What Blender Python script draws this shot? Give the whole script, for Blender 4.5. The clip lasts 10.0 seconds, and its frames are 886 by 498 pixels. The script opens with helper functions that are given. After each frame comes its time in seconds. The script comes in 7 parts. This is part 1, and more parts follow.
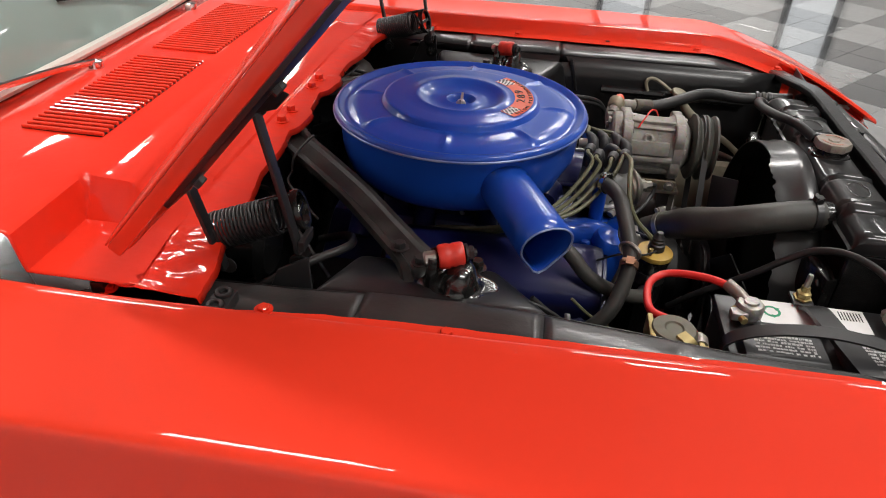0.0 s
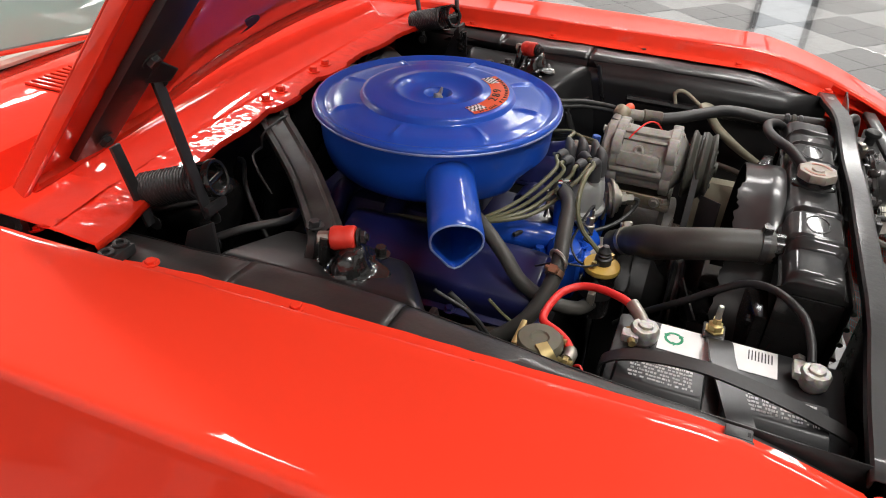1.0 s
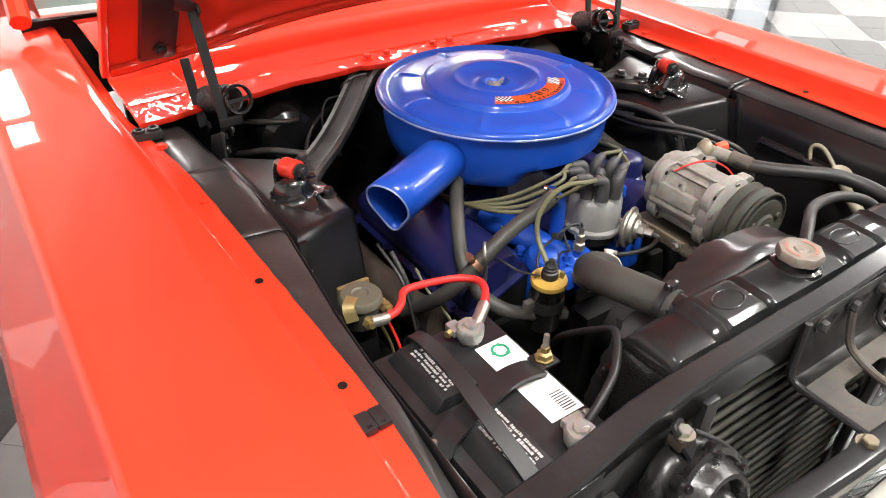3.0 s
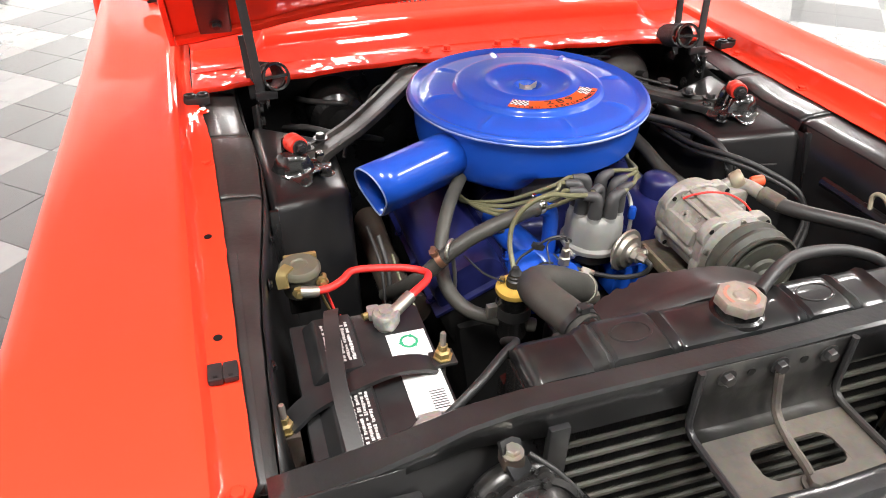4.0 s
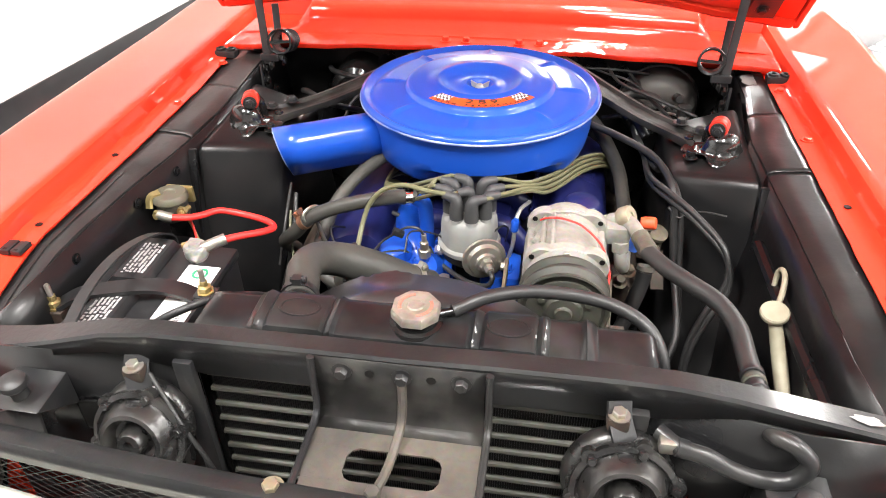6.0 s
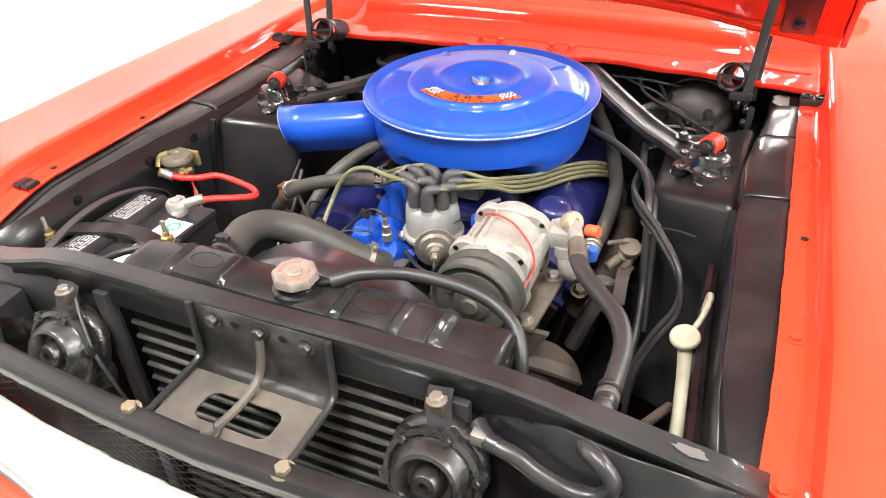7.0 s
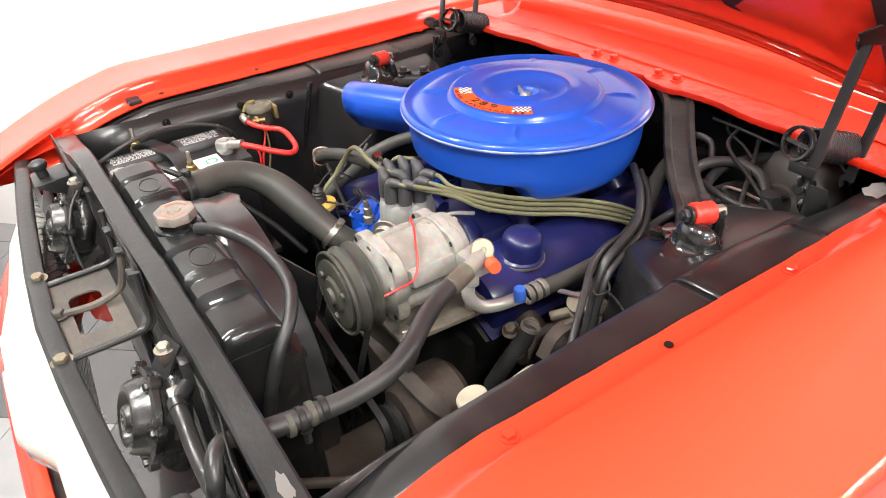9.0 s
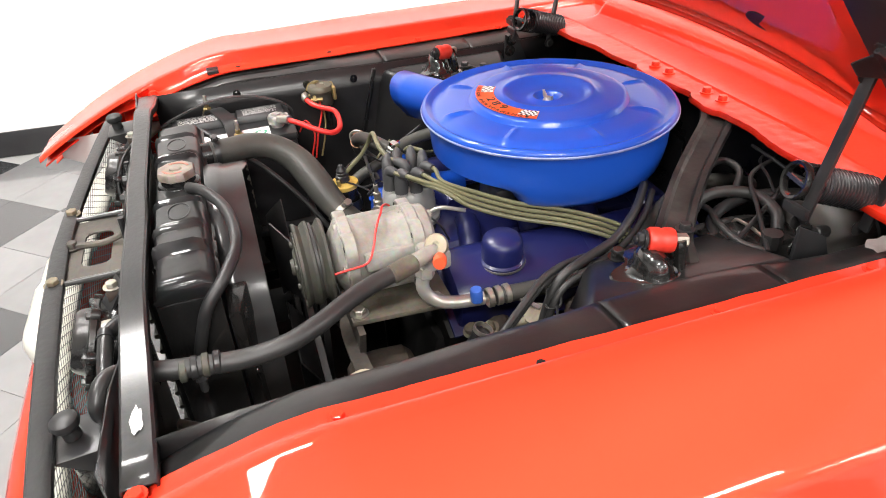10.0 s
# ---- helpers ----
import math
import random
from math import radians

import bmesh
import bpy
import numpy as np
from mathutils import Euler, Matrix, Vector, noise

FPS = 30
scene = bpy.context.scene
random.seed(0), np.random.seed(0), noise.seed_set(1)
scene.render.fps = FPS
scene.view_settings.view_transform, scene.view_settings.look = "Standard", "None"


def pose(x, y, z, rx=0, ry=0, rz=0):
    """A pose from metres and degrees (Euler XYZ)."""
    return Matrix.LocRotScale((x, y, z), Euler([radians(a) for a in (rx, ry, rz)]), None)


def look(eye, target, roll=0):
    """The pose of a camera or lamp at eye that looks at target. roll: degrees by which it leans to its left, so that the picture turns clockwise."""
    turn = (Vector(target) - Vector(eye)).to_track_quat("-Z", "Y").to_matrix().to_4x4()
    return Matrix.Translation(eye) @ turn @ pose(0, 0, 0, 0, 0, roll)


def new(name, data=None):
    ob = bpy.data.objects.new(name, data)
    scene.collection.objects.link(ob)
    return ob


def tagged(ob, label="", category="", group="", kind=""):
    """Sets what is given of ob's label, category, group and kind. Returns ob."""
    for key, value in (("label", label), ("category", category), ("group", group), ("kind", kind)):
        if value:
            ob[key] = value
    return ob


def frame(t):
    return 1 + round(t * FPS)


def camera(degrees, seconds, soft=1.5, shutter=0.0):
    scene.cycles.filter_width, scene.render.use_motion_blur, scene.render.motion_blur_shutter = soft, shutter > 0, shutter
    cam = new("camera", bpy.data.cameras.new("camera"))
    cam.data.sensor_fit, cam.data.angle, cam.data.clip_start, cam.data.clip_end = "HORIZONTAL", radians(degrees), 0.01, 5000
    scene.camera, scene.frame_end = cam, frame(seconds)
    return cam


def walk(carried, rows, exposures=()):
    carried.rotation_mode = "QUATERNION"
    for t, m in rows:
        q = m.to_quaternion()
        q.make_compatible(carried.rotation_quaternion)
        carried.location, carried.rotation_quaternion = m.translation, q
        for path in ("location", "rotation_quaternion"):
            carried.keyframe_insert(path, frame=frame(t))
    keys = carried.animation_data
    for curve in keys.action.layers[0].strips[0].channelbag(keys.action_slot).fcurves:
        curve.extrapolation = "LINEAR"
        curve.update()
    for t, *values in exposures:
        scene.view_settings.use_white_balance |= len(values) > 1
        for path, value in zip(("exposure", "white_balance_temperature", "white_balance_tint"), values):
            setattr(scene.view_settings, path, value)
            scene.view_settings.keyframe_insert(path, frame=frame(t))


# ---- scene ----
cam = camera(64.76, 10.0, soft=1.0, shutter=0.0)
PATH = [
    (0, (-1.1905, -0.1348, 1.4440), (-0.3641, -0.0247, 0.8919), 2.68),
    (0.5, (-1.1613, -0.2977, 1.4504), (-0.3533, -0.1043, 0.8937), 2.46),
    (1, (-1.1281, -0.4535, 1.4560), (-0.3553, -0.1560, 0.8954), 2.31),
    (1.5, (-1.0752, -0.6054, 1.4639), (-0.3522, -0.2107, 0.8969), 2.30),
    (2, (-1.0049, -0.7424, 1.4682), (-0.3474, -0.2505, 0.8975), 2.33),
    (2.5, (-0.9178, -0.8753, 1.4698), (-0.3445, -0.2876, 0.8988), 2.00),
    (4, (-0.5270, -1.1486, 1.4780), (-0.2785, -0.3691, 0.9030), 0.79),
    (4.5, (-0.3697, -1.2074, 1.4814), (-0.2287, -0.4017, 0.9061), 0.56),
    (5, (-0.2163, -1.2414, 1.4870), (-0.1633, -0.4265, 0.9099), 0.48),
    (5.5, (-0.0365, -1.2563, 1.5004), (-0.0702, -0.4453, 0.9164), 0.00),
    (7, (0.4754, -1.2038, 1.4837), (0.1267, -0.4617, 0.9113), -2.39),
    (7.5, (0.6311, -1.1322, 1.4725), (0.1890, -0.4366, 0.9061), -2.86),
    (8, (0.7511, -1.0393, 1.4637), (0.2101, -0.4125, 0.9029), -3.03),
    (8.5, (0.8534, -0.9270, 1.4576), (0.2246, -0.3848, 0.9002), -3.30),
    (9, (0.9417, -0.7900, 1.4480), (0.2386, -0.3431, 0.8949), -3.56),
    (9.5, (1.0176, -0.6624, 1.4423), (0.2584, -0.3141, 0.8926), -3.71),
    (10, (1.0892, -0.5342, 1.4359), (0.2853, -0.2942, 0.8916), -3.69),
]
walk(cam, [(t, look(eye, target, roll)) for t, eye, target, roll in PATH],
     exposures=[(0, -1.46), (0.5, -1.44), (1.0, -1.20), (1.5, -0.88), (2.5, -0.50), (4.0, -0.20), (5.5, 0.13), (7.0, 0.34), (8.5, 0.15), (9.5, -0.16), (10, -0.24)])

# ---------- world, lamps, exposure ----------
world = bpy.data.worlds.new("showroom_air")
world.use_nodes = True
world.node_tree.nodes["Background"].inputs[0].default_value = (0.9, 0.95, 1.0, 1)
world.node_tree.nodes["Background"].inputs[1].default_value = 0.05
scene.world = world

CEILING = 3.6
# the last two entries are unseen fill lamps added to brighten wall and nose
PANELS = [(0.38, 0.92, 145), (0.36, 4.55, 150), (0.38, 7.0, 120), (0.42, -1.88, 140), (3.4, 3.0, 150), (3.2, 5.6, 150), (2.6, -1.0, 150), (4.8, -1.3, 150), (4.9, 0.5, 150), (5.2, 4.4, 150), (5.3, 7.0, 140), (6.5, -1.9, 150), (4.5, -3.7, 110), (-0.80, 6.9, 140), (-1.25, -1.52, 145)]
for px_, py_, watts in PANELS:
    lamp = bpy.data.lights.new("panel_and_fill_lamp", "AREA")
    lamp.shape, lamp.size, lamp.size_y = "RECTANGLE", 0.36, 1.18
    lamp.energy, lamp.color = watts, (1.0, 0.975, 0.94)
    new("panel_and_fill_lamp", lamp).matrix_world = pose(px_, py_, CEILING - 0.035)


# ---------- materials ----------
def mat(name, color, rough=0.5, metal=0.0, coat=0.0, grain=0.0, scale=40.0, bump=0.0, dirt=None, dirt_amount=0.0, dirt_scale=6.0, spec=0.5, coat_rough=0.05, rvar=0.15):
    """Principled surface with fine grain, a wide stain layer and relief."""
    m = bpy.data.materials.new(name)
    m.use_nodes = True
    nt = m.node_tree
    b = nt.nodes["Principled BSDF"]
    b.inputs["Base Color"].default_value = (*color, 1)
    b.inputs["Roughness"].default_value = rough
    b.inputs["Metallic"].default_value = metal
    b.inputs["Coat Weight"].default_value = coat
    b.inputs["Coat Roughness"].default_value = coat_rough
    b.inputs["Specular IOR Level"].default_value = spec
    co = nt.nodes.new("ShaderNodeTexCoord")
    fine = nt.nodes.new("ShaderNodeTexNoise")
    fine.inputs["Scale"].default_value, fine.inputs["Detail"].default_value = scale, 6
    wide = nt.nodes.new("ShaderNodeTexNoise")
    wide.inputs["Scale"].default_value, wide.inputs["Detail"].default_value = dirt_scale, 5
    nt.links.new(co.outputs["Object"], fine.inputs["Vector"])
    nt.links.new(co.outputs["Object"], wide.inputs["Vector"])
    ramp = nt.nodes.new("ShaderNodeMapRange")
    ramp.inputs["From Min"].default_value, ramp.inputs["From Max"].default_value = 0.42, 0.72
    nt.links.new(wide.outputs["Fac"], ramp.inputs["Value"])
    mul = nt.nodes.new("ShaderNodeMath")
    mul.operation = "MULTIPLY"
    mul.inputs[1].default_value = dirt_amount
    nt.links.new(ramp.outputs["Result"], mul.inputs[0])
    mix = nt.nodes.new("ShaderNodeMix")
    mix.data_type = "RGBA"
    mix.inputs["A"].default_value = (*color, 1)
    mix.inputs["B"].default_value = (*(dirt or color), 1)
    nt.links.new(mul.outputs[0], mix.inputs["Factor"])
    grn = nt.nodes.new("ShaderNodeMix")
    grn.data_type, grn.blend_type = "RGBA", "OVERLAY"
    grn.inputs["Factor"].default_value = grain
    nt.links.new(mix.outputs["Result"], grn.inputs["A"])
    nt.links.new(fine.outputs["Color"], grn.inputs["B"])
    sat = nt.nodes.new("ShaderNodeHueSaturation")
    nt.links.new(grn.outputs["Result"], sat.inputs["Color"])
    nt.links.new(sat.outputs["Color"] if grain else mix.outputs["Result"], b.inputs["Base Color"])
    rr = nt.nodes.new("ShaderNodeMapRange")
    rr.inputs["To Min"].default_value, rr.inputs["To Max"].default_value = max(0.02, rough - rvar * rough), min(1, rough + rvar * 2 * rough)
    nt.links.new(wide.outputs["Fac"], rr.inputs["Value"])
    nt.links.new(rr.outputs["Result"], b.inputs["Roughness"])
    if bump:
        bp = nt.nodes.new("ShaderNodeBump")
        bp.inputs["Strength"].default_value, bp.inputs["Distance"].default_value = bump, 0.002
        nt.links.new(fine.outputs["Fac"], bp.inputs["Height"])
        nt.links.new(bp.outputs["Normal"], b.inputs["Normal"])
    return m


RED = mat("red_enamel", (0.80, 0.044, 0.018), 0.5, spec=0.05, coat=0.8, coat_rough=0.025, dirt=(0.75, 0.040, 0.016), dirt_amount=0.5, dirt_scale=3)
RED_ROUGH = mat("red_enamel_over_welds", (0.78, 0.030, 0.010), 0.5, spec=0.05, coat=1.0, coat_rough=0.04, bump=0.35, scale=60, dirt=(0.60, 0.016, 0.008), dirt_amount=0.5)
BLACK = mat("black_chassis_paint", (0.006, 0.006, 0.0065), 0.26, grain=0.1, scale=90, bump=0.12, dirt=(0.022, 0.021, 0.020), dirt_amount=0.35, dirt_scale=9)
LEDGE = mat("black_brown_undercoat", (0.010, 0.0100, 0.0102), 0.32, spec=0.2, coat=0.35, coat_rough=0.12, grain=0.15, scale=45, bump=0.22, dirt=(0.034, 0.031, 0.030), dirt_amount=0.5, dirt_scale=11)
LEDGE_BROWN = mat("brown_grey_undercoat", (0.022, 0.0205, 0.020), 0.40, spec=0.3, coat=0.25, coat_rough=0.18, grain=0.15, scale=120, bump=0.2, dirt=(0.060, 0.054, 0.050), dirt_amount=0.5, dirt_scale=11)
GREY_STRIP = mat("charcoal_undercoat", (0.024, 0.023, 0.023), 0.34, spec=0.4, coat=0.4, coat_rough=0.16, grain=0.15, scale=120, bump=0.25, dirt=(0.060, 0.057, 0.055), dirt_amount=0.5, dirt_scale=11)
SATIN = mat("satin_black_steel", (0.016, 0.016, 0.017), 0.30, grain=0.1, scale=80, bump=0.1, dirt=(0.045, 0.042, 0.038), dirt_amount=0.5, dirt_scale=14)
DUSTY = mat("dusty_black_steel", (0.050, 0.043, 0.037), 0.55, grain=0.35, scale=140, bump=0.3, dirt=(0.155, 0.128, 0.100), dirt_amount=0.65, dirt_scale=12)
GLOSS = mat("gloss_black_lacquer", (0.009, 0.009, 0.009), 0.22, spec=0.3, coat=0.3, dirt=(0.024, 0.021, 0.02), dirt_amount=0.5, dirt_scale=12, bump=0.04)
RUBBER = mat("black_rubber", (0.016, 0.016, 0.0165), 0.42, grain=0.1, scale=150, bump=0.1, dirt=(0.042, 0.040, 0.038), dirt_amount=0.6, dirt_scale=10)
HOSE = mat("aged_hose_rubber", (0.042, 0.041, 0.037), 0.45, spec=0.35, grain=0.1, scale=160, bump=0.12, dirt=(0.095, 0.090, 0.076), dirt_amount=0.7, dirt_scale=9)
BLUE = mat("blue_engine_enamel", (0.008, 0.068, 0.44), 0.40, spec=0.15, coat=0.75, coat_rough=0.15, dirt=(0.016, 0.086, 0.46), dirt_amount=0.6, dirt_scale=7, bump=0.05, scale=70)
# engine blue darkened further: shade below the air cleaner is in the colour
BLUE_SHADED = mat("shaded_blue_engine_enamel", (0.010, 0.013, 0.080), 0.34, spec=0.4, coat=0.2, coat_rough=0.12, dirt=(0.008, 0.009, 0.045), dirt_amount=0.6, dirt_scale=10, bump=0.08)
ALU = mat("cast_aluminium", (0.295, 0.285, 0.26), 0.48, metal=0.10, spec=0.3, grain=0.3, scale=130, bump=0.4, dirt=(0.15, 0.13, 0.10), dirt_amount=0.75, dirt_scale=22)
ZINC = mat("dull_zinc", (0.42, 0.40, 0.36), 0.4, metal=0.85, grain=0.2, scale=120, bump=0.15, dirt=(0.2, 0.16, 0.10), dirt_amount=0.6, dirt_scale=30)
CHROME = mat("bright_chrome", (0.78, 0.78, 0.77), 0.1, metal=1.0, dirt=(0.6, 0.58, 0.55), dirt_amount=0.4)
BRASS = mat("yellow_passivated_brass", (0.40, 0.31, 0.13), 0.42, metal=0.75, dirt=(0.24, 0.19, 0.10), dirt_amount=0.6, dirt_scale=40)
LEAD = mat("lead_terminal", (0.36, 0.35, 0.33), 0.38, metal=0.6, grain=0.4, scale=150, bump=0.6, dirt=(0.55, 0.53, 0.49), dirt_amount=0.7, dirt_scale=50)
CAP_GREY = mat("grey_plastic_cap", (0.25, 0.25, 0.24), 0.45, grain=0.1, scale=100, bump=0.05, dirt=(0.15, 0.145, 0.13), dirt_amount=0.5, dirt_scale=18)
BOOT = mat("grey_rubber_boot", (0.040, 0.040, 0.042), 0.5, dirt=(0.075, 0.075, 0.07), dirt_amount=0.5, dirt_scale=20, bump=0.08)
OLIVE = mat("olive_silicone_lead", (0.135, 0.132, 0.070), 0.42, dirt=(0.080, 0.078, 0.045), dirt_amount=0.6, dirt_scale=14)
RED_RUBBER = mat("red_polyurethane", (0.62, 0.035, 0.02), 0.38, dirt=(0.42, 0.03, 0.02), dirt_amount=0.5, dirt_scale=30, bump=0.08)
RED_CABLE = mat("red_cable_jacket", (0.72, 0.03, 0.025), 0.4, dirt=(0.55, 0.03, 0.025), dirt_amount=0.4, dirt_scale=20)
ORANGE = mat("orange_red_cap", (0.75, 0.09, 0.03), 0.42)
BATTERY_BLACK = mat("battery_case_plastic", (0.014, 0.014, 0.015), 0.36, grain=0.1, scale=140, bump=0.06, dirt=(0.04, 0.04, 0.04), dirt_amount=0.5, dirt_scale=14)
PAPER = mat("white_sticker", (0.78, 0.78, 0.77), 0.5, dirt=(0.62, 0.62, 0.6), dirt_amount=0.4, dirt_scale=30)
GREEN = mat("green_print", (0.02, 0.30, 0.14), 0.5)
DULL_BOLT = mat("tarnished_tan_bolt", (0.20, 0.165, 0.11), 0.5, metal=0.35, grain=0.3, scale=150, bump=0.3, dirt=(0.10, 0.08, 0.055), dirt_amount=0.7, dirt_scale=50)
APRON_BLACK = mat("brushed_gloss_black_paint", (0.008, 0.008, 0.0085), 0.30, spec=0.35, coat=0.14, coat_rough=0.12, bump=0.55, scale=16, dirt=(0.030, 0.028, 0.027), dirt_amount=0.4, dirt_scale=8)
STEEL = mat("dull_silver_steel", (0.52, 0.50, 0.46), 0.32, metal=0.6, grain=0.2, scale=120, bump=0.1, dirt=(0.32, 0.30, 0.26), dirt_amount=0.6, dirt_scale=30)
COIL_TOP = mat("yellow_moulded_plastic", (0.55, 0.36, 0.07), 0.4, dirt=(0.32, 0.22, 0.06), dirt_amount=0.6, dirt_scale=30)
PRINT = mat("worn_white_print", (0.55, 0.55, 0.54), 0.5, dirt=(0.16, 0.16, 0.16), dirt_amount=0.4, dirt_scale=70)
FORGED = mat("gloss_black_formed_steel", (0.007, 0.007, 0.007), 0.22, spec=0.5, coat=0.7, coat_rough=0.06, dirt=(0.026, 0.024, 0.022), dirt_amount=0.5, dirt_scale=25, bump=0.2, scale=60)
HORN_BLACK = mat("dusty_horn_black", (0.009, 0.0088, 0.0088), 0.26, spec=0.6, grain=0.2, scale=120, bump=0.25, dirt=(0.045, 0.041, 0.037), dirt_amount=0.7, dirt_scale=26)
PULLEY = mat("dusty_grey_green_pulley", (0.040, 0.040, 0.033), 0.5, metal=0.0, spec=0.4, grain=0.3, scale=120, bump=0.25, dirt=(0.085, 0.080, 0.062), dirt_amount=0.6, dirt_scale=18)
TANK = mat("dusty_gloss_black_tank", (0.010, 0.0105, 0.011), 0.36, spec=0.12, coat=0.5, coat_rough=0.06, grain=0.2, scale=55, bump=0.10, dirt=(0.036, 0.035, 0.034), dirt_amount=0.8, dirt_scale=13)
BAR = mat("worn_satin_charcoal_paint", (0.013, 0.0132, 0.0136), 0.42, spec=0.25, coat=0.42, coat_rough=0.11, grain=0.25, scale=110, bump=0.35, dirt=(0.030, 0.030, 0.030), dirt_amount=0.6, dirt_scale=13)
SHROUD = mat("satin_black_moulded_plastic", (0.018, 0.018, 0.0185), 0.36, spec=0.28, coat=0.6, coat_rough=0.14, grain=0.1, scale=90, bump=0.08, dirt=(0.042, 0.042, 0.042), dirt_amount=0.6, dirt_scale=14)
BRACE = mat("dusty_black_stamped_steel", (0.013, 0.0125, 0.012), 0.36, spec=0.25, grain=0.2, scale=90, bump=0.2, dirt=(0.062, 0.058, 0.053), dirt_amount=0.7, dirt_scale=16)
CAST_DIRTY = mat("oily_cast_alloy", (0.115, 0.10, 0.078), 0.5, metal=0.1, spec=0.3, grain=0.4, scale=120, bump=0.5, dirt=(0.06, 0.045, 0.032), dirt_amount=0.8, dirt_scale=24)
INK = mat("black_print", (0.02, 0.02, 0.02), 0.5)
CREAM = mat("aged_cream_plastic", (0.33, 0.305, 0.225), 0.5, dirt=(0.19, 0.17, 0.11), dirt_amount=0.7, dirt_scale=25)
RUST = mat("rusty_brown_steel", (0.044, 0.031, 0.023), 0.6, grain=0.4, scale=120, bump=0.4, dirt=(0.085, 0.069, 0.055), dirt_amount=0.7, dirt_scale=14)
# near-black for low engine parts; also paints the shade inside holes and slots
DARK = mat("near_black_metal_and_holes", (0.004, 0.0038, 0.0038), 0.5, spec=0.3, grain=0.2, scale=60, bump=0.2, dirt=(0.011, 0.010, 0.009), dirt_amount=0.6, dirt_scale=10)
DECAL = mat("orange_decal", (0.72, 0.085, 0.015), 0.35, dirt=(0.6, 0.06, 0.01), dirt_amount=0.4)
CEIL = mat("dark_grey_ceiling_paint", (0.30, 0.30, 0.30), 0.8, grain=0.03, scale=60, dirt=(0.24, 0.24, 0.24), dirt_amount=0.5, dirt_scale=1)
# pale base colour stands for bright surroundings mirrored in chrome
PALE = mat("trim_with_pale_reflection", (0.62, 0.61, 0.545), 0.28, metal=0.15, dirt=(0.54, 0.53, 0.47), dirt_amount=0.5, dirt_scale=5)
WALL = mat("white_wall_paint", (0.82, 0.82, 0.81), 0.6, grain=0.03, scale=80, bump=0.05, dirt=(0.78, 0.78, 0.77), dirt_amount=0.4, dirt_scale=1)
BASE = mat("black_baseboard", (0.02, 0.02, 0.022), 0.35, dirt=(0.05, 0.05, 0.05), dirt_amount=0.4)
SILVER = mat("silver_painted_bucket", (0.55, 0.55, 0.54), 0.4, metal=0.3, dirt=(0.45, 0.45, 0.44), dirt_amount=0.5)
GLASS_TINT = bpy.data.materials.new("tinted_windshield_glass")
GLASS_TINT.use_nodes = True
gb = GLASS_TINT.node_tree.nodes["Principled BSDF"]
gb.inputs["Base Color"].default_value = (0.42, 0.55, 0.51, 1)
gb.inputs["Roughness"].default_value, gb.inputs["Transmission Weight"].default_value, gb.inputs["IOR"].default_value = 0.02, 0.55, 1.5


def tile_material(name, a, b, rough):
    """Vinyl tile: each piece a little lighter or darker, with faint scuffs."""
    m = mat(name, a, rough, grain=0.05, scale=30, dirt=b, dirt_amount=0.6, dirt_scale=7, coat=1.0, coat_rough=0.05, bump=0.015)
    m.node_tree.nodes["Principled BSDF"].inputs["Coat IOR"].default_value = 1.5
    nt = m.node_tree
    bs = nt.nodes["Principled BSDF"]
    src = bs.inputs["Base Color"].links[0].from_socket
    info = nt.nodes.new("ShaderNodeObjectInfo")
    geo = nt.nodes.new("ShaderNodeNewGeometry")
    add = nt.nodes.new("ShaderNodeMath")
    add.operation = "ADD"
    nt.links.new(info.outputs["Random"], add.inputs[0])
    nt.links.new(geo.outputs["Random Per Island"], add.inputs[1])
    rng = nt.nodes.new("ShaderNodeMapRange")
    rng.inputs["From Max"].default_value = 2.0
    rng.inputs["To Min"].default_value, rng.inputs["To Max"].default_value = 0.85, 1.12
    nt.links.new(add.outputs[0], rng.inputs["Value"])
    hsv = nt.nodes.new("ShaderNodeHueSaturation")
    nt.links.new(rng.outputs["Result"], hsv.inputs["Value"])
    nt.links.new(src, hsv.inputs["Color"])
    nt.links.new(hsv.outputs["Color"], bs.inputs["Base Color"])
    return m


TILE_LIGHT = tile_material("pale_grey_vinyl_tile", (0.25, 0.25, 0.25), (0.20, 0.20, 0.20), 0.16)
TILE_DARK = tile_material("charcoal_vinyl_tile", (0.035, 0.036, 0.038), (0.06, 0.061, 0.064), 0.16)
GROUT = mat("pale_tile_joint", (0.38, 0.38, 0.37), 0.5)


# ---------- mesh helpers ----------
def thing(name, at, label, category, group="", kind=""):
    ob = new(name)
    ob.empty_display_size = 0.05
    ob.location = at
    tagged(ob, label, category, group, kind)
    return ob


def origin_of(ob):
    v = Vector(ob.location)
    while ob.parent:
        ob = ob.parent
        v += ob.location
    return v


def part(name, bm, material, parent=None, label="", smooth=True, bevel=0.0):
    """One mesh object from a bmesh in world coordinates, under a thing or a part."""
    base = origin_of(parent) if parent else Vector((0, 0, 0))
    bmesh.ops.recalc_face_normals(bm, faces=bm.faces)
    if bevel:
        bmesh.ops.bevel(bm, geom=[e for e in bm.edges if e.is_manifold and e.calc_face_angle(0) > 0.6], offset=bevel, segments=2, profile=0.6, affect="EDGES")
    for v in bm.verts:
        v.co -= base
    me = bpy.data.meshes.new(name)
    bm.to_mesh(me)
    bm.free()
    me.materials.append(material)
    if smooth:
        me.polygons.foreach_set("use_smooth", [True] * len(me.polygons))
        me.set_sharp_from_angle(angle=radians(38))
    ob = new(name, me)
    if parent:
        ob.parent = parent
    if label:
        ob["label"] = label
    return ob


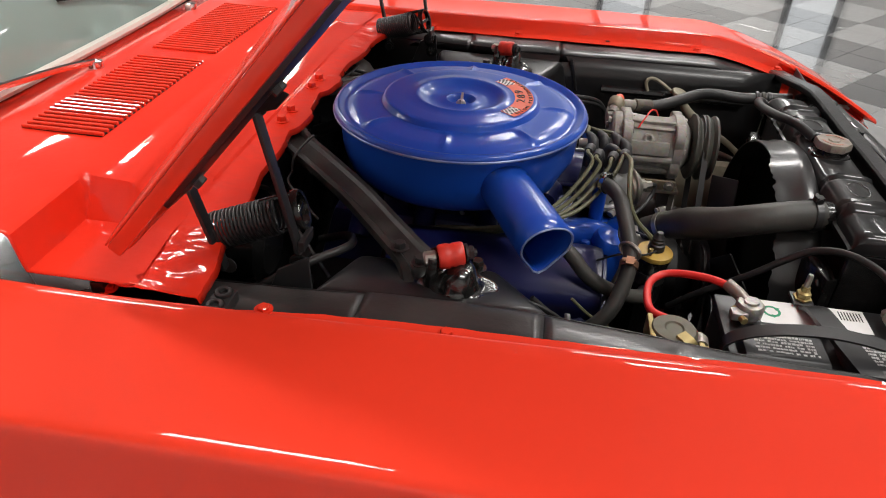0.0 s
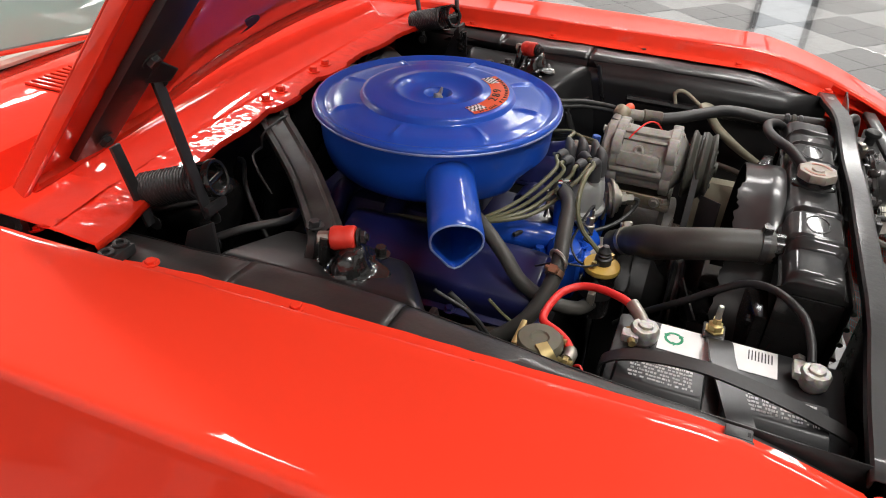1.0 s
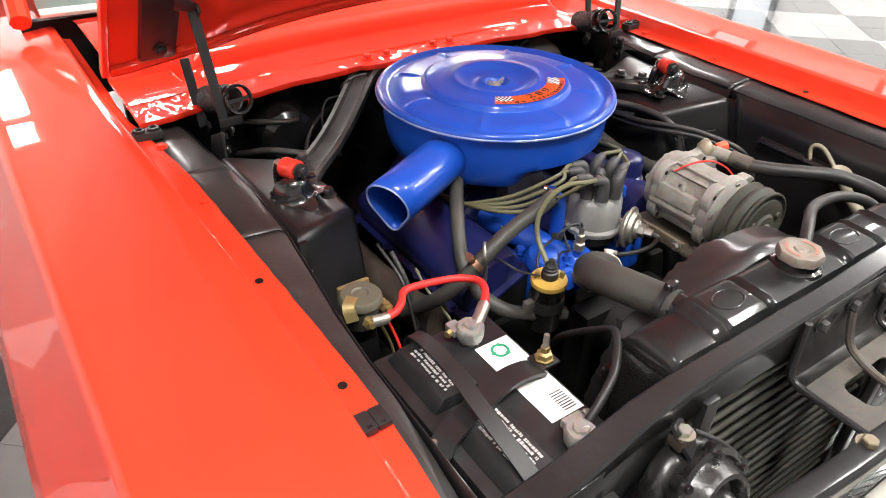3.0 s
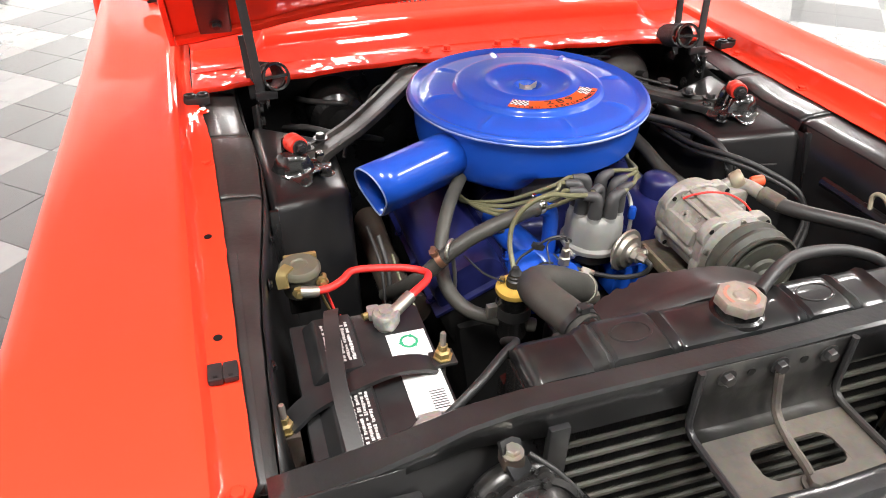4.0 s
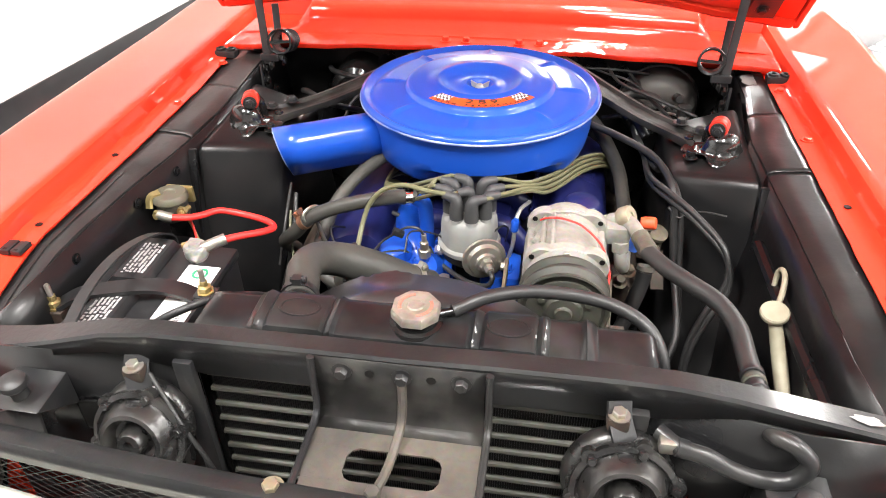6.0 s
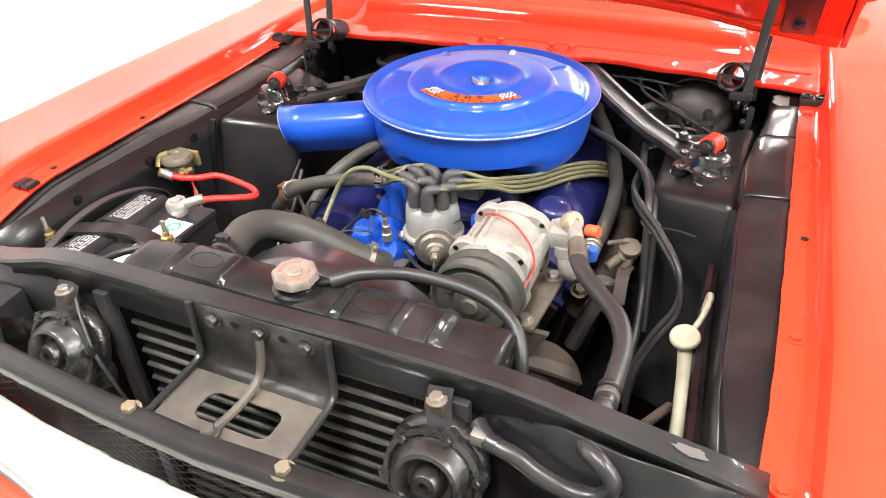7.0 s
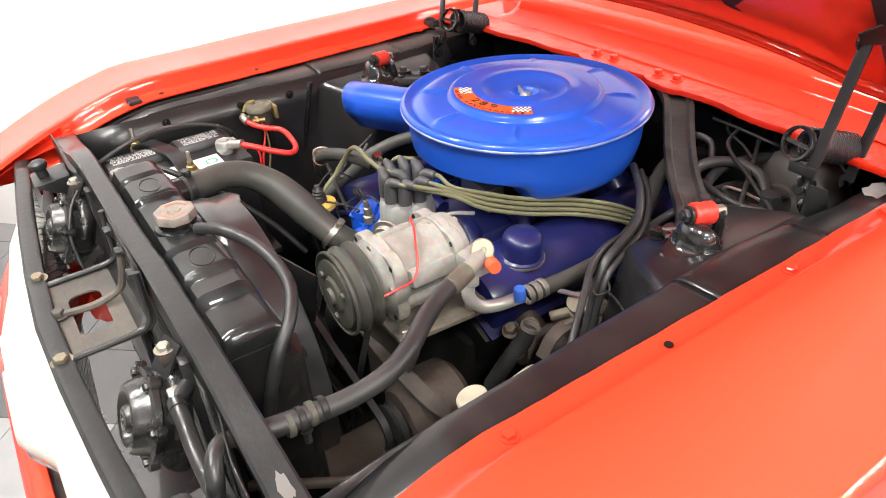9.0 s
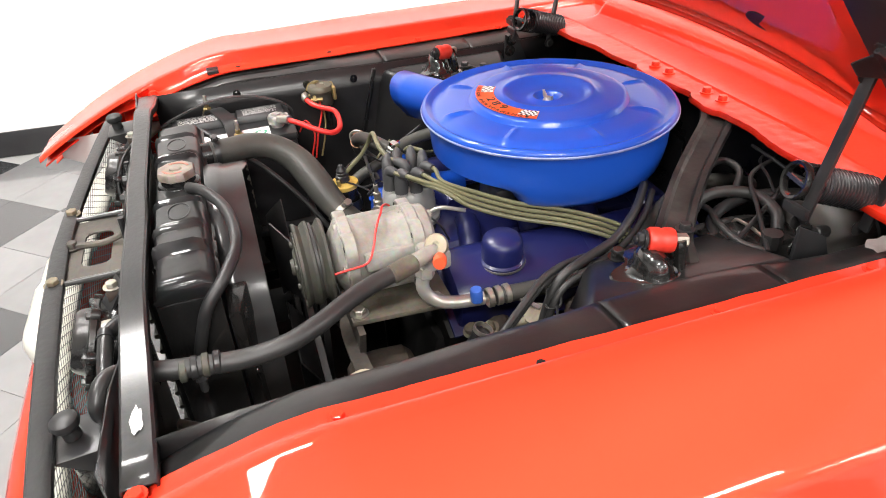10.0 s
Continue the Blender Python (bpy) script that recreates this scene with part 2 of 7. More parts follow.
def box(x0, x1, y0, y1, z0, z1, m=None, bm=None):
    bm = bm or bmesh.new()
    t = Matrix.Translation(((x0 + x1) / 2, (y0 + y1) / 2, (z0 + z1) / 2)) @ Matrix.Diagonal((abs(x1 - x0), abs(y1 - y0), abs(z1 - z0), 1))
    bmesh.ops.create_cube(bm, size=1, matrix=(m or Matrix()) @ t)
    return bm


def hexahedron(pts, bm=None):
    """Eight corners: four of the bottom, then the four above them."""
    bm = bm or bmesh.new()
    v = [bm.verts.new(p) for p in pts]
    for f in ((3, 2, 1, 0), (4, 5, 6, 7), (0, 1, 5, 4), (1, 2, 6, 5), (2, 3, 7, 6), (3, 0, 4, 7)):
        bm.faces.new([v[i] for i in f])
    return bm


def lathe(profile, m=None, n=32, bm=None, closed=False):
    """Turns (radius, height) round the z axis of m. Ends on the axis close themselves."""
    bm = bm or bmesh.new()
    m = m or Matrix()
    rings = []
    for r, h in profile:
        if r < 1e-6:
            rings.append([bm.verts.new(m @ Vector((0, 0, h)))])
        else:
            rings.append([bm.verts.new(m @ Vector((r * math.cos(2 * math.pi * k / n), r * math.sin(2 * math.pi * k / n), h))) for k in range(n)])
    if closed:
        rings.append(rings[0])
    for a, b in zip(rings, rings[1:]):
        for k in range(n):
            j = (k + 1) % n
            if len(a) == 1 and len(b) == 1:
                continue
            if len(a) == 1:
                bm.faces.new((a[0], b[k], b[j]))
            elif len(b) == 1:
                bm.faces.new((a[k], a[j], b[0]))
            else:
                bm.faces.new((a[k], a[j], b[j], b[k]))
    return bm


def axis(at, way, roll=0.0):
    """A matrix at a place whose z axis points along way."""
    q = Vector(way).to_track_quat("Z", "Y")
    return Matrix.Translation(at) @ q.to_matrix().to_4x4() @ Matrix.Rotation(radians(roll), 4, "Z")


def rod(p, q, r, n=12, bm=None, chamfer=0.0, r2=None):
    p, q = Vector(p), Vector(q)
    h, e = (q - p).length, r2 if r2 is not None else r
    c = chamfer
    prof = [(0, 0), (r - c, 0), (r, c), (e, h - c), (e - c, h), (0, h)] if c else [(0, 0), (r, 0), (e, h), (0, h)]
    return lathe(prof, axis(p, q - p), n, bm)


def curve_points(pts, per=8):
    """A smooth line through the given points."""
    p = [Vector(a) for a in pts]
    if len(p) == 2:
        return [p[0].lerp(p[1], k / per) for k in range(per + 1)]
    p = [2 * p[0] - p[1]] + p + [2 * p[-1] - p[-2]]
    out = []
    for a, b, c, d in zip(p, p[1:], p[2:], p[3:]):
        for k in range(per):
            t = k / per
            out.append(0.5 * ((2 * b) + (c - a) * t + (2 * a - 5 * b + 4 * c - d) * t * t + (3 * b - a - 3 * c + d) * t ** 3))
    out.append(p[-2])
    return out


def tube(pts, r, n=12, per=8, bm=None, section=None, caps=True):
    """A hose along a smooth line. r: one radius, or a function of 0..1; section: (u, v) points in place of a circle."""
    bm = bm or bmesh.new()
    line = curve_points(pts, per)
    ring = section or [(math.cos(2 * math.pi * k / n), math.sin(2 * math.pi * k / n)) for k in range(n)]
    t0 = (line[1] - line[0]).normalized()
    up = Vector((0, 0, 1)) if abs(t0.z) < 0.9 else Vector((0, 1, 0))
    u = t0.cross(up).normalized()
    rings = []
    for i, p in enumerate(line):
        t = (line[min(i + 1, len(line) - 1)] - line[max(i - 1, 0)]).normalized()
        u = (u - t * u.dot(t)).normalized()
        v = u.cross(t)
        rad = r(i / (len(line) - 1)) if callable(r) else r
        rings.append([bm.verts.new(p + u * (a * rad) + v * (b * rad)) for a, b in ring])
    for a, b in zip(rings, rings[1:]):
        for k in range(len(ring)):
            j = (k + 1) % len(ring)
            bm.faces.new((a[k], a[j], b[j], b[k]))
    if caps:
        bm.faces.new(rings[0])
        bm.faces.new(rings[-1][::-1])
    return bm


def loft(sections, bm=None, close=False):
    """A sheet through rows of points, all of the same count."""
    bm = bm or bmesh.new()
    rows = [[bm.verts.new(p) for p in s] for s in sections]
    for a, b in zip(rows, rows[1:]):
        n = len(a)
        for k in range(n if close else n - 1):
            j = (k + 1) % n
            bm.faces.new((a[k], a[j], b[j], b[k]))
    if close:
        bm.faces.new(rows[0])
        bm.faces.new(rows[-1][::-1])
    return bm


def thicken(ob, t, offset=-1.0):
    md = ob.modifiers.new("thickness", "SOLIDIFY")
    md.thickness, md.offset = t, offset
    return ob


def wobble(*v):
    """Smooth pseudo-random value between -1 and 1 for hand-made unevenness."""
    return noise.noise(Vector(v) if len(v) == 3 else Vector((v[0], v[1] if len(v) > 1 else 0.0, 7.3)))


def hexbolt(parent, at, way, r=0.008, h=0.006, material=None, washer=True, name="bolt", label=""):
    m = axis(at, way, 15)
    bm = bmesh.new()
    if washer:
        lathe([(0, 0), (r * 1.5, 0), (r * 1.5, 0.0015), (0, 0.0015)], m, 14, bm)
    lathe([(0, 0.001), (r, 0.001), (r, h * 0.85), (r * 0.85, h), (0, h)], m, 6, bm)
    return part(name, bm, material, parent, label)


def clamp(parent, at, way, r, w=0.010, material=None):
    """Worm-drive hose clamp: a band with its screw housing."""
    m = axis(at, way)
    bm = lathe([(r, -w / 2), (r + 0.002, -w / 2), (r + 0.002, w / 2), (r, w / 2)], m, 24, closed=True)
    box(-0.006, 0.006, r, r + 0.009, -w * 0.6, w * 0.6, m, bm)
    rod(m @ Vector((-0.012, r + 0.005, 0)), m @ Vector((0.009, r + 0.005, 0)), 0.004, 8, bm)
    return part("hose_clamp", bm, material, parent, "steel worm-drive hose clamp")


def letters(text, size, m, material, parent, name="lettering", depth=0.0004):
    cu = bpy.data.curves.new(name, "FONT")
    cu.body, cu.size, cu.align_x, cu.align_y, cu.extrude = text, size, "CENTER", "CENTER", depth
    tmp = bpy.data.objects.new(name, cu)
    scene.collection.objects.link(tmp)
    bpy.context.view_layer.update()
    me = bpy.data.meshes.new_from_object(tmp.evaluated_get(bpy.context.evaluated_depsgraph_get()))
    bpy.data.objects.remove(tmp)
    me.transform(Matrix.Translation(-origin_of(parent)) @ m)
    me.materials.clear()
    me.materials.append(material)
    ob = new(name, me)
    ob.parent = parent
    return ob


# ---------- the showroom ----------
floor = part("floor", box(-4.2, 8.2, -6.8, 7.8, -0.12, -0.004), GROUT, None, smooth=False)
tagged(floor, "glossy grey and black chequered vinyl tile floor", "floor", kind="structure")
part_back = part("wall_back", box(-4.4, 8.4, 7.8, 8.0, -0.12, CEILING), WALL, None, smooth=False)
tagged(part_back, "plain white painted showroom wall", "wall", kind="structure")
tagged(part("wall_front", box(-4.4, 8.4, -7.0, -6.8, -0.12, CEILING), WALL, None, smooth=False), "plain white painted showroom wall", "wall", kind="structure")
tagged(part("wall_left", box(8.2, 8.4, -6.8, 7.8, -0.12, CEILING), WALL, None, smooth=False), "plain white painted showroom wall", "wall", kind="structure")
# the wall beside the car runs five degrees off the car's own line
WT = pose(-2.60, 0, 0, 0, 0, -5.2)
tagged(part("wall_right", box(-0.2, 0, -7.6, 8.4, -0.12, CEILING, WT), WALL, None, smooth=False), "plain white painted wall beside the car", "wall", kind="structure")
bb = part("baseboard", box(0.001, 0.012, -7.4, 8.2, 0.0, 0.13, WT), BASE, None, bevel=0.003)
tagged(bb, "black vinyl baseboard along the white wall", "baseboard", kind="structure")
ceiling = part("ceiling", box(-4.4, 8.4, -7.0, 8.0, CEILING, CEILING + 0.1), CEIL, None, smooth=False)
tagged(ceiling, "flat pale grey showroom ceiling", "ceiling", kind="structure")
# panel frames, also round the two added fill lamps
for px_, py_, _ in PANELS:
    fix = thing("ceiling_light", (px_, py_, CEILING), "white rectangular ceiling light panel, some added for fill", "lamp", "ceiling light panels")
    fr = bmesh.new()
    for a, b, c, d in ((-0.22, 0.22, -0.63, -0.595), (-0.22, 0.22, 0.595, 0.63), (-0.22, -0.185, -0.594, 0.594), (0.185, 0.22, -0.594, 0.594), (-0.012, 0.012, -0.594, 0.594)):
        box(px_ + a, px_ + b, py_ + c, py_ + d, CEILING - 0.045, CEILING - 0.001, None, fr)
    part("frame", fr, WALL, fix, smooth=False)


# tall windows in the far wall, daylight behind them
DAY = bpy.data.materials.new("daylight_outside")
DAY.use_nodes = True
em = DAY.node_tree.nodes.new("ShaderNodeEmission")
em.inputs[0].default_value, em.inputs[1].default_value = (0.95, 0.98, 1.0, 1), 2.6
DAY.node_tree.links.new(em.outputs[0], DAY.node_tree.nodes["Material Output"].inputs["Surface"])
DAY_HIGH = DAY.copy()
DAY_HIGH.name = "bright_sky_outside"
DAY_HIGH.node_tree.nodes["Emission"].inputs[1].default_value = 5.0
for k, wy in enumerate((-3.3, -1.05, 2.2, 4.6)):
    wn = thing("window_%d" % (k + 1), (8.19, wy, 0.4), "tall bright showroom window", "window", kind="structure")
    part("pane", box(8.185, 8.19, wy - 0.26, wy + 0.26, 0.45, 2.6), DAY, wn, smooth=False)
    fr = bmesh.new()
    for a, b, c, d in ((-0.33, -0.261, 0.37, 2.68), (0.261, 0.33, 0.37, 2.68), (-0.26, 0.26, 0.37, 0.449), (-0.26, 0.26, 2.601, 2.68), (-0.26, 0.26, 1.48, 1.53)):
        box(8.14, 8.195, wy + a, wy + b, c, d, None, fr)
    part("window_frame", fr, BASE, wn, smooth=False)
for k, wx in enumerate((5.6, 3.9)):
    wn = thing("window_%d" % (k + 5), (wx, 7.79, 1.2), "wide bright showroom window", "window", kind="structure")
    part("pane", box(wx - 0.7, wx + 0.7, 7.785, 7.79, 1.6, 3.3), DAY_HIGH, wn, smooth=False)
    fr = bmesh.new()
    for a, b, c, d in ((-0.78, -0.701, 1.52, 3.38), (0.701, 0.78, 1.52, 3.38), (-0.7, 0.7, 1.52, 1.599), (-0.7, 0.7, 3.301, 3.38), (-0.03, 0.03, 1.6, 3.3)):
        box(wx + a, wx + b, 7.74, 7.795, c, d, None, fr)
    part("window_frame", fr, BASE, wn, smooth=False)


# ---------- the car: sheet metal ----------
car = thing("car", (0, 0, 0), "bright red vintage coupe with its hood raised", "car")


def fender(s):
    """Front wing with its inner bolt flange, flat top, tight crest, drooping nose and body side."""
    base = [(0.566, 0.9255), (0.566, 0.9275), (0.584, 0.9285), (0.604, 0.929), (0.611, 0.9345), (0.6155, 0.952), (0.6185, 0.9575), (0.625, 0.9602), (0.64, 0.9585), (0.70, 0.9528), (0.74, 0.9496), (0.78, 0.9482), (0.801, 0.9479), (0.8085, 0.9471), (0.8140, 0.9448), (0.8175, 0.9405), (0.8195, 0.9340), (0.823, 0.920), (0.841, 0.86),
            (0.866, 0.79), (0.898, 0.71), (0.915, 0.665), (0.908, 0.64), (0.892, 0.55), (0.872, 0.42), (0.84, 0.27)]
    ys = [1.15 - 0.25 * k for k in range(3)] + [0.56 - 0.02 * k for k in range(55)] + [-0.535 - 0.025 * k for k in range(1, 18)] + [-0.97, -0.985]
    secs = []
    for y in ys:
        d = max(0.0, -0.54 - y)
        drop = 0.18 * d + 0.50 * d * d
        pull = 0.10 * d * d + (0.16 * max(0, -0.86 - y) if y < -0.86 else 0)
        if y > 0.3:
            drop -= 0.02 * (y - 0.3)
        row = []
        for i, (x, z) in enumerate(base):
            if i < 5 and y < -0.69:
                x += 0.08 * min(1, (-0.69 - y) / 0.13)
            if s < 0:
                # the passenger's wing stands a little wider at the cowl than at the nose
                if i < 3:
                    x += (0.014 + 0.020 * y + 0.14 * max(0, y) ** 1.4 if y > -0.3 else 0.008 + 0.012 * (y + 0.3)) * (1, 1, 0.8)[i] if y < 0.3 else 0.045 * (1, 1, 0.8)[i]
                elif i < 9:
                    x += max(-0.008, 0.009 + 0.027 * min(y, 0.35))
            elif i < 3:
                x += (0.007 + 0.010 * max(-0.7, min(0.2, y))) * (1, 1, 0.5)[i]
            if i > 8 and y > -0.45:
                k = min(1, (y + 0.45) / 0.3)
                z += 0.004 * k * k * (3 - 2 * k) * min(1, max(0, (x - 0.64) / 0.14)) * (1 if z > 0.9 else max(0, (z - 0.6) / 0.3))
            if i < 4 and y < 0.5:
                z += 0.0009 * wobble(y * 22, i * 1.7 + s) + 0.0009 * wobble(y * 70, i + 4.0 * s)
                x += 0.0014 * wobble(y * 60, 3.0 * s) if i < 2 else 0
            zz = z - drop * (1.0 if z > 0.7 else max(0, (z - 0.27) / 0.43))
            if i > 16 and y < -0.78:
                # the skin under the nose turns back to a thin lip
                k = min(1, (-0.78 - y) / 0.10)
                zz = zz + (0.905 - drop + 0.0015 * (16 - i) - zz) * k
                x = x + (0.815 - 0.004 * (i - 16) - x) * k
            row.append((s * (x - (pull if x > 0.7 else 0)), y, zz))
        secs.append(row)
    f = part("fender", loft(secs), RED, car, "glossy red front fender")
    thicken(f, 0.0012, -1 if s > 0 else 1)
    for y in (0.345, 0.152, -0.063, -0.286, -0.503, -0.700):
        if y == -0.286 or (s < 0 and y == -0.503):
            # no opening: a dark disc paints the shade of the hole
            part("bolt_hole", lathe([(0, 0), (0.0055, 0), (0.0055, 0.001), (0, 0.001)], axis((s * (0.592 if s > 0 else 0.595 if y > -0.4 else 0.591), y, 0.9300), (0, 0, 1)), 12), DARK, f, "bolt hole drawn as a dark disc")
        else:
            dz = 0.18 * max(0, -0.54 - y)
            hexbolt(f, (s * (0.590 if y > -0.4 else 0.586), y, 0.9285 - dz), (0, 0, 1), 0.0075, 0.006, RED, label="red painted flange bolt")
    rub = [(0.597, 0.203)] if s > 0 else [(0.599, 0.200), (0.588, -0.562)]
    for x, y in rub:
        bm = box(s * x - 0.024, s * x + 0.024, y - 0.013, y + 0.013, 0.926, 0.942 if y > 0 else 0.9335)
        if y < 0:
            bm.free()
            bm = box(s * x - 0.0160, s * x - 0.0006, y - 0.0135, y + 0.0135, 0.926, 0.9345)
            box(s * x + 0.0006, s * x + 0.0160, y - 0.0125, y + 0.0140, 0.926, 0.9335, None, bm)
            box(s * x - 0.0120, s * x + 0.0120, y - 0.0105, y + 0.0105, 0.926, 0.9320, None, bm)
            pad = part("rubber_pad", bm, BATTERY_BLACK, f, "two-lobed flat black rubber hood pad", bevel=0.0015)
            for k in (-1, 1):
                part("slot", box(s * x + k * 0.0080 - 0.0025, s * x + k * 0.0080 + 0.0025, y - 0.0100, y - 0.0070, 0.932, 0.9350 - 0.0005 * (k + 1)), DARK, pad, smooth=False)
            continue
        for k in (-1, 1):
            lathe([(0.0045, 0.9415), (0.011, 0.9415), (0.011, 0.9465), (0.0045, 0.9465)], Matrix.Translation((s * x + k * 0.012, y, 0)), 12, bm, closed=True)
        part("rubber_bumper", bm, RUBBER, f, "two-lobed black rubber hood bumper", bevel=0.004)
    return f


fender_l, fender_r = fender(1), fender(-1)


def headlight_surround(s):
    """Silver bucket and red extension under the fender's nose."""
    bm = bmesh.new()
    secs = []
    for y, xo, z1 in ((-0.60, 0.80, 0.86), (-0.70, 0.795, 0.845), (-0.78, 0.785, 0.825), (-0.80, 0.77, 0.815)):
        secs.append([(s * 0.60, y + 0.02, z1 + 0.005), (s * xo, y, z1), (s * (xo + 0.02), y, 0.66), (s * (xo - 0.02), y, 0.52), (s * 0.58, y + 0.03, 0.50)])
    loft(secs, bm)
    ext = part("fender_extension", bm, RED, car, "red fender nose extension around the headlight")
    thicken(ext, 0.003)
    bm = lathe([(0.105, 0.0), (0.110, -0.012), (0.098, -0.02), (0.09, 0.05), (0.06, 0.09), (0, 0.1)], axis((s * 0.665, -0.800, 0.665), (0, 1, 0)), 32)
    lamp_ = part("headlight", bm, CHROME, car, "round headlight with chrome ring")
    part("lens", lathe([(0, -0.028), (0.05, -0.024), (0.088, -0.012), (0.090, 0.0), (0, 0.0)], axis((s * 0.665, -0.800, 0.665), (0, 1, 0)), 28), GLASS_TINT, lamp_, "clear glass headlight lens")
    # pale panel between the nose and the grille
    bm = hexahedron([(s * 0.53, -0.80, 0.74), (s * 0.70, -0.955, 0.74), (s * 0.70, -0.945, 0.74), (s * 0.53, -0.79, 0.74),
                     (s * 0.55, -0.80, 0.842), (s * 0.705, -0.955, 0.783), (s * 0.705, -0.945, 0.783), (s * 0.55, -0.79, 0.842)])
    part("grille_surround", bm, SILVER, car, "pale silver grille surround panel", smooth=False)


for side in (-1, 1):
    headlight_surround(side)


def cowl():
    """Cowl with its wavy bolt lip, dark recess, raised step and louvred top."""
    xs = sorted(set([-0.605 + 0.005 * k for k in range(243)] + [s_ * v for s_ in (-1, 1) for v in (0.452, 0.468, 0.483, 0.487)]))
    rows = []
    for x in xs:
        a = abs(x)
        edge = 0.276 - 0.15 * a * a + 0.0035 * math.sin(x * 37) - 0.012 * max(0, 1 - (abs(a - 0.09) / 0.05) ** 4) + 0.0016 * wobble(x * 60, 1.0)
        k = max(0.0, min(1.0, (a - 0.45) / 0.035))
        step = 1 - k
        zc = 0.004 * (1 - (x / 0.6) ** 2)
        # brush-painted seam sealer and welds: strongest on the lip and at the hinge corners
        rough_ = 0.0010 + 0.0013 * max(0.0, min(1.0, (a - 0.40) / 0.05))
        lip = []
        for q in range(11):
            yy = edge + 0.003 + (0.318 - edge - 0.003) * q / 10
            env = math.sin(math.pi * min(1, q / 3) / 2)
            lip.append((x, yy, 0.9445 + 0.003 * q / 10 + env * rough_ * (wobble(x * 45, yy * 45) + 0.8 * wobble(x * 110, yy * 110 + 9) + 0.35 * wobble(x * 260, yy * 200 + 4))))
        # shallow shaded trough behind the lip, upright step, flat top
        def up_(z):
            return 0.950 + (z - 0.950) * step + zc
        bow = 0.10 * x * x
        row = [(x, edge, 0.936)] + lip + [(x, 0.3205, 0.9480), (x, 0.3235, up_(0.9472)), (x, 0.335 - bow, up_(0.9475)), (x, 0.355 - bow, up_(0.9515)), (x, 0.374 - bow, up_(0.9590)), (x, 0.382 - bow, up_(0.9635)), (x, 0.3855 - bow, up_(0.9675)), (x, 0.3880 - bow, up_(0.9725)),
               (x, 0.3950 - bow, up_(0.9860)), (x, 0.3985 - bow, up_(0.9905)), (x, 0.405 - bow, up_(0.9930)), (x, 0.420, up_(0.9945) + 0.3 * rough_ * wobble(x * 50, 6.0)), (x, 0.434, up_(0.996)), (x, 0.437, 0.960 + 0.038 * step + zc), (x, 0.443, 0.998 + zc), (x, 0.449, 1.002 + zc), (x, 0.56, 1.003 + zc), (x, 0.64, 1.004 + zc), (x, 0.70, 0.998 + zc)]
        rows.append(row)
    c = part("cowl", loft(rows), RED_ROUGH, car, "glossy red cowl panel with seam welds")
    thicken(c, 0.0015, 1)
    for x in (-0.110, -0.062, 0.058, 0.104):
        hexbolt(c, (x, 0.302, 0.9480), (0, 0, 1), 0.0085, 0.010, RED, label="red painted cowl bolt")
    for x in (-0.26, 0.26):
        # dark disc laid on the cowl as the hole's shade
        part("bolt_hole", lathe([(0, 0), (0.005, 0), (0.005, 0.001), (0, 0.001)], axis((x * 1.23, 0.4035, 0.9952), (0, -0.2, 1)), 12), DARK, c, "bolt hole drawn as a dark disc")
    # louvre banks: raised slats over a dark sheet that paints the plenum's shade
    for side in (-1, 1):
        cx = side * 0.19
        frame_ = part("louvre_bank", box(cx - 0.165, cx + 0.165, 0.475, 0.60, 1.0062, 1.0084), DARK, c, "dark sheet for the shaded intake under red slats", smooth=False)
        sl = box(-0.0030, 0.0030, 0.474, 0.601, 0, 0.0065)
        bmesh.ops.bevel(sl, geom=sl.edges[:], offset=0.0013, segments=1, affect="EDGES")
        me = bpy.data.meshes.new("slat")
        sl.to_mesh(me)
        sl.free()
        me.materials.append(RED)
        n = 26
        for k in range(n):
            ob = new("slat", me)
            ob.parent = frame_
            ob.location = (cx - 0.162 + 0.324 * k / (n - 1), 0, 1.0062)
    return c


cowl()

# windshield, its bright trim and a wiper
ws = part("windshield", loft([[(x, 0.705 + 0.03 * (x / 0.6) ** 2 + 0.62 * k, 1.008 + 0.36 * k) for x in (-0.66, -0.45, -0.2, 0, 0.2, 0.45, 0.66)] for k in (0, 0.5, 1)]), GLASS_TINT, car, "green-tinted windshield glass")
thicken(ws, 0.005, -1)
part("windshield_trim", tube([(x, 0.698 + 0.03 * (x / 0.6) ** 2, 1.012) for x in (-0.66, -0.4, -0.15, 0.15, 0.4, 0.66)], 0.010, 8), PALE, car, "bright windshield trim strip")
wip = part("wiper", tube([(-0.10, 0.64, 1.018), (-0.18, 0.652, 1.030), (-0.33, 0.70, 1.034)], 0.006, 8), CHROME, car, "chrome wiper arm and blade")
part("pivot", lathe([(0, 0), (0.014, 0), (0.012, 0.016), (0, 0.019)], Matrix.Translation((-0.10, 0.638, 1.004)), 16), CHROME, wip, "chrome wiper pivot cap")
wip2 = part("wiper", tube([(0.30, 0.70, 1.03), (0.20, 0.76, 1.06), (0.06, 0.80, 1.075)], 0.006, 8), SATIN, car, "dark wiper blade on the glass")
part("pivot", lathe([(0, 0), (0.014, 0), (0.012, 0.016), (0, 0.019)], Matrix.Translation((0.30, 0.655, 1.004)), 16), CHROME, wip2, "chrome wiper pivot cap")
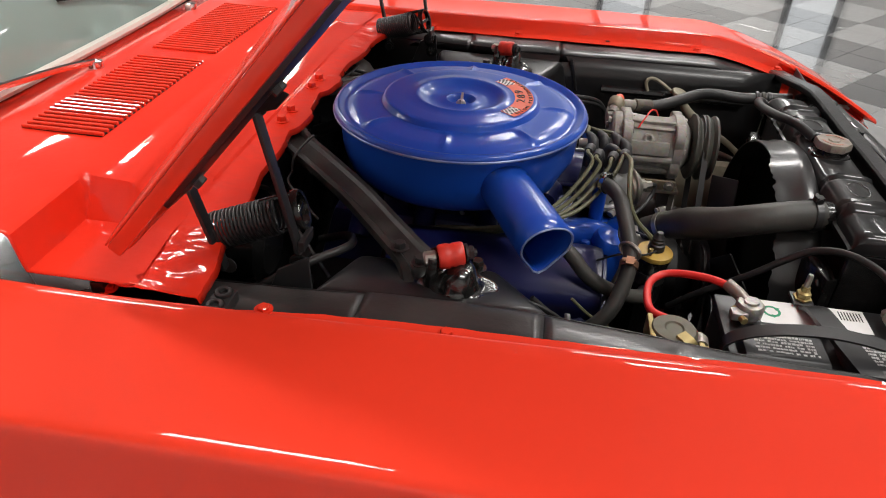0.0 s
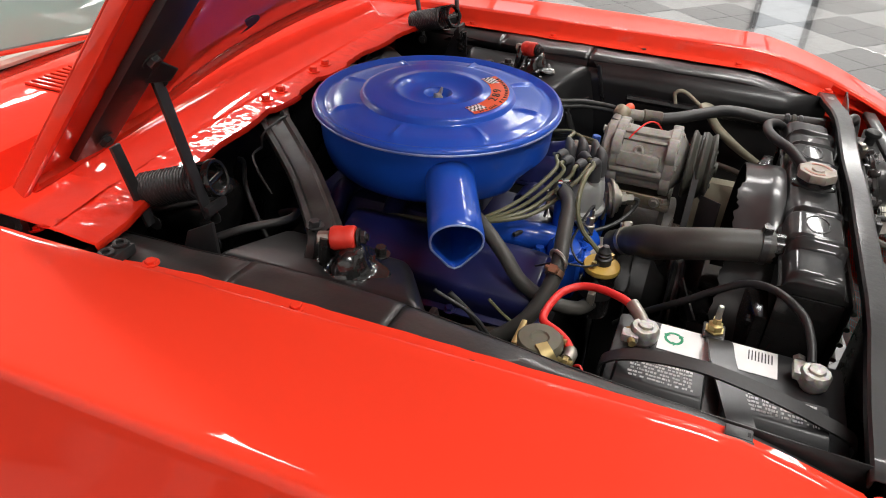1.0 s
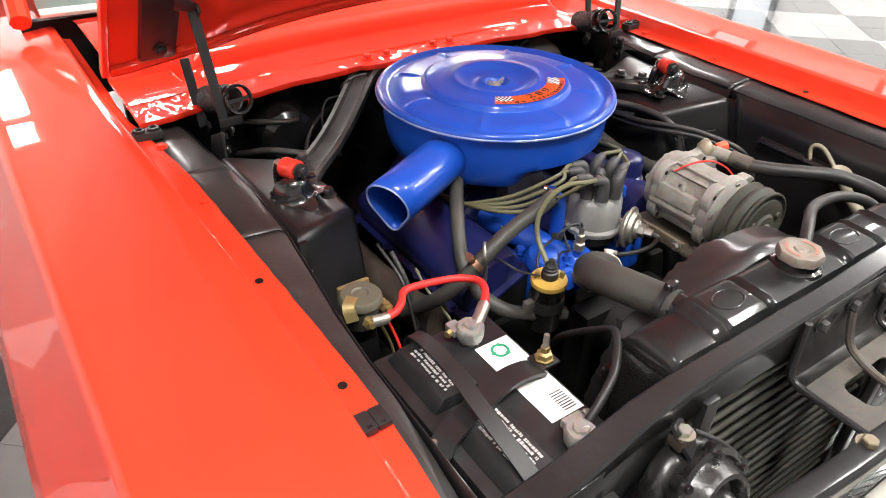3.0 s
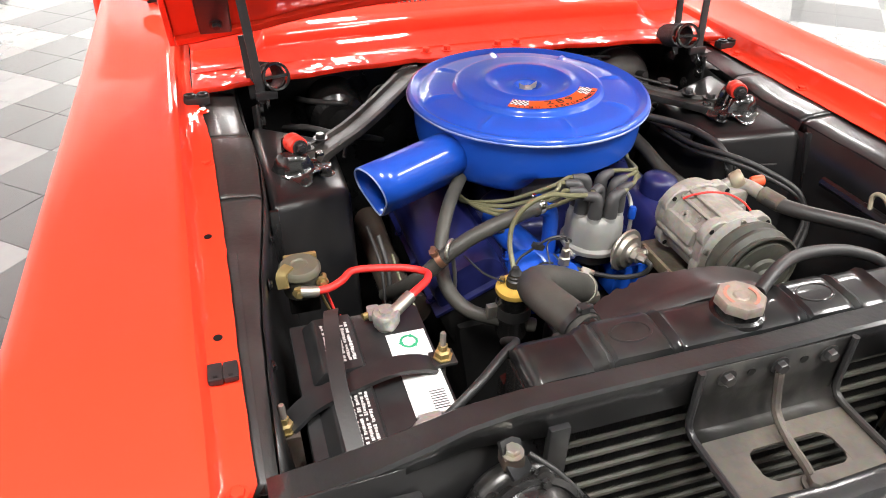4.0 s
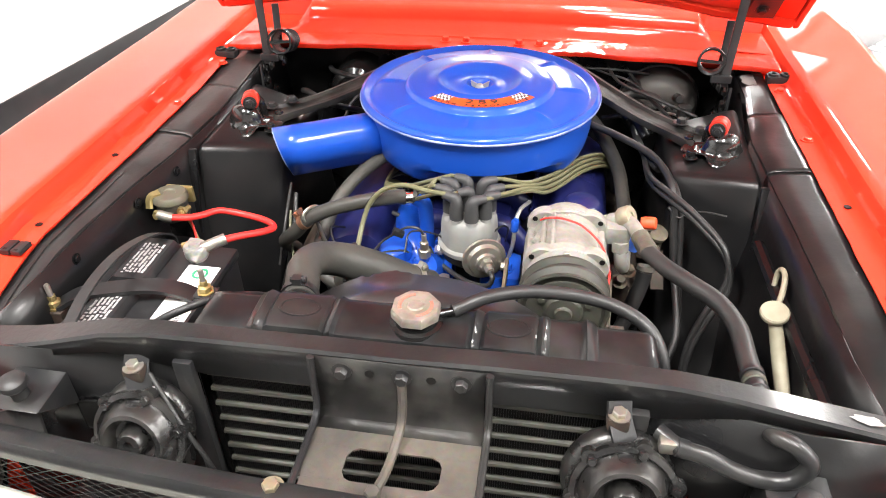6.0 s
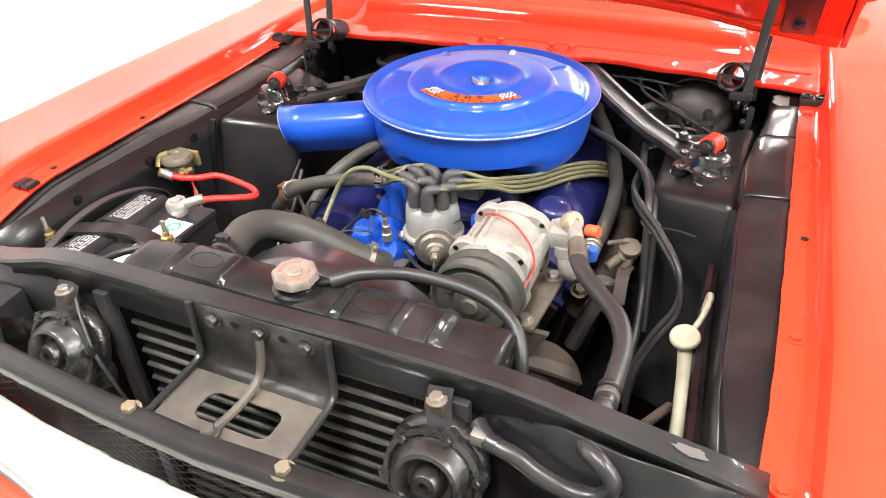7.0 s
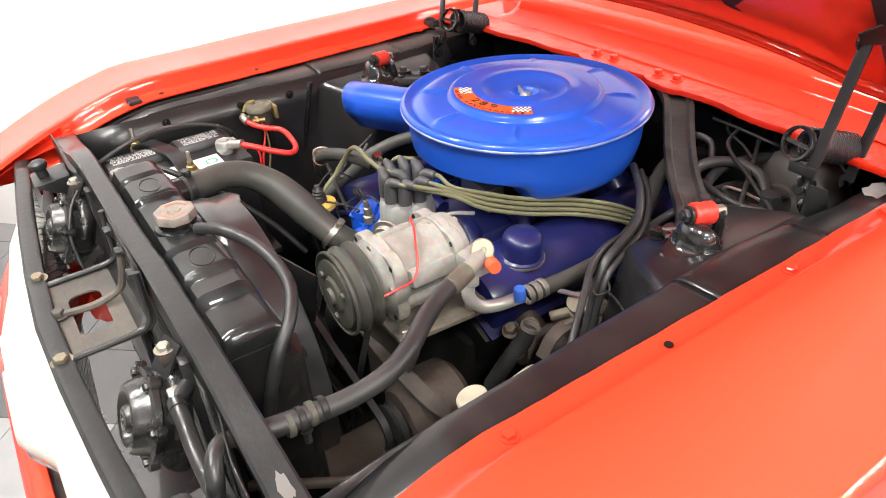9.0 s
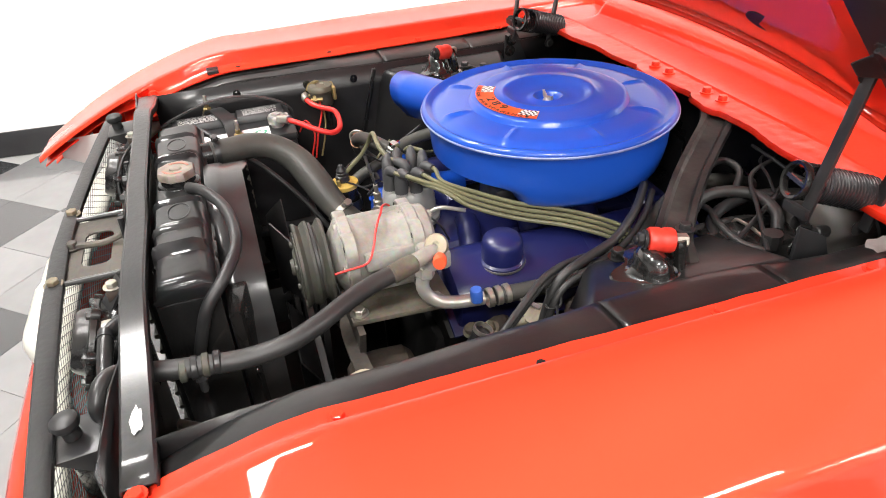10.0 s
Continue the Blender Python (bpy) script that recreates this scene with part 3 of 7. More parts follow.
part("dashboard", hexahedron([(-0.7, 0.78, 0.80), (0.7, 0.78, 0.80), (0.7, 1.9, 0.70), (-0.7, 1.9, 0.70), (-0.7, 0.78, 0.985), (0.7, 0.78, 0.985), (0.7, 1.05, 1.0), (-0.7, 1.9, 0.75)]), DARK, car, "dark dashboard behind the glass")
# plain rear body that closes the car behind the cabin
deck = [[(x, y, z - 0.04 * (x / 0.7) ** 2) for x in (-0.74, -0.4, 0, 0.4, 0.74)] for y, z in ((2.62, 1.33), (3.0, 1.08), (3.08, 1.0), (3.45, 0.97), (3.5, 0.93), (3.52, 0.45))]
thicken(part("rear_deck", loft(deck), RED, car, "plain red rear deck and tail panel"), 0.01)
for side in (-1, 1):
    quarter = [[(side * 0.74, y, z1), (side * 0.85, y, z1 - 0.06), (side * 0.875, y, 0.68), (side * 0.85, y, z0)] for y, z1, z0 in ((2.31, 1.0, 0.3), (2.45, 1.0, 0.64), (2.85, 1.0, 0.64), (3.0, 1.0, 0.3), (3.45, 0.97, 0.35), (3.52, 0.93, 0.42))]
    thicken(part("quarter_panel", loft(quarter), RED, car, "plain red rear quarter panel"), 0.01, 1)
roof_secs = [[(x, 1.31 + 1.3 * k, 1.365 - 0.03 * k - 0.05 * (x / 0.6) ** 2) for x in (-0.62, -0.4, 0, 0.4, 0.62)] for k in (0, 0.5, 1)]
thicken(part("roof", loft(roof_secs), RED, car, "red roof panel"), 0.03)
for side in (-1, 1):
    part("pillar", tube([(side * 0.70, 0.73, 1.0), (side * 0.64, 1.34, 1.36)], 0.022, 8, per=4), RED, car, "red windshield pillar")
    thicken(part("door", loft([[(side * 0.83, y, 1.0), (side * 0.86, y, 0.9), (side * 0.875, y, 0.66), (side * 0.85, y, 0.3)] for y in (1.155, 1.7, 2.3)]), RED, car, "red door skin"), 0.02, 1)


# ---------- hood ----------
HB = Vector((0, 0.302, 1.024))
HF = Vector((0, -0.656, 0.755))
HN = Vector((0, 0.755, 0.656))


def hood_at(u, v, w):
    p = HB + HF * v + HN * w
    return Vector((u, p.y, p.z))


def hood():
    us = [-0.632, -0.60, -0.5, -0.4, -0.3, -0.2, -0.1, 0, 0.1, 0.2, 0.3, 0.4, 0.5, 0.60, 0.632]
    vs = [0.0, 0.02, 0.1, 0.35, 0.7, 1.0, 1.2, 1.26]

    def at(u, v, w):
        """The rear edge bows forward between the hinges."""
        e = 0.05 * max(0, 1 - (u / 0.6) ** 4)
        return hood_at(u, e + v * (1 - e / 1.26), w)

    def crown(u):
        return 0.034 * max(0, 1 - (u / 0.46) ** 2)

    skin = loft([[at(u * (1 - 0.03 * (v / 1.26)), v, 0.052 * (1 - (u / 0.632) ** 2)) for u in us] for v in vs])
    h = part("hood", skin, RED, car, "raised red hood held open on its hinges")
    thicken(h, 0.002)
    # turned side and rear flanges
    for s in (-1, 1):
        bm = hexahedron([hood_at(s * 0.634, 0, -0.020), hood_at(s * 0.622, 0, -0.020), hood_at(s * 0.602, 1.26, -0.020), hood_at(s * 0.614, 1.26, -0.020),
                         hood_at(s * 0.634, 0, -0.0022), hood_at(s * 0.622, 0, -0.0022), hood_at(s * 0.602, 1.26, -0.0022), hood_at(s * 0.614, 1.26, -0.0022)])
        part("side_flange", bm, RED, h, "glossy red turned edge of the hood", bevel=0.004)
    bm = loft([[at(u, v, crown(u) + w) for v, w in ((0.0, -0.0030), (0.0, -0.018), (0.003, -0.0215), (0.008, -0.022), (0.025, -0.022), (0.025, -0.0030))] for u in [-0.62 + 0.04 * k for k in range(32)]], close=True)
    part("rear_flange", bm, RED, h, "red rear edge of the hood", bevel=0.005)
    # inner frame: raised border round a recessed panel
    rows = []
    for v, w in ((0.027, -0.014), (0.05, -0.020), (0.11, -0.024), (0.15, -0.020), (0.175, -0.006), (0.55, -0.005), (0.60, -0.018), (0.68, -0.018), (0.72, -0.005), (1.08, -0.005), (1.12, -0.016), (1.25, -0.016)):
        row = []
        for u in (-0.620, -0.60, -0.50, -0.47, -0.45, -0.42, -0.36, -0.28, -0.2, -0.1, 0, 0.1, 0.2, 0.28, 0.36, 0.42, 0.45, 0.47, 0.50, 0.60, 0.620):
            ww = -0.0125 if abs(u) > 0.46 else w + crown(u)
            row.append(at(u * (1 - 0.03 * (v / 1.26)), v, ww))
        rows.append(row)
    inner = part("inner_panel", loft(rows), RED, h, "glossy red underside with stamped ribs")
    for u in (-0.288, 0.288):
        m = Matrix.Translation(hood_at(u, 0.160, -0.0010)) @ Matrix.Rotation(radians(-49.0), 4, "X")
        bm = lathe([(0, -0.001), (0.026, -0.001), (0.026, 0.001), (0, 0.001)], m @ Matrix.Diagonal((1.5, 0.75, 1, 1)), 20)
        # the hole's inner shade is a dark oval disc on the panel
        part("drain_hole", bm, DARK, inner, "oval hole drawn as a dark disc on the inner panel")
    return h


hood()


def hood_hinge(s):
    """Bolted bracket under the hood, two scissor arms, base plate and coil spring."""
    h = new("hood_hinge")
    h.location, h.parent = (s * 0.52, 0.16, 0.86), car
    h["label"] = "black sprung hood hinge bolted to the apron"
    n = -0.0132
    bm = bmesh.new()
    hexahedron([hood_at(s * 0.514, 0.045, n - 0.013), hood_at(s * 0.572, 0.040, n - 0.010), hood_at(s * 0.572, 0.36, n - 0.010), hood_at(s * 0.514, 0.36, n - 0.013),
                hood_at(s * 0.512, 0.045, n), hood_at(s * 0.574, 0.040, n), hood_at(s * 0.574, 0.36, n), hood_at(s * 0.512, 0.36, n)], bm)
    hexahedron([hood_at(s * 0.497, 0.188, n - 0.026), hood_at(s * 0.502, 0.188, n - 0.026), hood_at(s * 0.502, 0.212, n - 0.026), hood_at(s * 0.497, 0.212, n - 0.026),
                hood_at(s * 0.536, 0.172, n - 0.002), hood_at(s * 0.541, 0.172, n - 0.002), hood_at(s * 0.541, 0.228, n - 0.002), hood_at(s * 0.536, 0.228, n - 0.002)], bm)
    part("bracket", bm, BATTERY_BLACK, h, "black painted hood bracket", bevel=0.002)
    for v in (0.073, 0.232):
        hexbolt(h, hood_at(s * 0.540, v, n - 0.0117), -HN, 0.009, 0.008, SATIN)
    bar = [(-1, -0.35), (1, -0.35), (1, 0.35), (-1, 0.35)]
    top1, low1 = Vector((s * 0.492, 0.178, 1.135)), Vector((s * 0.478, 0.145, 0.935))
    part("front_arm", tube([top1, (top1 + low1) / 2, low1], 0.0085, section=bar, per=4), BATTERY_BLACK, h, bevel=0.002)
    top2, low2 = Vector((s * 0.496, 0.272, 1.028)), Vector((s * 0.490, 0.245, 0.905))
    part("rear_arm", tube([top2, (top2 + low2) / 2, low2], 0.0085, section=bar, per=4), BATTERY_BLACK, h, bevel=0.002)
    for p in (top1, low1, low2):
        hexbolt(h, p - Vector((s * 0.006, 0, 0)), (-s, 0, 0), 0.008, 0.006, SATIN)
    bm = hexahedron([(s * 0.488, 0.125, 0.83), (s * 0.494, 0.125, 0.83), (s * 0.501, 0.205, 0.83), (s * 0.495, 0.205, 0.83),
                     (s * 0.488, 0.130, 0.940), (s * 0.494, 0.130, 0.940), (s * 0.501, 0.170, 0.920), (s * 0.495, 0.170, 0.920)])
    box(min(s * 0.45, s * 0.49), max(s * 0.45, s * 0.49), 0.135, 0.143, 0.945, 0.960, None, bm)
    plate = part("base_plate", bm, BATTERY_BLACK, h, bevel=0.002)
    for y, z in ((0.14, 0.90), (0.145, 0.925), (0.18, 0.86)):
        hexbolt(h, (s * 0.487, y, z), (-s, 0, 0), 0.009, 0.008, GLOSS)
    a, b = Vector((s * 0.447, 0.148, 0.984)), Vector((s * 0.470, 0.262, 0.948))
    m = axis(a, b - a)
    L = (b - a).length
    pts = [m @ Vector((0.024 * math.cos(k * 0.5), 0.024 * math.sin(k * 0.5), L * (0.26 + 0.74 * k / 220))) for k in range(221)]
    part("spring", tube(pts, 0.0023, 6, per=1), BATTERY_BLACK, h, "coiled steel hinge spring")
    bm = lathe([(0.0215, 0), (0.0255, -0.001), (0.0275, 0.003), (0.0265, 0.009), (0.0225, 0.010)], m, 28, closed=True)
    box(-0.021, 0.021, -0.003, 0.003, 0.002, 0.006, m, bm)
    for sg in (-1, 1):
        rod(m @ Vector((0, sg * 0.024, 0.006)), m @ Vector((0, sg * 0.024, 0.05)), 0.003, 8, bm)
    part("spring_cup", bm, GLOSS, h, "black spring hook ring")
    return h


hood_hinge(1)
hood_hinge(-1)


# ---------- engine bay sheet metal ----------
def apron(s):
    """Grey upper ledge and black inner side of the wheel house."""
    if s > 0:
        stations = [(0.262, 0.530), (0.15, 0.528), (0.048, 0.515)], [(0.048, 0.513), (-0.06, 0.503), (-0.172, 0.507)], [(-0.172, 0.506), (-0.30, 0.511), (-0.45, 0.516), (-0.60, 0.519), (-0.69, 0.528)]
    else:
        stations = [(0.262, 0.530), (0.15, 0.525), (0.048, 0.516)], [(0.048, 0.514), (-0.06, 0.510), (-0.172, 0.514)], [(-0.172, 0.514), (-0.28, 0.525), (-0.37, 0.536), (-0.47, 0.543), (-0.58, 0.546), (-0.69, 0.548)]
    first = None
    for k, st in enumerate(stations):
        lift = 0.0020 * (k % 2)
        rows = []
        fine = []
        for (ya, xa), (yb, xb) in zip(st, st[1:]):
            m = max(2, int((ya - yb) / 0.012))
            fine += [(ya + (yb - ya) * q / m, xa + (xb - xa) * q / m) for q in range(m)]
        for y, xi in fine + [st[-1]]:
            d = max(0, -0.54 - y)
            z = 0.9185 + lift - 0.006 * max(0, -y - 0.3) - 0.18 * d - 0.50 * d * d + 0.0006 * math.sin(y * 40 + k)
            w = [0.0005 * wobble(y * 30, j * 2.0 + s) for j in range(5)]
            xi += 0.0006 * wobble(y * 24, 5.0 + s)
            xo = (0.598 if s > 0 else 0.616 - 0.02 * max(0, 0.1 - y)) + 0.0016 * wobble(y * 70, 2.0 * s)
            rows.append([(s * xo, y, z + 0.0025 + w[0] * 0.4), (s * 0.56, y, z + 0.002 + w[1]), (s * (xi + 0.028), y, z + w[2]), (s * (xi + 0.010), y, z - 0.001 + w[3]), (s * xi, y, z - 0.006), (s * (xi - 0.002), y, z - 0.022)])
        led = part("apron_ledge", loft(rows), GREY_STRIP if s < 0 and k == 2 else LEDGE_BROWN if s < 0 else LEDGE, car, "charcoal undercoated inner fender ledge")
        thicken(led, 0.002, 1 if s > 0 else -1)
        first = first or led
    rows = []
    for y, xi in ([(0.34, 0.528), (0.15, 0.526), (-0.06, 0.500), (-0.172, 0.504), (-0.30, 0.508), (-0.45, 0.513), (-0.60, 0.516), (-0.70, 0.526)] if s > 0 else [(0.34, 0.528), (0.15, 0.522), (-0.06, 0.507), (-0.172, 0.511), (-0.28, 0.522), (-0.37, 0.533), (-0.47, 0.540), (-0.60, 0.543), (-0.70, 0.545)]):
        z = 0.911 - 0.012 * max(0, -y - 0.3)
        rows.append([(s * xi, y, z), (s * (xi - 0.006), y, z - 0.05), (s * (xi - 0.012), y, 0.80), (s * (xi - 0.03), y, 0.70), (s * (xi - 0.03), y, 0.55), (s * (xi - 0.06), y, 0.40)])
    a = part("apron", loft(rows), APRON_BLACK, car, "black painted inner fender apron")
    thicken(a, 0.002, 1 if s > 0 else -1)
    # stamped stiffening rib
    if s > 0:
        part("apron_rib", tube([(s * 0.486, -0.28, 0.845), (s * 0.492, -0.45, 0.842), (s * 0.503, -0.62, 0.835)], 0.010, 8), BLACK, car)
    for y in ((-0.25, -0.36, -0.52) if s < 0 else ()):
        hexbolt(a, (s * (0.511 if y > -0.3 else 0.525 if y > -0.4 else 0.537), y, 0.885), (-s, 0, 0), 0.006, 0.005, BLACK)


apron(1)
apron(-1)


def shock_tower(s):
    top = [(0.500, -0.186, 0.905), (0.362, -0.105, 0.868), (0.362, 0.10, 0.868), (0.510, 0.125, 0.905)]
    low = [(0.505, -0.285, 0.50), (0.372, -0.235, 0.50), (0.340, 0.16, 0.50), (0.505, 0.18, 0.50)]
    pts = [(s * x, y, z) for x, y, z in low + top]
    bm = hexahedron(pts)
    bmesh.ops.recalc_face_normals(bm, faces=bm.faces)
    bmesh.ops.bevel(bm, geom=[e for e in bm.edges], offset=0.016, segments=3, profile=0.5, affect="EDGES")
    t = part("shock_tower", bm, APRON_BLACK, car, "black painted shock absorber tower")
    # outer seam flange up the front edge
    part("seam_flange", hexahedron([(s * 0.498, -0.30, 0.55), (s * 0.512, -0.30, 0.55), (s * 0.512, -0.292, 0.55), (s * 0.498, -0.292, 0.55),
                                    (s * 0.492, -0.205, 0.905), (s * 0.506, -0.205, 0.905), (s * 0.506, -0.197, 0.905), (s * 0.492, -0.197, 0.905)]), BLACK, t, bevel=0.002)
    return t


shock_tower(1)
shock_tower(-1)

bm = bmesh.new()
rim = [bm.verts.new((0.549 + (0.020 + 0.007 * wobble(k * 0.8, 2.0)) * math.cos(k * 0.3927), 0.222 + (0.030 + 0.010 * wobble(k * 1.3, 5.0)) * math.sin(k * 0.3927), 0.9216)) for k in range(16)]
bm.faces.new(rim)
part("worn_patch", bm, mat("bare_grey_primer", (0.26, 0.25, 0.24), 0.45, dirt=(0.12, 0.115, 0.11), dirt_amount=0.8, dirt_scale=40), car, "bare grey worn patch on the ledge", smooth=False)
tagged(part("firewall", box(-0.60, 0.60, 0.345, 0.36, 0.30, 0.943), BLACK, car, "black painted firewall"), "black painted firewall")
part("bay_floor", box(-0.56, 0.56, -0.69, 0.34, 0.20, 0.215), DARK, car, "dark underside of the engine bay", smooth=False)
for side in (-1, 1):
    part("frame_rail", box(side * 0.33 - 0.04, side * 0.33 + 0.04, -0.69, 0.34, 0.40, 0.50), BLACK, car, bevel=0.008)


def radiator_support():
    xs = [-0.558, -0.53, -0.47, -0.42, -0.36, -0.30, -0.24, -0.1, 0, 0.1, 0.24, 0.30, 0.36, 0.42, 0.47, 0.53, 0.575]
    rows = []
    for x in xs:
        a = abs(x)
        e = max(0, a - 0.27)
        z = 0.947 - 0.16 * e * min(1, e * 6) + 0.0012 * math.sin(31 * x)
        yb, yf = (-0.689 + 0.020 * e, -0.714) if x > 0 else (-0.693, -0.717 - 0.05 * e)
        h = 0.052 if a < 0.28 else 0.018 + 0.030 * max(0, 1 - (a - 0.28) / 0.1)
        rows.append([(x, yb, z - 0.012), (x, yb, z - 0.0015), (x, yb - 0.0015, z), (x, yf + 0.0018, z), (x, yf, z - 0.0018), (x, yf, z - h)])
    b = part("radiator_support_bar", loft(rows), BAR, car, "worn charcoal painted radiator support crossbar")
    thicken(b, 0.003, 1)
    # baffle panels between the bar and the grille on both sides
    for s in (-1, 1):
        rows = [[(s * 0.255, -0.712, z), (s * 0.36, -0.716, z), (s * 0.44, -0.730, z), (s * 0.56, -0.735, z)] for z in (0.915, 0.75, 0.5, 0.35)]
        p = part("side_baffle", loft(rows), BLACK, car, "black baffle panel beside the condenser")
        thicken(p, 0.003)
        # the slot's shade is a dark block through the baffle
        part("slot", hexahedron([(s * 0.395, -0.7305, 0.78), (s * 0.42, -0.7345, 0.78), (s * 0.42, -0.7305, 0.78), (s * 0.395, -0.7265, 0.78),
                                 (s * 0.395, -0.7305, 0.83), (s * 0.42, -0.7345, 0.83), (s * 0.42, -0.7305, 0.83), (s * 0.395, -0.7265, 0.83)]), DARK, p, "slot drawn as a dark block on the panel", bevel=0.004)
        part("upright", box(s * 0.262 - 0.012, s * 0.262 + 0.012, -0.728, -0.7165, 0.45, 0.915), SATIN, car, bevel=0.003)
    # bare worn spot where the paint has gone at the driver's end
    bm = bmesh.new()
    ring = [bm.verts.new((0.500 + (0.013 + 0.006 * wobble(k * 0.9, 1.0)) * math.cos(k * 0.3927) * 1.3, -0.6985 + (0.0065 + 0.003 * wobble(k * 1.1, 4.0)) * math.sin(k * 0.3927), 0.0)) for k in range(16)]
    for v in ring:
        e = v.co.x - 0.27
        v.co.z = 0.9516 - 0.16 * e * min(1, e * 6)
    bm.faces.new(ring)
    part("worn_patch", bm, mat("bare_worn_steel", (0.20, 0.195, 0.185), 0.35, metal=0.7, dirt=(0.2, 0.2, 0.2), dirt_amount=0.5, dirt_scale=60), b, "bare worn metal spot", smooth=False)
    return b


support = radiator_support()


def latch_bracket():
    """Wide sheet bracket from the crossbar down and forward to the grille bar."""
    b = thing("hood_latch_bracket", (0, -0.722, 0.85), "dusty black sheet-metal hood latch bracket", "bracket")
    prof = [(-0.7215, 0.945), (-0.7225, 0.90), (-0.723, 0.866), (-0.730, 0.857), (-0.745, 0.8535)]
    bm = loft([[(x, y, z) for x in (-0.100, -0.05, 0, 0.05, 0.100)] for y, z in prof])
    upper = part("upright_plate", bm, BRACE, b, "dusty black upright plate")
    thicken(upper, 0.003)
    # forward plate with one wide rounded window, built of strips
    bm = bmesh.new()
    z1, z0 = 0.8535, 0.8505
    for x0, x1, y0, y1 in ((-0.100, 0.100, -0.768, -0.745), (-0.100, -0.052, -0.812, -0.7681), (0.056, 0.100, -0.812, -0.7681), (-0.096, 0.096, -0.838, -0.8121)):
        box(x0, x1, y0, y1, z0, z1, None, bm)
    for cx, cy, sx, sy in ((-0.052, -0.768, 1, -1), (-0.052, -0.812, 1, 1), (0.056, -0.768, -1, -1), (0.056, -0.812, -1, 1)):
        v = [(cx, cy), (cx + sx * 0.012, cy), (cx + sx * 0.004, cy + sy * 0.004), (cx, cy + sy * 0.012)]
        hexahedron([(x, y, z0) for x, y in v] + [(x, y, z1 - 0.0003) for x, y in v], bm)
    part("forward_plate", bm, DUSTY, b, "dusty flat plate with one wide rounded window", smooth=False)
    for s in (-1, 1):
        pts = [(s * 0.101, y - 0.003, z + 0.003) for y, z in ((-0.722, 0.944), (-0.7235, 0.90), (-0.7245, 0.872), (-0.731, 0.860), (-0.75, 0.8555), (-0.80, 0.8545), (-0.838, 0.854))]
        part("side_lip", tube(pts, 0.0045, 8, per=3), SATIN, b)
    for x in (-0.066, 0.003, 0.070):
        hexbolt(b, (x, -0.7245, 0.930), (0, -1, 0), 0.0078, 0.009, SATIN)
    for x in (-0.034, 0.036):
        # dark disc on the plate for the shade of an open hole
        part("bolt_hole", lathe([(0, 0), (0.0055, 0), (0.0055, 0.001), (0, 0.001)], axis((x, -0.7245, 0.930), (0, -1, 0)), 12), DARK, b, "bolt hole drawn as a dark disc")
    part("release_rod", tube([(0.003, -0.728, 0.924), (0.004, -0.734, 0.895), (0.003, -0.745, 0.872), (0.000, -0.775, 0.860), (-0.004, -0.805, 0.858), (-0.010, -0.828, 0.858)], 0.0055, 8), DUSTY, b, "bare steel hood release rod")
    hexbolt(b, (-0.010, -0.828, 0.856), (0, 0, 1), 0.009, 0.010, DUSTY)
    return b


latch_bracket()


def grille():
    g = thing("grille", (0, -0.84, 0.60), "black expanded-mesh front grille under a charcoal top bar", "grille")
    xs = [-0.60, -0.55, -0.45, -0.3, -0.15, 0, 0.15, 0.3, 0.45, 0.55, 0.60]
    yc = lambda x: -0.843 + 0.10 * abs(x) ** 1.5  # noqa: E731
    rows = [[(x, yc(x) + 0.008, 0.852), (x, yc(x) + 0.008, 0.860), (x, yc(x) + 0.005, 0.862), (x, yc(x) - 0.012, 0.861), (x, yc(x) - 0.016, 0.855), (x, yc(x) - 0.016, 0.838)] for x in xs]
    bar = part("top_bar", loft(rows), BAR, g, "charcoal painted grille top bar")
    thicken(bar, 0.0025, 1)
    for x, y in ((0.104, -0.842), (-0.118, -0.838)):
        hexbolt(bar, (x, y, 0.8615), (0, 0, 1), 0.0095, 0.009, DULL_BOLT, label="tarnished tan grille bolt")
    # expanded mesh: wavy strands, joined
    bm = bmesh.new()
    step, rise = 0.0125, 0.0066
    n = int(1.16 / step)
    for r in range(44):
        z = 0.842 - r * rise
        pts = []
        for k in range(n + 1):
            x = -0.58 + k * step
            ph = (k + r) % 2
            pts.append(Vector((x, yc(x) + 0.004 - 0.10 * (0.842 - z) * 0.1, z - (ph * rise))))
        vs = []
        for p in pts:
            vs.append([bm.verts.new(p + Vector((0, a, b))) for a, b in ((-0.0003, -0.0006), (0.0003, -0.0006), (0.0003, 0.0006), (-0.0003, 0.0006))])
        for a, b in zip(vs, vs[1:]):
            for q in range(4):
                bm.faces.new((a[q], a[(q + 1) % 4], b[(q + 1) % 4], b[q]))
    tagged(part("mesh", bm, SATIN, g, "black diamond-pattern expanded metal mesh", smooth=False), kind="stuff")
    return g


grille()

# bumper face with a white reflection in its colour, trim bead and red valance
xs = [-0.86, -0.80, -0.70, -0.5, -0.32, -0.205, -0.195, -0.185, -0.10, -0.092, -0.084, -0.04, 0.01, 0.04, 0.06, 0.085, 0.108, 0.124, 0.135, 0.222, 0.232, 0.242, 0.35, 0.5, 0.70, 0.80, 0.86]
bow = lambda x: 0.16 * (abs(x) / 0.86) ** 3  # noqa: E731
# the bumper's middle steps out in two folds on each side
step_out = lambda x: (0.004 if abs(x - 0.018) < 0.213 else 0.0) + (0.004 if abs(x - 0.018) < 0.110 else 0.0)  # noqa: E731


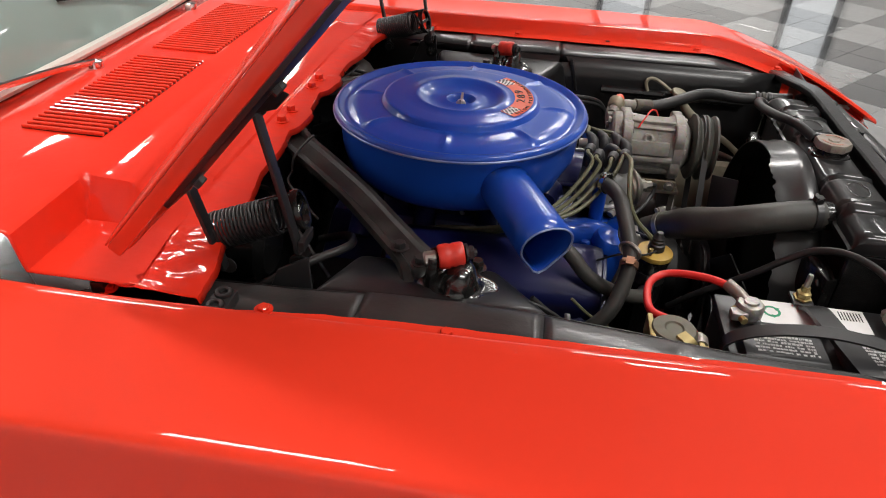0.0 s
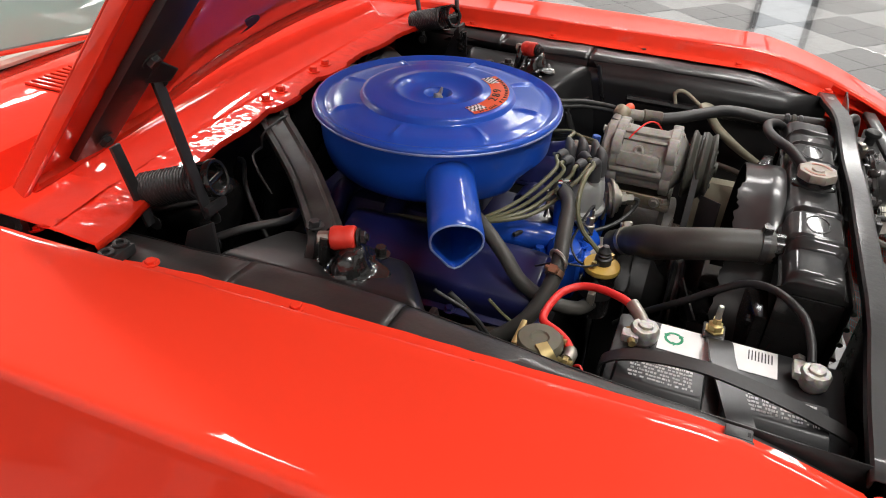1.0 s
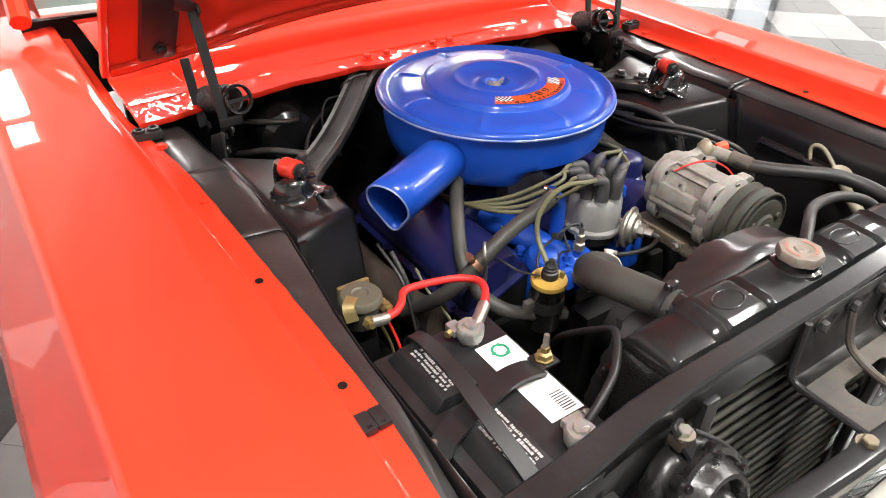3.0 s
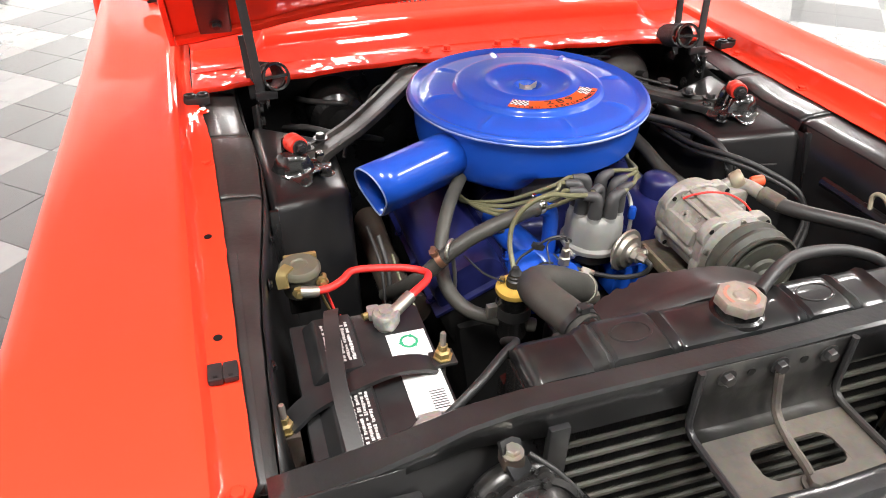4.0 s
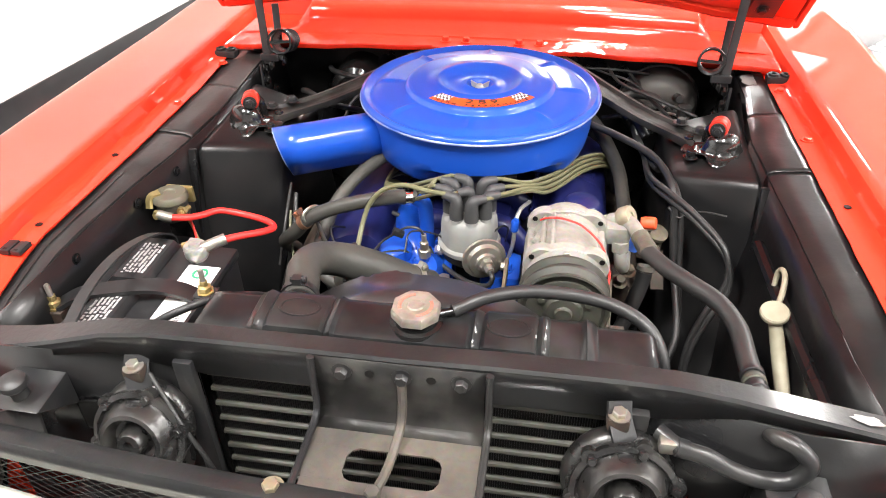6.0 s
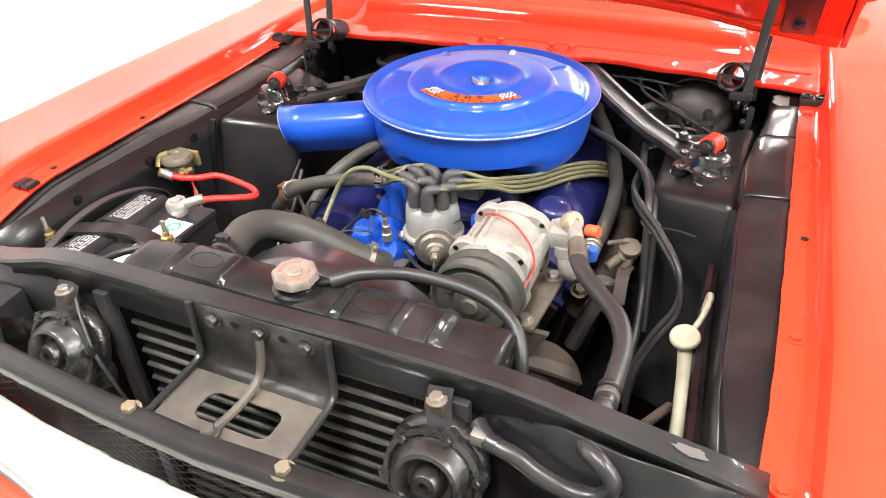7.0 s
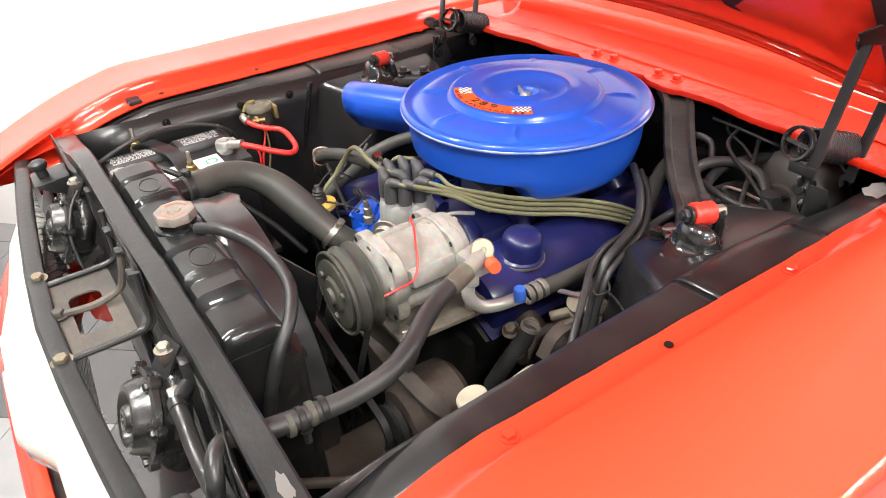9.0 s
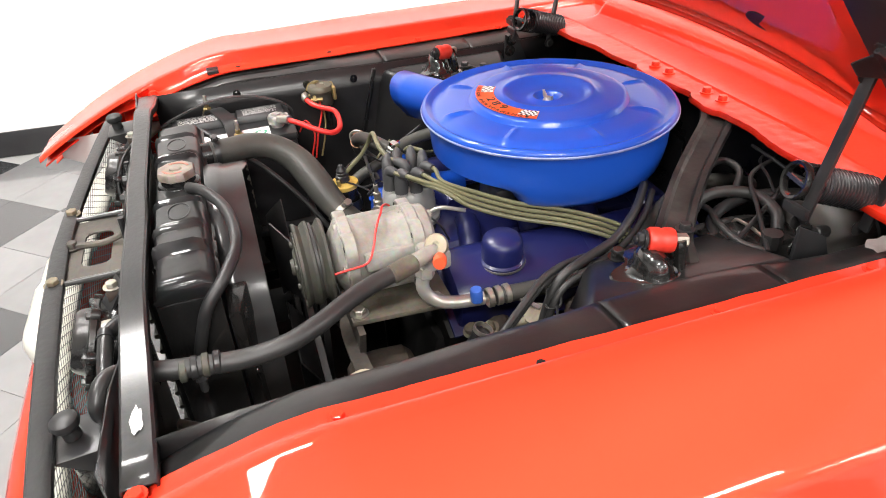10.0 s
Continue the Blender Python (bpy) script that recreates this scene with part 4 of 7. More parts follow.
def set_back(x):
    """How far the bumper's flanks stand behind its middle."""
    a = x - 0.05 if x > 0 else -0.20 - x
    k = max(0, min(1, a / 0.085))
    return (0.034 if x > 0 else 0.018) * k * k * (3 - 2 * k)


prof = [(-0.842, 0.744), (-0.846, 0.752), (-0.856, 0.757), (-0.885, 0.760), (-0.910, 0.756), (-0.923, 0.744), (-0.928, 0.724), (-0.924, 0.706)]
bump_ob = part("bumper", loft([[(x, y + bow(x) - step_out(x) + set_back(x) * (-0.842 - y) / 0.086, z + 0.8 * step_out(x)) for y, z in prof] for x in xs]), PALE, car, "front bumper face, white reflection in its pale colour")
thicken(bump_ob, 0.003)
part("bumper_trim", tube([(x, -0.926 + bow(x) + set_back(x), 0.704) for x in xs], 0.006, 8), CHROME, car, "thin chrome trim bead")
prof = [(-0.915, 0.700), (-0.935, 0.688), (-0.952, 0.665), (-0.958, 0.60), (-0.945, 0.50), (-0.90, 0.40)]
thicken(part("valance", loft([[(x, y + bow(x), z) for y, z in prof] for x in xs]), RED, car, "red front valance below the bumper"), 0.003)


def wheel(s, y):
    m = axis((s * 0.76, y, 0.31), (s, 0, 0))
    w = part("wheel", lathe([(0.17, -0.09), (0.30, -0.095), (0.315, -0.06), (0.315, 0.06), (0.30, 0.095), (0.20, 0.09), (0.17, 0.06)], m, 40, closed=True), RUBBER, car, "black tyre on a steel wheel")
    part("rim", lathe([(0, 0.05), (0.05, 0.055), (0.12, 0.04), (0.172, 0.07), (0.172, -0.08), (0, -0.08)], m, 32), CHROME, w, "bright steel rim")


for side in (-1, 1):
    wheel(side, -0.25)
    wheel(side, 2.65)


# ---------- engine bay: mounts and braces ----------
def shock_mount(s):
    h = thing("shock_absorber_mount", (s * 0.44, -0.07, 0.885), "black shock absorber cap with a red bushing", "shock mount", "shock absorber mounts")
    c = Vector((s * 0.452, -0.060, 0.888))
    # formed cap: domed saddle over a flared, wavy skirt
    bm = lathe([(0, 0.043), (0.012, 0.0425), (0.020, 0.039), (0.026, 0.031), (0.029, 0.020), (0.033, 0.010), (0.040, 0.005), (0.050, 0.003), (0.052, 0.0005), (0.050, -0.001)], Matrix.Translation(c), 48)
    for v in bm.verts:
        d = v.co - c
        a = math.atan2(d.y, d.x * s)
        r = math.hypot(d.x, d.y)
        skirt = min(1, max(0, r - 0.029) / 0.02)
        lobe = 1 + skirt * (0.22 * math.cos(4 * a + 0.6) + 0.08 * math.cos(7 * a))
        v.co.x = c.x + d.x * 1.12 * lobe
        v.co.y = c.y + d.y * (0.80 if d.y < 0 else 0.95) * lobe
        v.co.z += skirt * 0.004 * (1 + math.cos(4 * a + 3.7)) + 0.0012 * wobble(d.x * 90, d.y * 90, d.z * 90 + s)
        if d.z > 0.012:
            v.co.z -= 0.010 * max(0, d.y) / 0.02
    part("cap", bm, FORGED, h, "gloss black formed steel cap")
    for x, y in ((0.515, -0.052), (0.518, -0.010), (0.397, -0.078), (0.400, -0.020)):
        hexbolt(h, (s * x, y, 0.889), (0, 0, 1), 0.009, 0.014, FORGED)
    ax = Vector((-s * 0.30, -0.93, 0.10)).normalized()
    q = Vector((s * 0.443, -0.046, 0.936))
    part("bushing", lathe([(0.008, -0.017), (0.0150, -0.017), (0.0168, -0.014), (0.0168, -0.004), (0.0155, 0.0), (0.0168, 0.004), (0.0168, 0.014), (0.0150, 0.017), (0.008, 0.017)], axis(q, ax), 24), RED_RUBBER, h, "red polyurethane bushing")
    part("washer", lathe([(0, 0.019), (0.013, 0.019), (0.013, 0.0225), (0, 0.0225)], axis(q, ax), 20), SATIN, h, "dark steel washer")
    part("stud", rod(q + ax * 0.022, q + ax * 0.034, 0.005, 10), SATIN, h)
    hexbolt(h, q + ax * 0.0225, ax, 0.0095, 0.008, SATIN, False)
    for k in (-1, 1):
        part("ear", tube([(s * 0.443 + k * 0.012, -0.020, 0.892), (s * 0.445 + k * 0.013, -0.024, 0.920), q - ax * 0.022 + Vector((k * 0.006, 0, 0.004))], 0.008, 8, per=4), FORGED, h)
    part("rear_nut", rod(q - ax * 0.036, q - ax * 0.018, 0.010, 6, chamfer=0.002), ZINC, h)
    return h


shock_mount(1)
shock_mount(-1)


def cowl_brace(s):
    """Stamped channel brace from cowl to shock tower, flaring at the foot."""
    h = thing("cowl_brace", (s * 0.40, 0.02, 0.885), "satin black stamped brace from cowl to shock tower", "brace", "cowl braces")
    pts = [(0.098, 0.300, 0.938), (0.145, 0.262, 0.934), (0.20, 0.200, 0.926), (0.265, 0.128, 0.915), (0.325, 0.070, 0.904), (0.385, 0.018, 0.899), (0.418, -0.008, 0.896), (0.438, -0.024, 0.878)]
    sec = [(-1, -0.1), (-0.92, 0.18), (-0.62, 0.22), (-0.45, 0.02), (0, -0.04), (0.45, 0.02), (0.62, 0.22), (0.92, 0.18), (1, -0.1), (0.95, -0.28), (-0.95, -0.28)]
    part("channel", tube([(s * x, y, z - 0.006) for x, y, z in pts], lambda k: 0.031 - 0.004 * math.sin(k * 3.1) + 0.022 * (max(0, k - 0.68) / 0.32) ** 1.6, section=sec, per=8), BRACE, h)
    for dx, dy in ((0.0, 0.0), (-0.03, 0.035)):
        hexbolt(h, (s * (0.420 + dx), -0.002 + dy, 0.903), (0, 0, 1), 0.009, 0.010, SATIN)
    return h


cowl_brace(1)
cowl_brace(-1)

# small wire ties round the brace on the passenger side
wt = thing("wire_tie", (-0.175, 0.24, 0.91), "thin black wire tied round the brace", "wire")
part("loop", tube([(-0.150, 0.232, 0.945), (-0.170, 0.240, 0.940), (-0.196, 0.252, 0.925), (-0.20, 0.256, 0.90)], 0.0022, 6), RUBBER, wt)
part("tail", tube([(-0.20, 0.256, 0.90), (-0.235, 0.25, 0.90), (-0.262, 0.22, 0.885), (-0.275, 0.19, 0.86)], 0.0022, 6), RUBBER, wt)

# ---------- air cleaner ----------
AC = Vector((0.004, 0.004, 0))


def ring_loft(rows):
    """An open-ended tube through closed rings of points."""
    bm = bmesh.new()
    vs = [[bm.verts.new(p) for p in r] for r in rows]
    for a, b in zip(vs, vs[1:]):
        for k in range(len(a)):
            j = (k + 1) % len(a)
            bm.faces.new((a[k], a[j], b[j], b[k]))
    return bm


def air_cleaner():
    h = thing("air_cleaner", (AC.x, AC.y, 0.846), "round glossy blue air cleaner with a snorkel", "air cleaner")
    prof = [(0, 0.9630), (0.012, 0.9630), (0.017, 0.9640), (0.0205, 0.9695), (0.0235, 0.9738), (0.0265, 0.9752), (0.0300, 0.9742), (0.035, 0.9722), (0.042, 0.9712), (0.052, 0.9718), (0.061, 0.9745), (0.068, 0.9785), (0.0735, 0.9828), (0.0775, 0.9850), (0.0805, 0.9856), (0.0835, 0.9850), (0.0870, 0.9832),
            (0.105, 0.9828), (0.130, 0.9826), (0.1360, 0.9820), (0.1385, 0.9803), (0.1405, 0.9745), (0.1425, 0.9722), (0.148, 0.9716), (0.158, 0.9712), (0.172, 0.9706), (0.184, 0.9700), (0.194, 0.9682), (0.201, 0.9640), (0.206, 0.9618), (0.2110, 0.9630), (0.2160, 0.9685), (0.2210, 0.9702), (0.2255, 0.9685), (0.2280, 0.9645), (0.2285, 0.9610), (0.2265, 0.9575), (0.222, 0.9568), (0.214, 0.9575)]
    n = 240
    bm = lathe(prof, Matrix.Translation(AC), n)
    for v in bm.verts:
        d = v.co - AC
        r, a = math.hypot(d.x, d.y), math.degrees(math.atan2(d.y, d.x))
        if 0.146 < r < 0.203:
            k = min(1, (r - 0.146) / 0.012, (0.203 - r) / 0.01)
            off = min(abs((a + 90 - t + 180) % 360 - 180) for t in range(0, 360, 45))
            v.co.z += 0.0042 * k * max(0, 1 - off / 2.3) ** 0.8
    part("lid", bm, BLUE, h, "pressed blue lid with ribs and rolled rim")
    prof = [(0.213, 0.9573), (0.2170, 0.9555), (0.2175, 0.950), (0.2160, 0.93), (0.2145, 0.905), (0.2125, 0.893), (0.211, 0.886), (0.2095, 0.880), (0.207, 0.872), (0.2045, 0.866), (0.202, 0.862), (0.194, 0.854), (0.180, 0.849), (0.14, 0.846), (0.08, 0.845), (0, 0.845)]
    bm = lathe(prof, Matrix.Translation(AC), 128)
    for v in bm.verts:
        d = v.co - AC
        r, a = math.hypot(d.x, d.y), math.degrees(math.atan2(d.y, d.x))
        off = abs((a + 76 + 180) % 360 - 180)
        if r > 0.12 and v.co.z < 0.8875 and off < 44:
            k = min(1, (44 - off) / 30)
            k = k * k * (3 - 2 * k) * min(1, (0.8890 - v.co.z) / 0.016)
            f = 1 - k * (0.070 / r) * (1 if r > 0.17 else 0.5)
            v.co.x, v.co.y = AC.x + d.x * f, AC.y + d.y * f
            v.co.z += 0.010 * k
    part("body", bm, BLUE, h, "deep blue filter housing with a notch in front")
    # snorkel
    d = Vector((-0.905, -0.425, 0)).normalized()
    side = Vector((-d.y, d.x, 0))
    sec = []
    for k in range(28):
        a = 2 * math.pi * k / 28
        c, s_ = math.cos(a), math.sin(a)
        tip = 1 + 0.62 * max(0.0, -s_) ** 8
        sec.append((0.0385 * math.copysign(abs(c) ** 0.92, c), 0.0355 * math.copysign(abs(s_) ** 0.92, s_) * tip))
    rows = []
    for t, zc in ((0.19, 0.908), (0.24, 0.9065), (0.30, 0.9045), (0.352, 0.9030), (0.386, 0.9020)):
        row = []
        for u, v in sec:
            tt = t + (0.010 * v / 0.0355 if t > 0.38 else 0)
            row.append(AC + d * tt + side * (u + 0.012) + Vector((0, 0, zc + v * (1.0 if v < 0 else 1.0))))
        rows.append(row)
    sn = part("snorkel", ring_loft(rows), BLUE, h, "blue intake snorkel tube")
    thicken(sn, 0.0025, 1)
    lip = [r_ + d * 0.0005 for r_ in rows[-1]]
    part("snorkel_lip", tube(lip + lip[:2], 0.0017, 6, per=1, caps=False), mat("chipped_blue_lip", (0.16, 0.24, 0.52), 0.4, dirt=(0.45, 0.50, 0.62), dirt_amount=0.8, dirt_scale=40), h, "chipped pale edge of the snorkel")
    part("rim_edge", lathe([(0.2268, 0.9569), (0.2294, 0.9578), (0.2297, 0.9602), (0.2280, 0.9622)], Matrix.Translation(AC), 160, closed=True), mat("worn_blue_edge", (0.27, 0.34, 0.54), 0.4, metal=0.3, dirt=(0.02, 0.08, 0.42), dirt_amount=0.9, dirt_scale=18), h, "worn pale edge of the lid")
    # wing nut in the centre well
    bm = lathe([(0, 0.9625), (0.009, 0.9625), (0.009, 0.967), (0.006, 0.972), (0, 0.973)], Matrix.Translation(AC), 16)
    for s in (-1, 1):
        hexahedron([AC + Vector(p) for p in ((s * 0.004, -0.002, 0.964), (s * 0.016, -0.002, 0.969), (s * 0.016, 0.002, 0.969), (s * 0.004, 0.002, 0.964), (s * 0.004, -0.002, 0.972), (s * 0.018, -0.002, 0.980), (s * 0.018, 0.002, 0.980), (s * 0.004, 0.002, 0.972))], bm)
    part("wing_nut", bm, mat("pale_zinc_nut", (0.42, 0.41, 0.38), 0.38, metal=0.6), h, "bright wing nut in the lid's centre")
    # curved decal with chequered ends
    z0, r0, r1 = 0.9836, 0.0965, 0.1295

    def patch(a0, a1, ra, rb, z, bm):
        k = max(2, int(abs(a1 - a0) / 2))
        rows_ = [[AC + Vector((r * math.cos(radians(a0 + (a1 - a0) * i / k)), r * math.sin(radians(a0 + (a1 - a0) * i / k)), z)) for r in (ra, rb)] for i in range(k + 1)]
        return loft(rows_, bm)

    dec = part("decal", patch(-129, -34, r0, r1, z0, bmesh.new()), DECAL, h, "curved orange decal with chequered flag ends", smooth=False)
    for a_start in (-128.4, -50.6):
        white, black = bmesh.new(), bmesh.new()
        for i in range(8):
            for j in range(4):
                a0 = a_start + i * 2
                ra = r0 + 0.0015 + j * 0.0054
                patch(a0, a0 + 2, ra, ra + 0.0054, z0 + 0.0004, white if (i + j) % 2 else black)
        part("chequer", white, PAPER, dec, smooth=False)
        part("chequer", black, INK, dec, smooth=False)
    ang = radians(-81.5)
    for k, ch in enumerate("289"):
        a = ang + (k - 1) * radians(11.5)
        m = Matrix.Translation(AC + Vector((0.1080 * math.cos(a), 0.1080 * math.sin(a), z0 + 0.0006))) @ Matrix.Rotation(a + math.pi / 2, 4, "Z")
        letters(ch, 0.0215, m @ Matrix.Diagonal((1.45, 1, 1, 1)), INK, dec)
    word = "HIGH PERFORMANCE"
    for k, ch in enumerate(word):
        if ch != " ":
            a = ang + (k - 7.5) * radians(5.3)
            m = Matrix.Translation(AC + Vector((0.1248 * math.cos(a), 0.1248 * math.sin(a), z0 + 0.0006))) @ Matrix.Rotation(a - math.pi / 2 + math.pi, 4, "Z")
            letters(ch, 0.0095, m @ Matrix.Diagonal((1.35, 1, 1, 1)), INK, dec)
    return h


air_cleaner()

# ---------- engine ----------
engine = thing("engine", (0, -0.05, 0.40), "blue painted vee-eight engine with dark lower block", "engine")
part("block", hexahedron([(-0.20, -0.36, 0.38), (0.20, -0.36, 0.38), (0.20, 0.28, 0.38), (-0.20, 0.28, 0.38), (-0.23, -0.30, 0.68), (0.23, -0.30, 0.68), (0.23, 0.27, 0.68), (-0.23, 0.27, 0.68)]), DARK, engine, "near-black engine block", bevel=0.02)
# same intake as the bright front castings, its shade painted as darker blue
part("intake_manifold", hexahedron([(-0.13, -0.28, 0.66), (0.13, -0.28, 0.66), (0.13, 0.25, 0.66), (-0.13, 0.25, 0.66), (-0.075, -0.25, 0.765), (0.08, -0.25, 0.765), (0.08, 0.23, 0.765), (-0.075, 0.23, 0.765)]), BLUE_SHADED, engine, "dark blue intake manifold, shade in its colour", bevel=0.015)
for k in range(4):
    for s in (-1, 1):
        part("manifold_runner", tube([(s * 0.03, -0.17 + 0.11 * k, 0.77), (s * 0.075, -0.18 + 0.115 * k, 0.775), (s * 0.12, -0.19 + 0.12 * k, 0.735)], 0.021, 10, per=4), BLUE_SHADED, engine)
carb = thing("carburetor", (0, 0, 0.765), "dark metal carburetor under the air cleaner", "carburetor")
part("body", box(-0.06, 0.06, -0.075, 0.09, 0.765, 0.842), DARK, carb, bevel=0.012)
part("throttle_shaft", rod((-0.085, -0.02, 0.79), (0.085, -0.02, 0.79), 0.005, 8), ZINC, carb)
part("float_bowl", box(-0.045, 0.045, -0.115, -0.0755, 0.775, 0.825), ZINC, carb, bevel=0.008)


def valve_cover(s):
    """Stamped cover on the bank, leaning outward, with flange and bolts."""
    m = Matrix.Translation((s * 0.198, -0.035, 0.748)) @ Matrix.Rotation(radians(s * 24), 4, "Y")
    secs = []
    for y, k in ((-0.230, 0.55), (-0.226, 0.82), (-0.212, 0.96), (-0.19, 1), (-0.08, 1.0), (0.10, 1.0), (0.19, 1), (0.212, 0.96), (0.226, 0.82), (0.230, 0.55)):
        if s < 0:
            y = -0.240 + (y + 0.230) * 0.80
        w, hh = 0.066 * (0.75 + 0.25 * k), (0.052 if s > 0 else 0.044) * (0.35 + 0.65 * k)
        sec = [(-w, -0.012), (-w * 0.98, hh * 0.35), (-w * 0.90, hh * 0.66), (-w * 0.70, hh * 0.90), (-w * 0.35, hh * 1.0), (w * 0.25, hh * 1.02), (w * 0.60, hh * 0.92), (w * 0.86, hh * 0.70), (w * 0.98, hh * 0.35), (w, -0.012)]
        secs.append([m @ Vector((x, y, z)) for x, z in sec])
    vc = part("valve_cover", loft(secs, close=True), BLUE_SHADED, engine, "dark blue stamped valve cover, shade in its colour")
    part("cover_flange", box(-0.078, 0.078, -0.252 if s < 0 else -0.242, 0.242 if s > 0 else 0.14, -0.020, -0.0125, m), BLUE_SHADED, vc, bevel=0.003)
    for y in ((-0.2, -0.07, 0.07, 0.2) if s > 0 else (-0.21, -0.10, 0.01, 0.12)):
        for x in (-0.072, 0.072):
            hexbolt(vc, m @ Vector((x, y, -0.0123)), m.to_3x3() @ Vector((0, 0, 1)), 0.007, 0.008, BLUE_SHADED)
    part("head", box(-0.075, 0.075, -0.25, 0.25 if s > 0 else 0.15, -0.12, -0.0205, m), DARK, engine, "near-black cylinder head", bevel=0.008)
    return vc


vc_l, vc_r = valve_cover(1), valve_cover(-1)
# faint raised marks on the cover
mm = Matrix.Translation((0.198, -0.035, 0.748)) @ Matrix.Rotation(radians(24), 4, "Y")
bm = bmesh.new()
for k in range(4):
    box(-0.022 + 0.0, 0.022, 0.010 + 0.026 * k, 0.026 + 0.026 * k, 0.0515, 0.0535, mm, bm)
part("embossing", bm, BLUE_SHADED, vc_l, bevel=0.0008)
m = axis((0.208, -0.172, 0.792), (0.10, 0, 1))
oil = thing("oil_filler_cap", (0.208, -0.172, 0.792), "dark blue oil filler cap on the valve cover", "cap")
part("cap", lathe([(0, 0.0), (0.034, 0.0), (0.038, 0.003), (0.038, 0.007), (0.034, 0.010), (0.0335, 0.036), (0.032, 0.043), (0.026, 0.049), (0, 0.053)], m, 32), BLUE_SHADED, oil)
part("seal_ring", lathe([(0.034, 0.0005), (0.0395, 0.0005), (0.0395, 0.004), (0.034, 0.004)], m, 32, closed=True), ZINC, oil)

# bright blue front castings: water outlet, filler pipe, timing cover
part("water_outlet", lathe([(0, 0), (0.036, 0), (0.036, 0.014), (0.026, 0.022), (0.024, 0.05), (0, 0.05)], axis((-0.035, -0.285, 0.745), (-0.25, -0.65, 0.5)), 20), BLUE, engine, "bright blue water outlet")
part("filler_pipe", tube([(-0.055, -0.262, 0.755), (-0.055, -0.262, 0.82), (-0.058, -0.262, 0.862), (-0.072, -0.262, 0.874)], 0.013, 14), BLUE, engine, "bright blue coolant pipe")
part("timing_cover", box(-0.10, 0.10, -0.405, -0.355, 0.45, 0.72), DARK, engine, bevel=0.015)
ic = part("front_casting", box(-0.132, -0.026, -0.318, -0.235, 0.69, 0.772), BLUE, engine, "bright blue front casting of the intake", bevel=0.014)
part("casting_boss", lathe([(0, 0), (0.030, 0), (0.030, 0.014), (0.025, 0.022), (0.014, 0.026), (0, 0.027)], axis((-0.105, -0.285, 0.770), (-0.1, -0.25, 1)), 24), BLUE, ic)
part("casting_boss", lathe([(0, 0), (0.022, 0), (0.022, 0.012), (0.017, 0.018), (0, 0.019)], axis((-0.078, -0.316, 0.742), (0, -1, 0.35)), 20), BLUE, ic)
part("runner", tube([(-0.045, -0.300, 0.740), (-0.080, -0.255, 0.775), (-0.100, -0.200, 0.785), (-0.105, -0.13, 0.780)], lambda k: 0.028 - 0.004 * k, 16), BLUE, ic, "rounded blue intake runner")
part("front_casting", box(0.045, 0.115, -0.325, -0.245, 0.70, 0.768), BLUE, engine, bevel=0.014)
for x, y, z in ((-0.120, -0.307, 0.772), (-0.066, -0.309, 0.770), (-0.036, -0.245, 0.770), (-0.119, -0.246, 0.772), (0.09, -0.30, 0.768), (0.06, -0.26, 0.768)):
    hexbolt(engine, (x, y, z), (0, 0, 1), 0.0085, 0.010, BLUE)
sn = part("sender", lathe([(0, 0), (0.0105, 0), (0.0105, 0.014), (0.0075, 0.016), (0.0075, 0.030), (0.0045, 0.032), (0.0045, 0.046), (0, 0.046)], axis((-0.050, -0.314, 0.792), (0, -0.06, 1)), 6), ZINC, engine, "bright temperature sender")
part("sender_neck", lathe([(0, 0), (0.013, 0), (0.013, 0.012), (0.009, 0.016), (0.009, 0.032), (0, 0.032)], axis((-0.050, -0.312, 0.762), (0, 0, 1)), 14), BLUE, sn, "blue casting neck")
part("sender_wire", tube([(-0.050, -0.316, 0.836), (-0.058, -0.318, 0.850), (-0.080, -0.312, 0.846), (-0.102, -0.304, 0.826), (-0.125, -0.300, 0.806), (-0.142, -0.315, 0.790), (-0.150, -0.330, 0.788)], 0.0022, 6), RUBBER, sn, "thin black sender wire")
part("connector", box(-0.006, 0.006, -0.010, 0.010, -0.005, 0.005, axis((-0.096, -0.306, 0.830), (0.5, 0.1, 1))), SATIN, sn, bevel=0.0015)
fit_ = part("pipe_fitting", lathe([(0, 0), (0.010, 0), (0.010, 0.010), (0.007, 0.012), (0.007, 0.024), (0, 0.024)], axis((-0.030, -0.290, 0.790), (0.6, -0.5, 0.5)), 6), STEEL, engine, "dull silver pipe fitting")
part("steel_line", tube([(0.088, -0.262, 0.760), (0.096, -0.268, 0.800), (0.098, -0.262, 0.838), (0.104, -0.240, 0.852), (0.118, -0.20, 0.845)], 0.0036, 8), STEEL, engine, "bare steel vacuum line")
part("line_connector", lathe([(0, 0), (0.0062, 0), (0.0070, 0.004), (0.0070, 0.018), (0.0052, 0.022), (0, 0.022)], axis((0.097, -0.267, 0.826), (0.05, 0.1, 1)), 12), BLUE, engine, "bright blue hose connector")


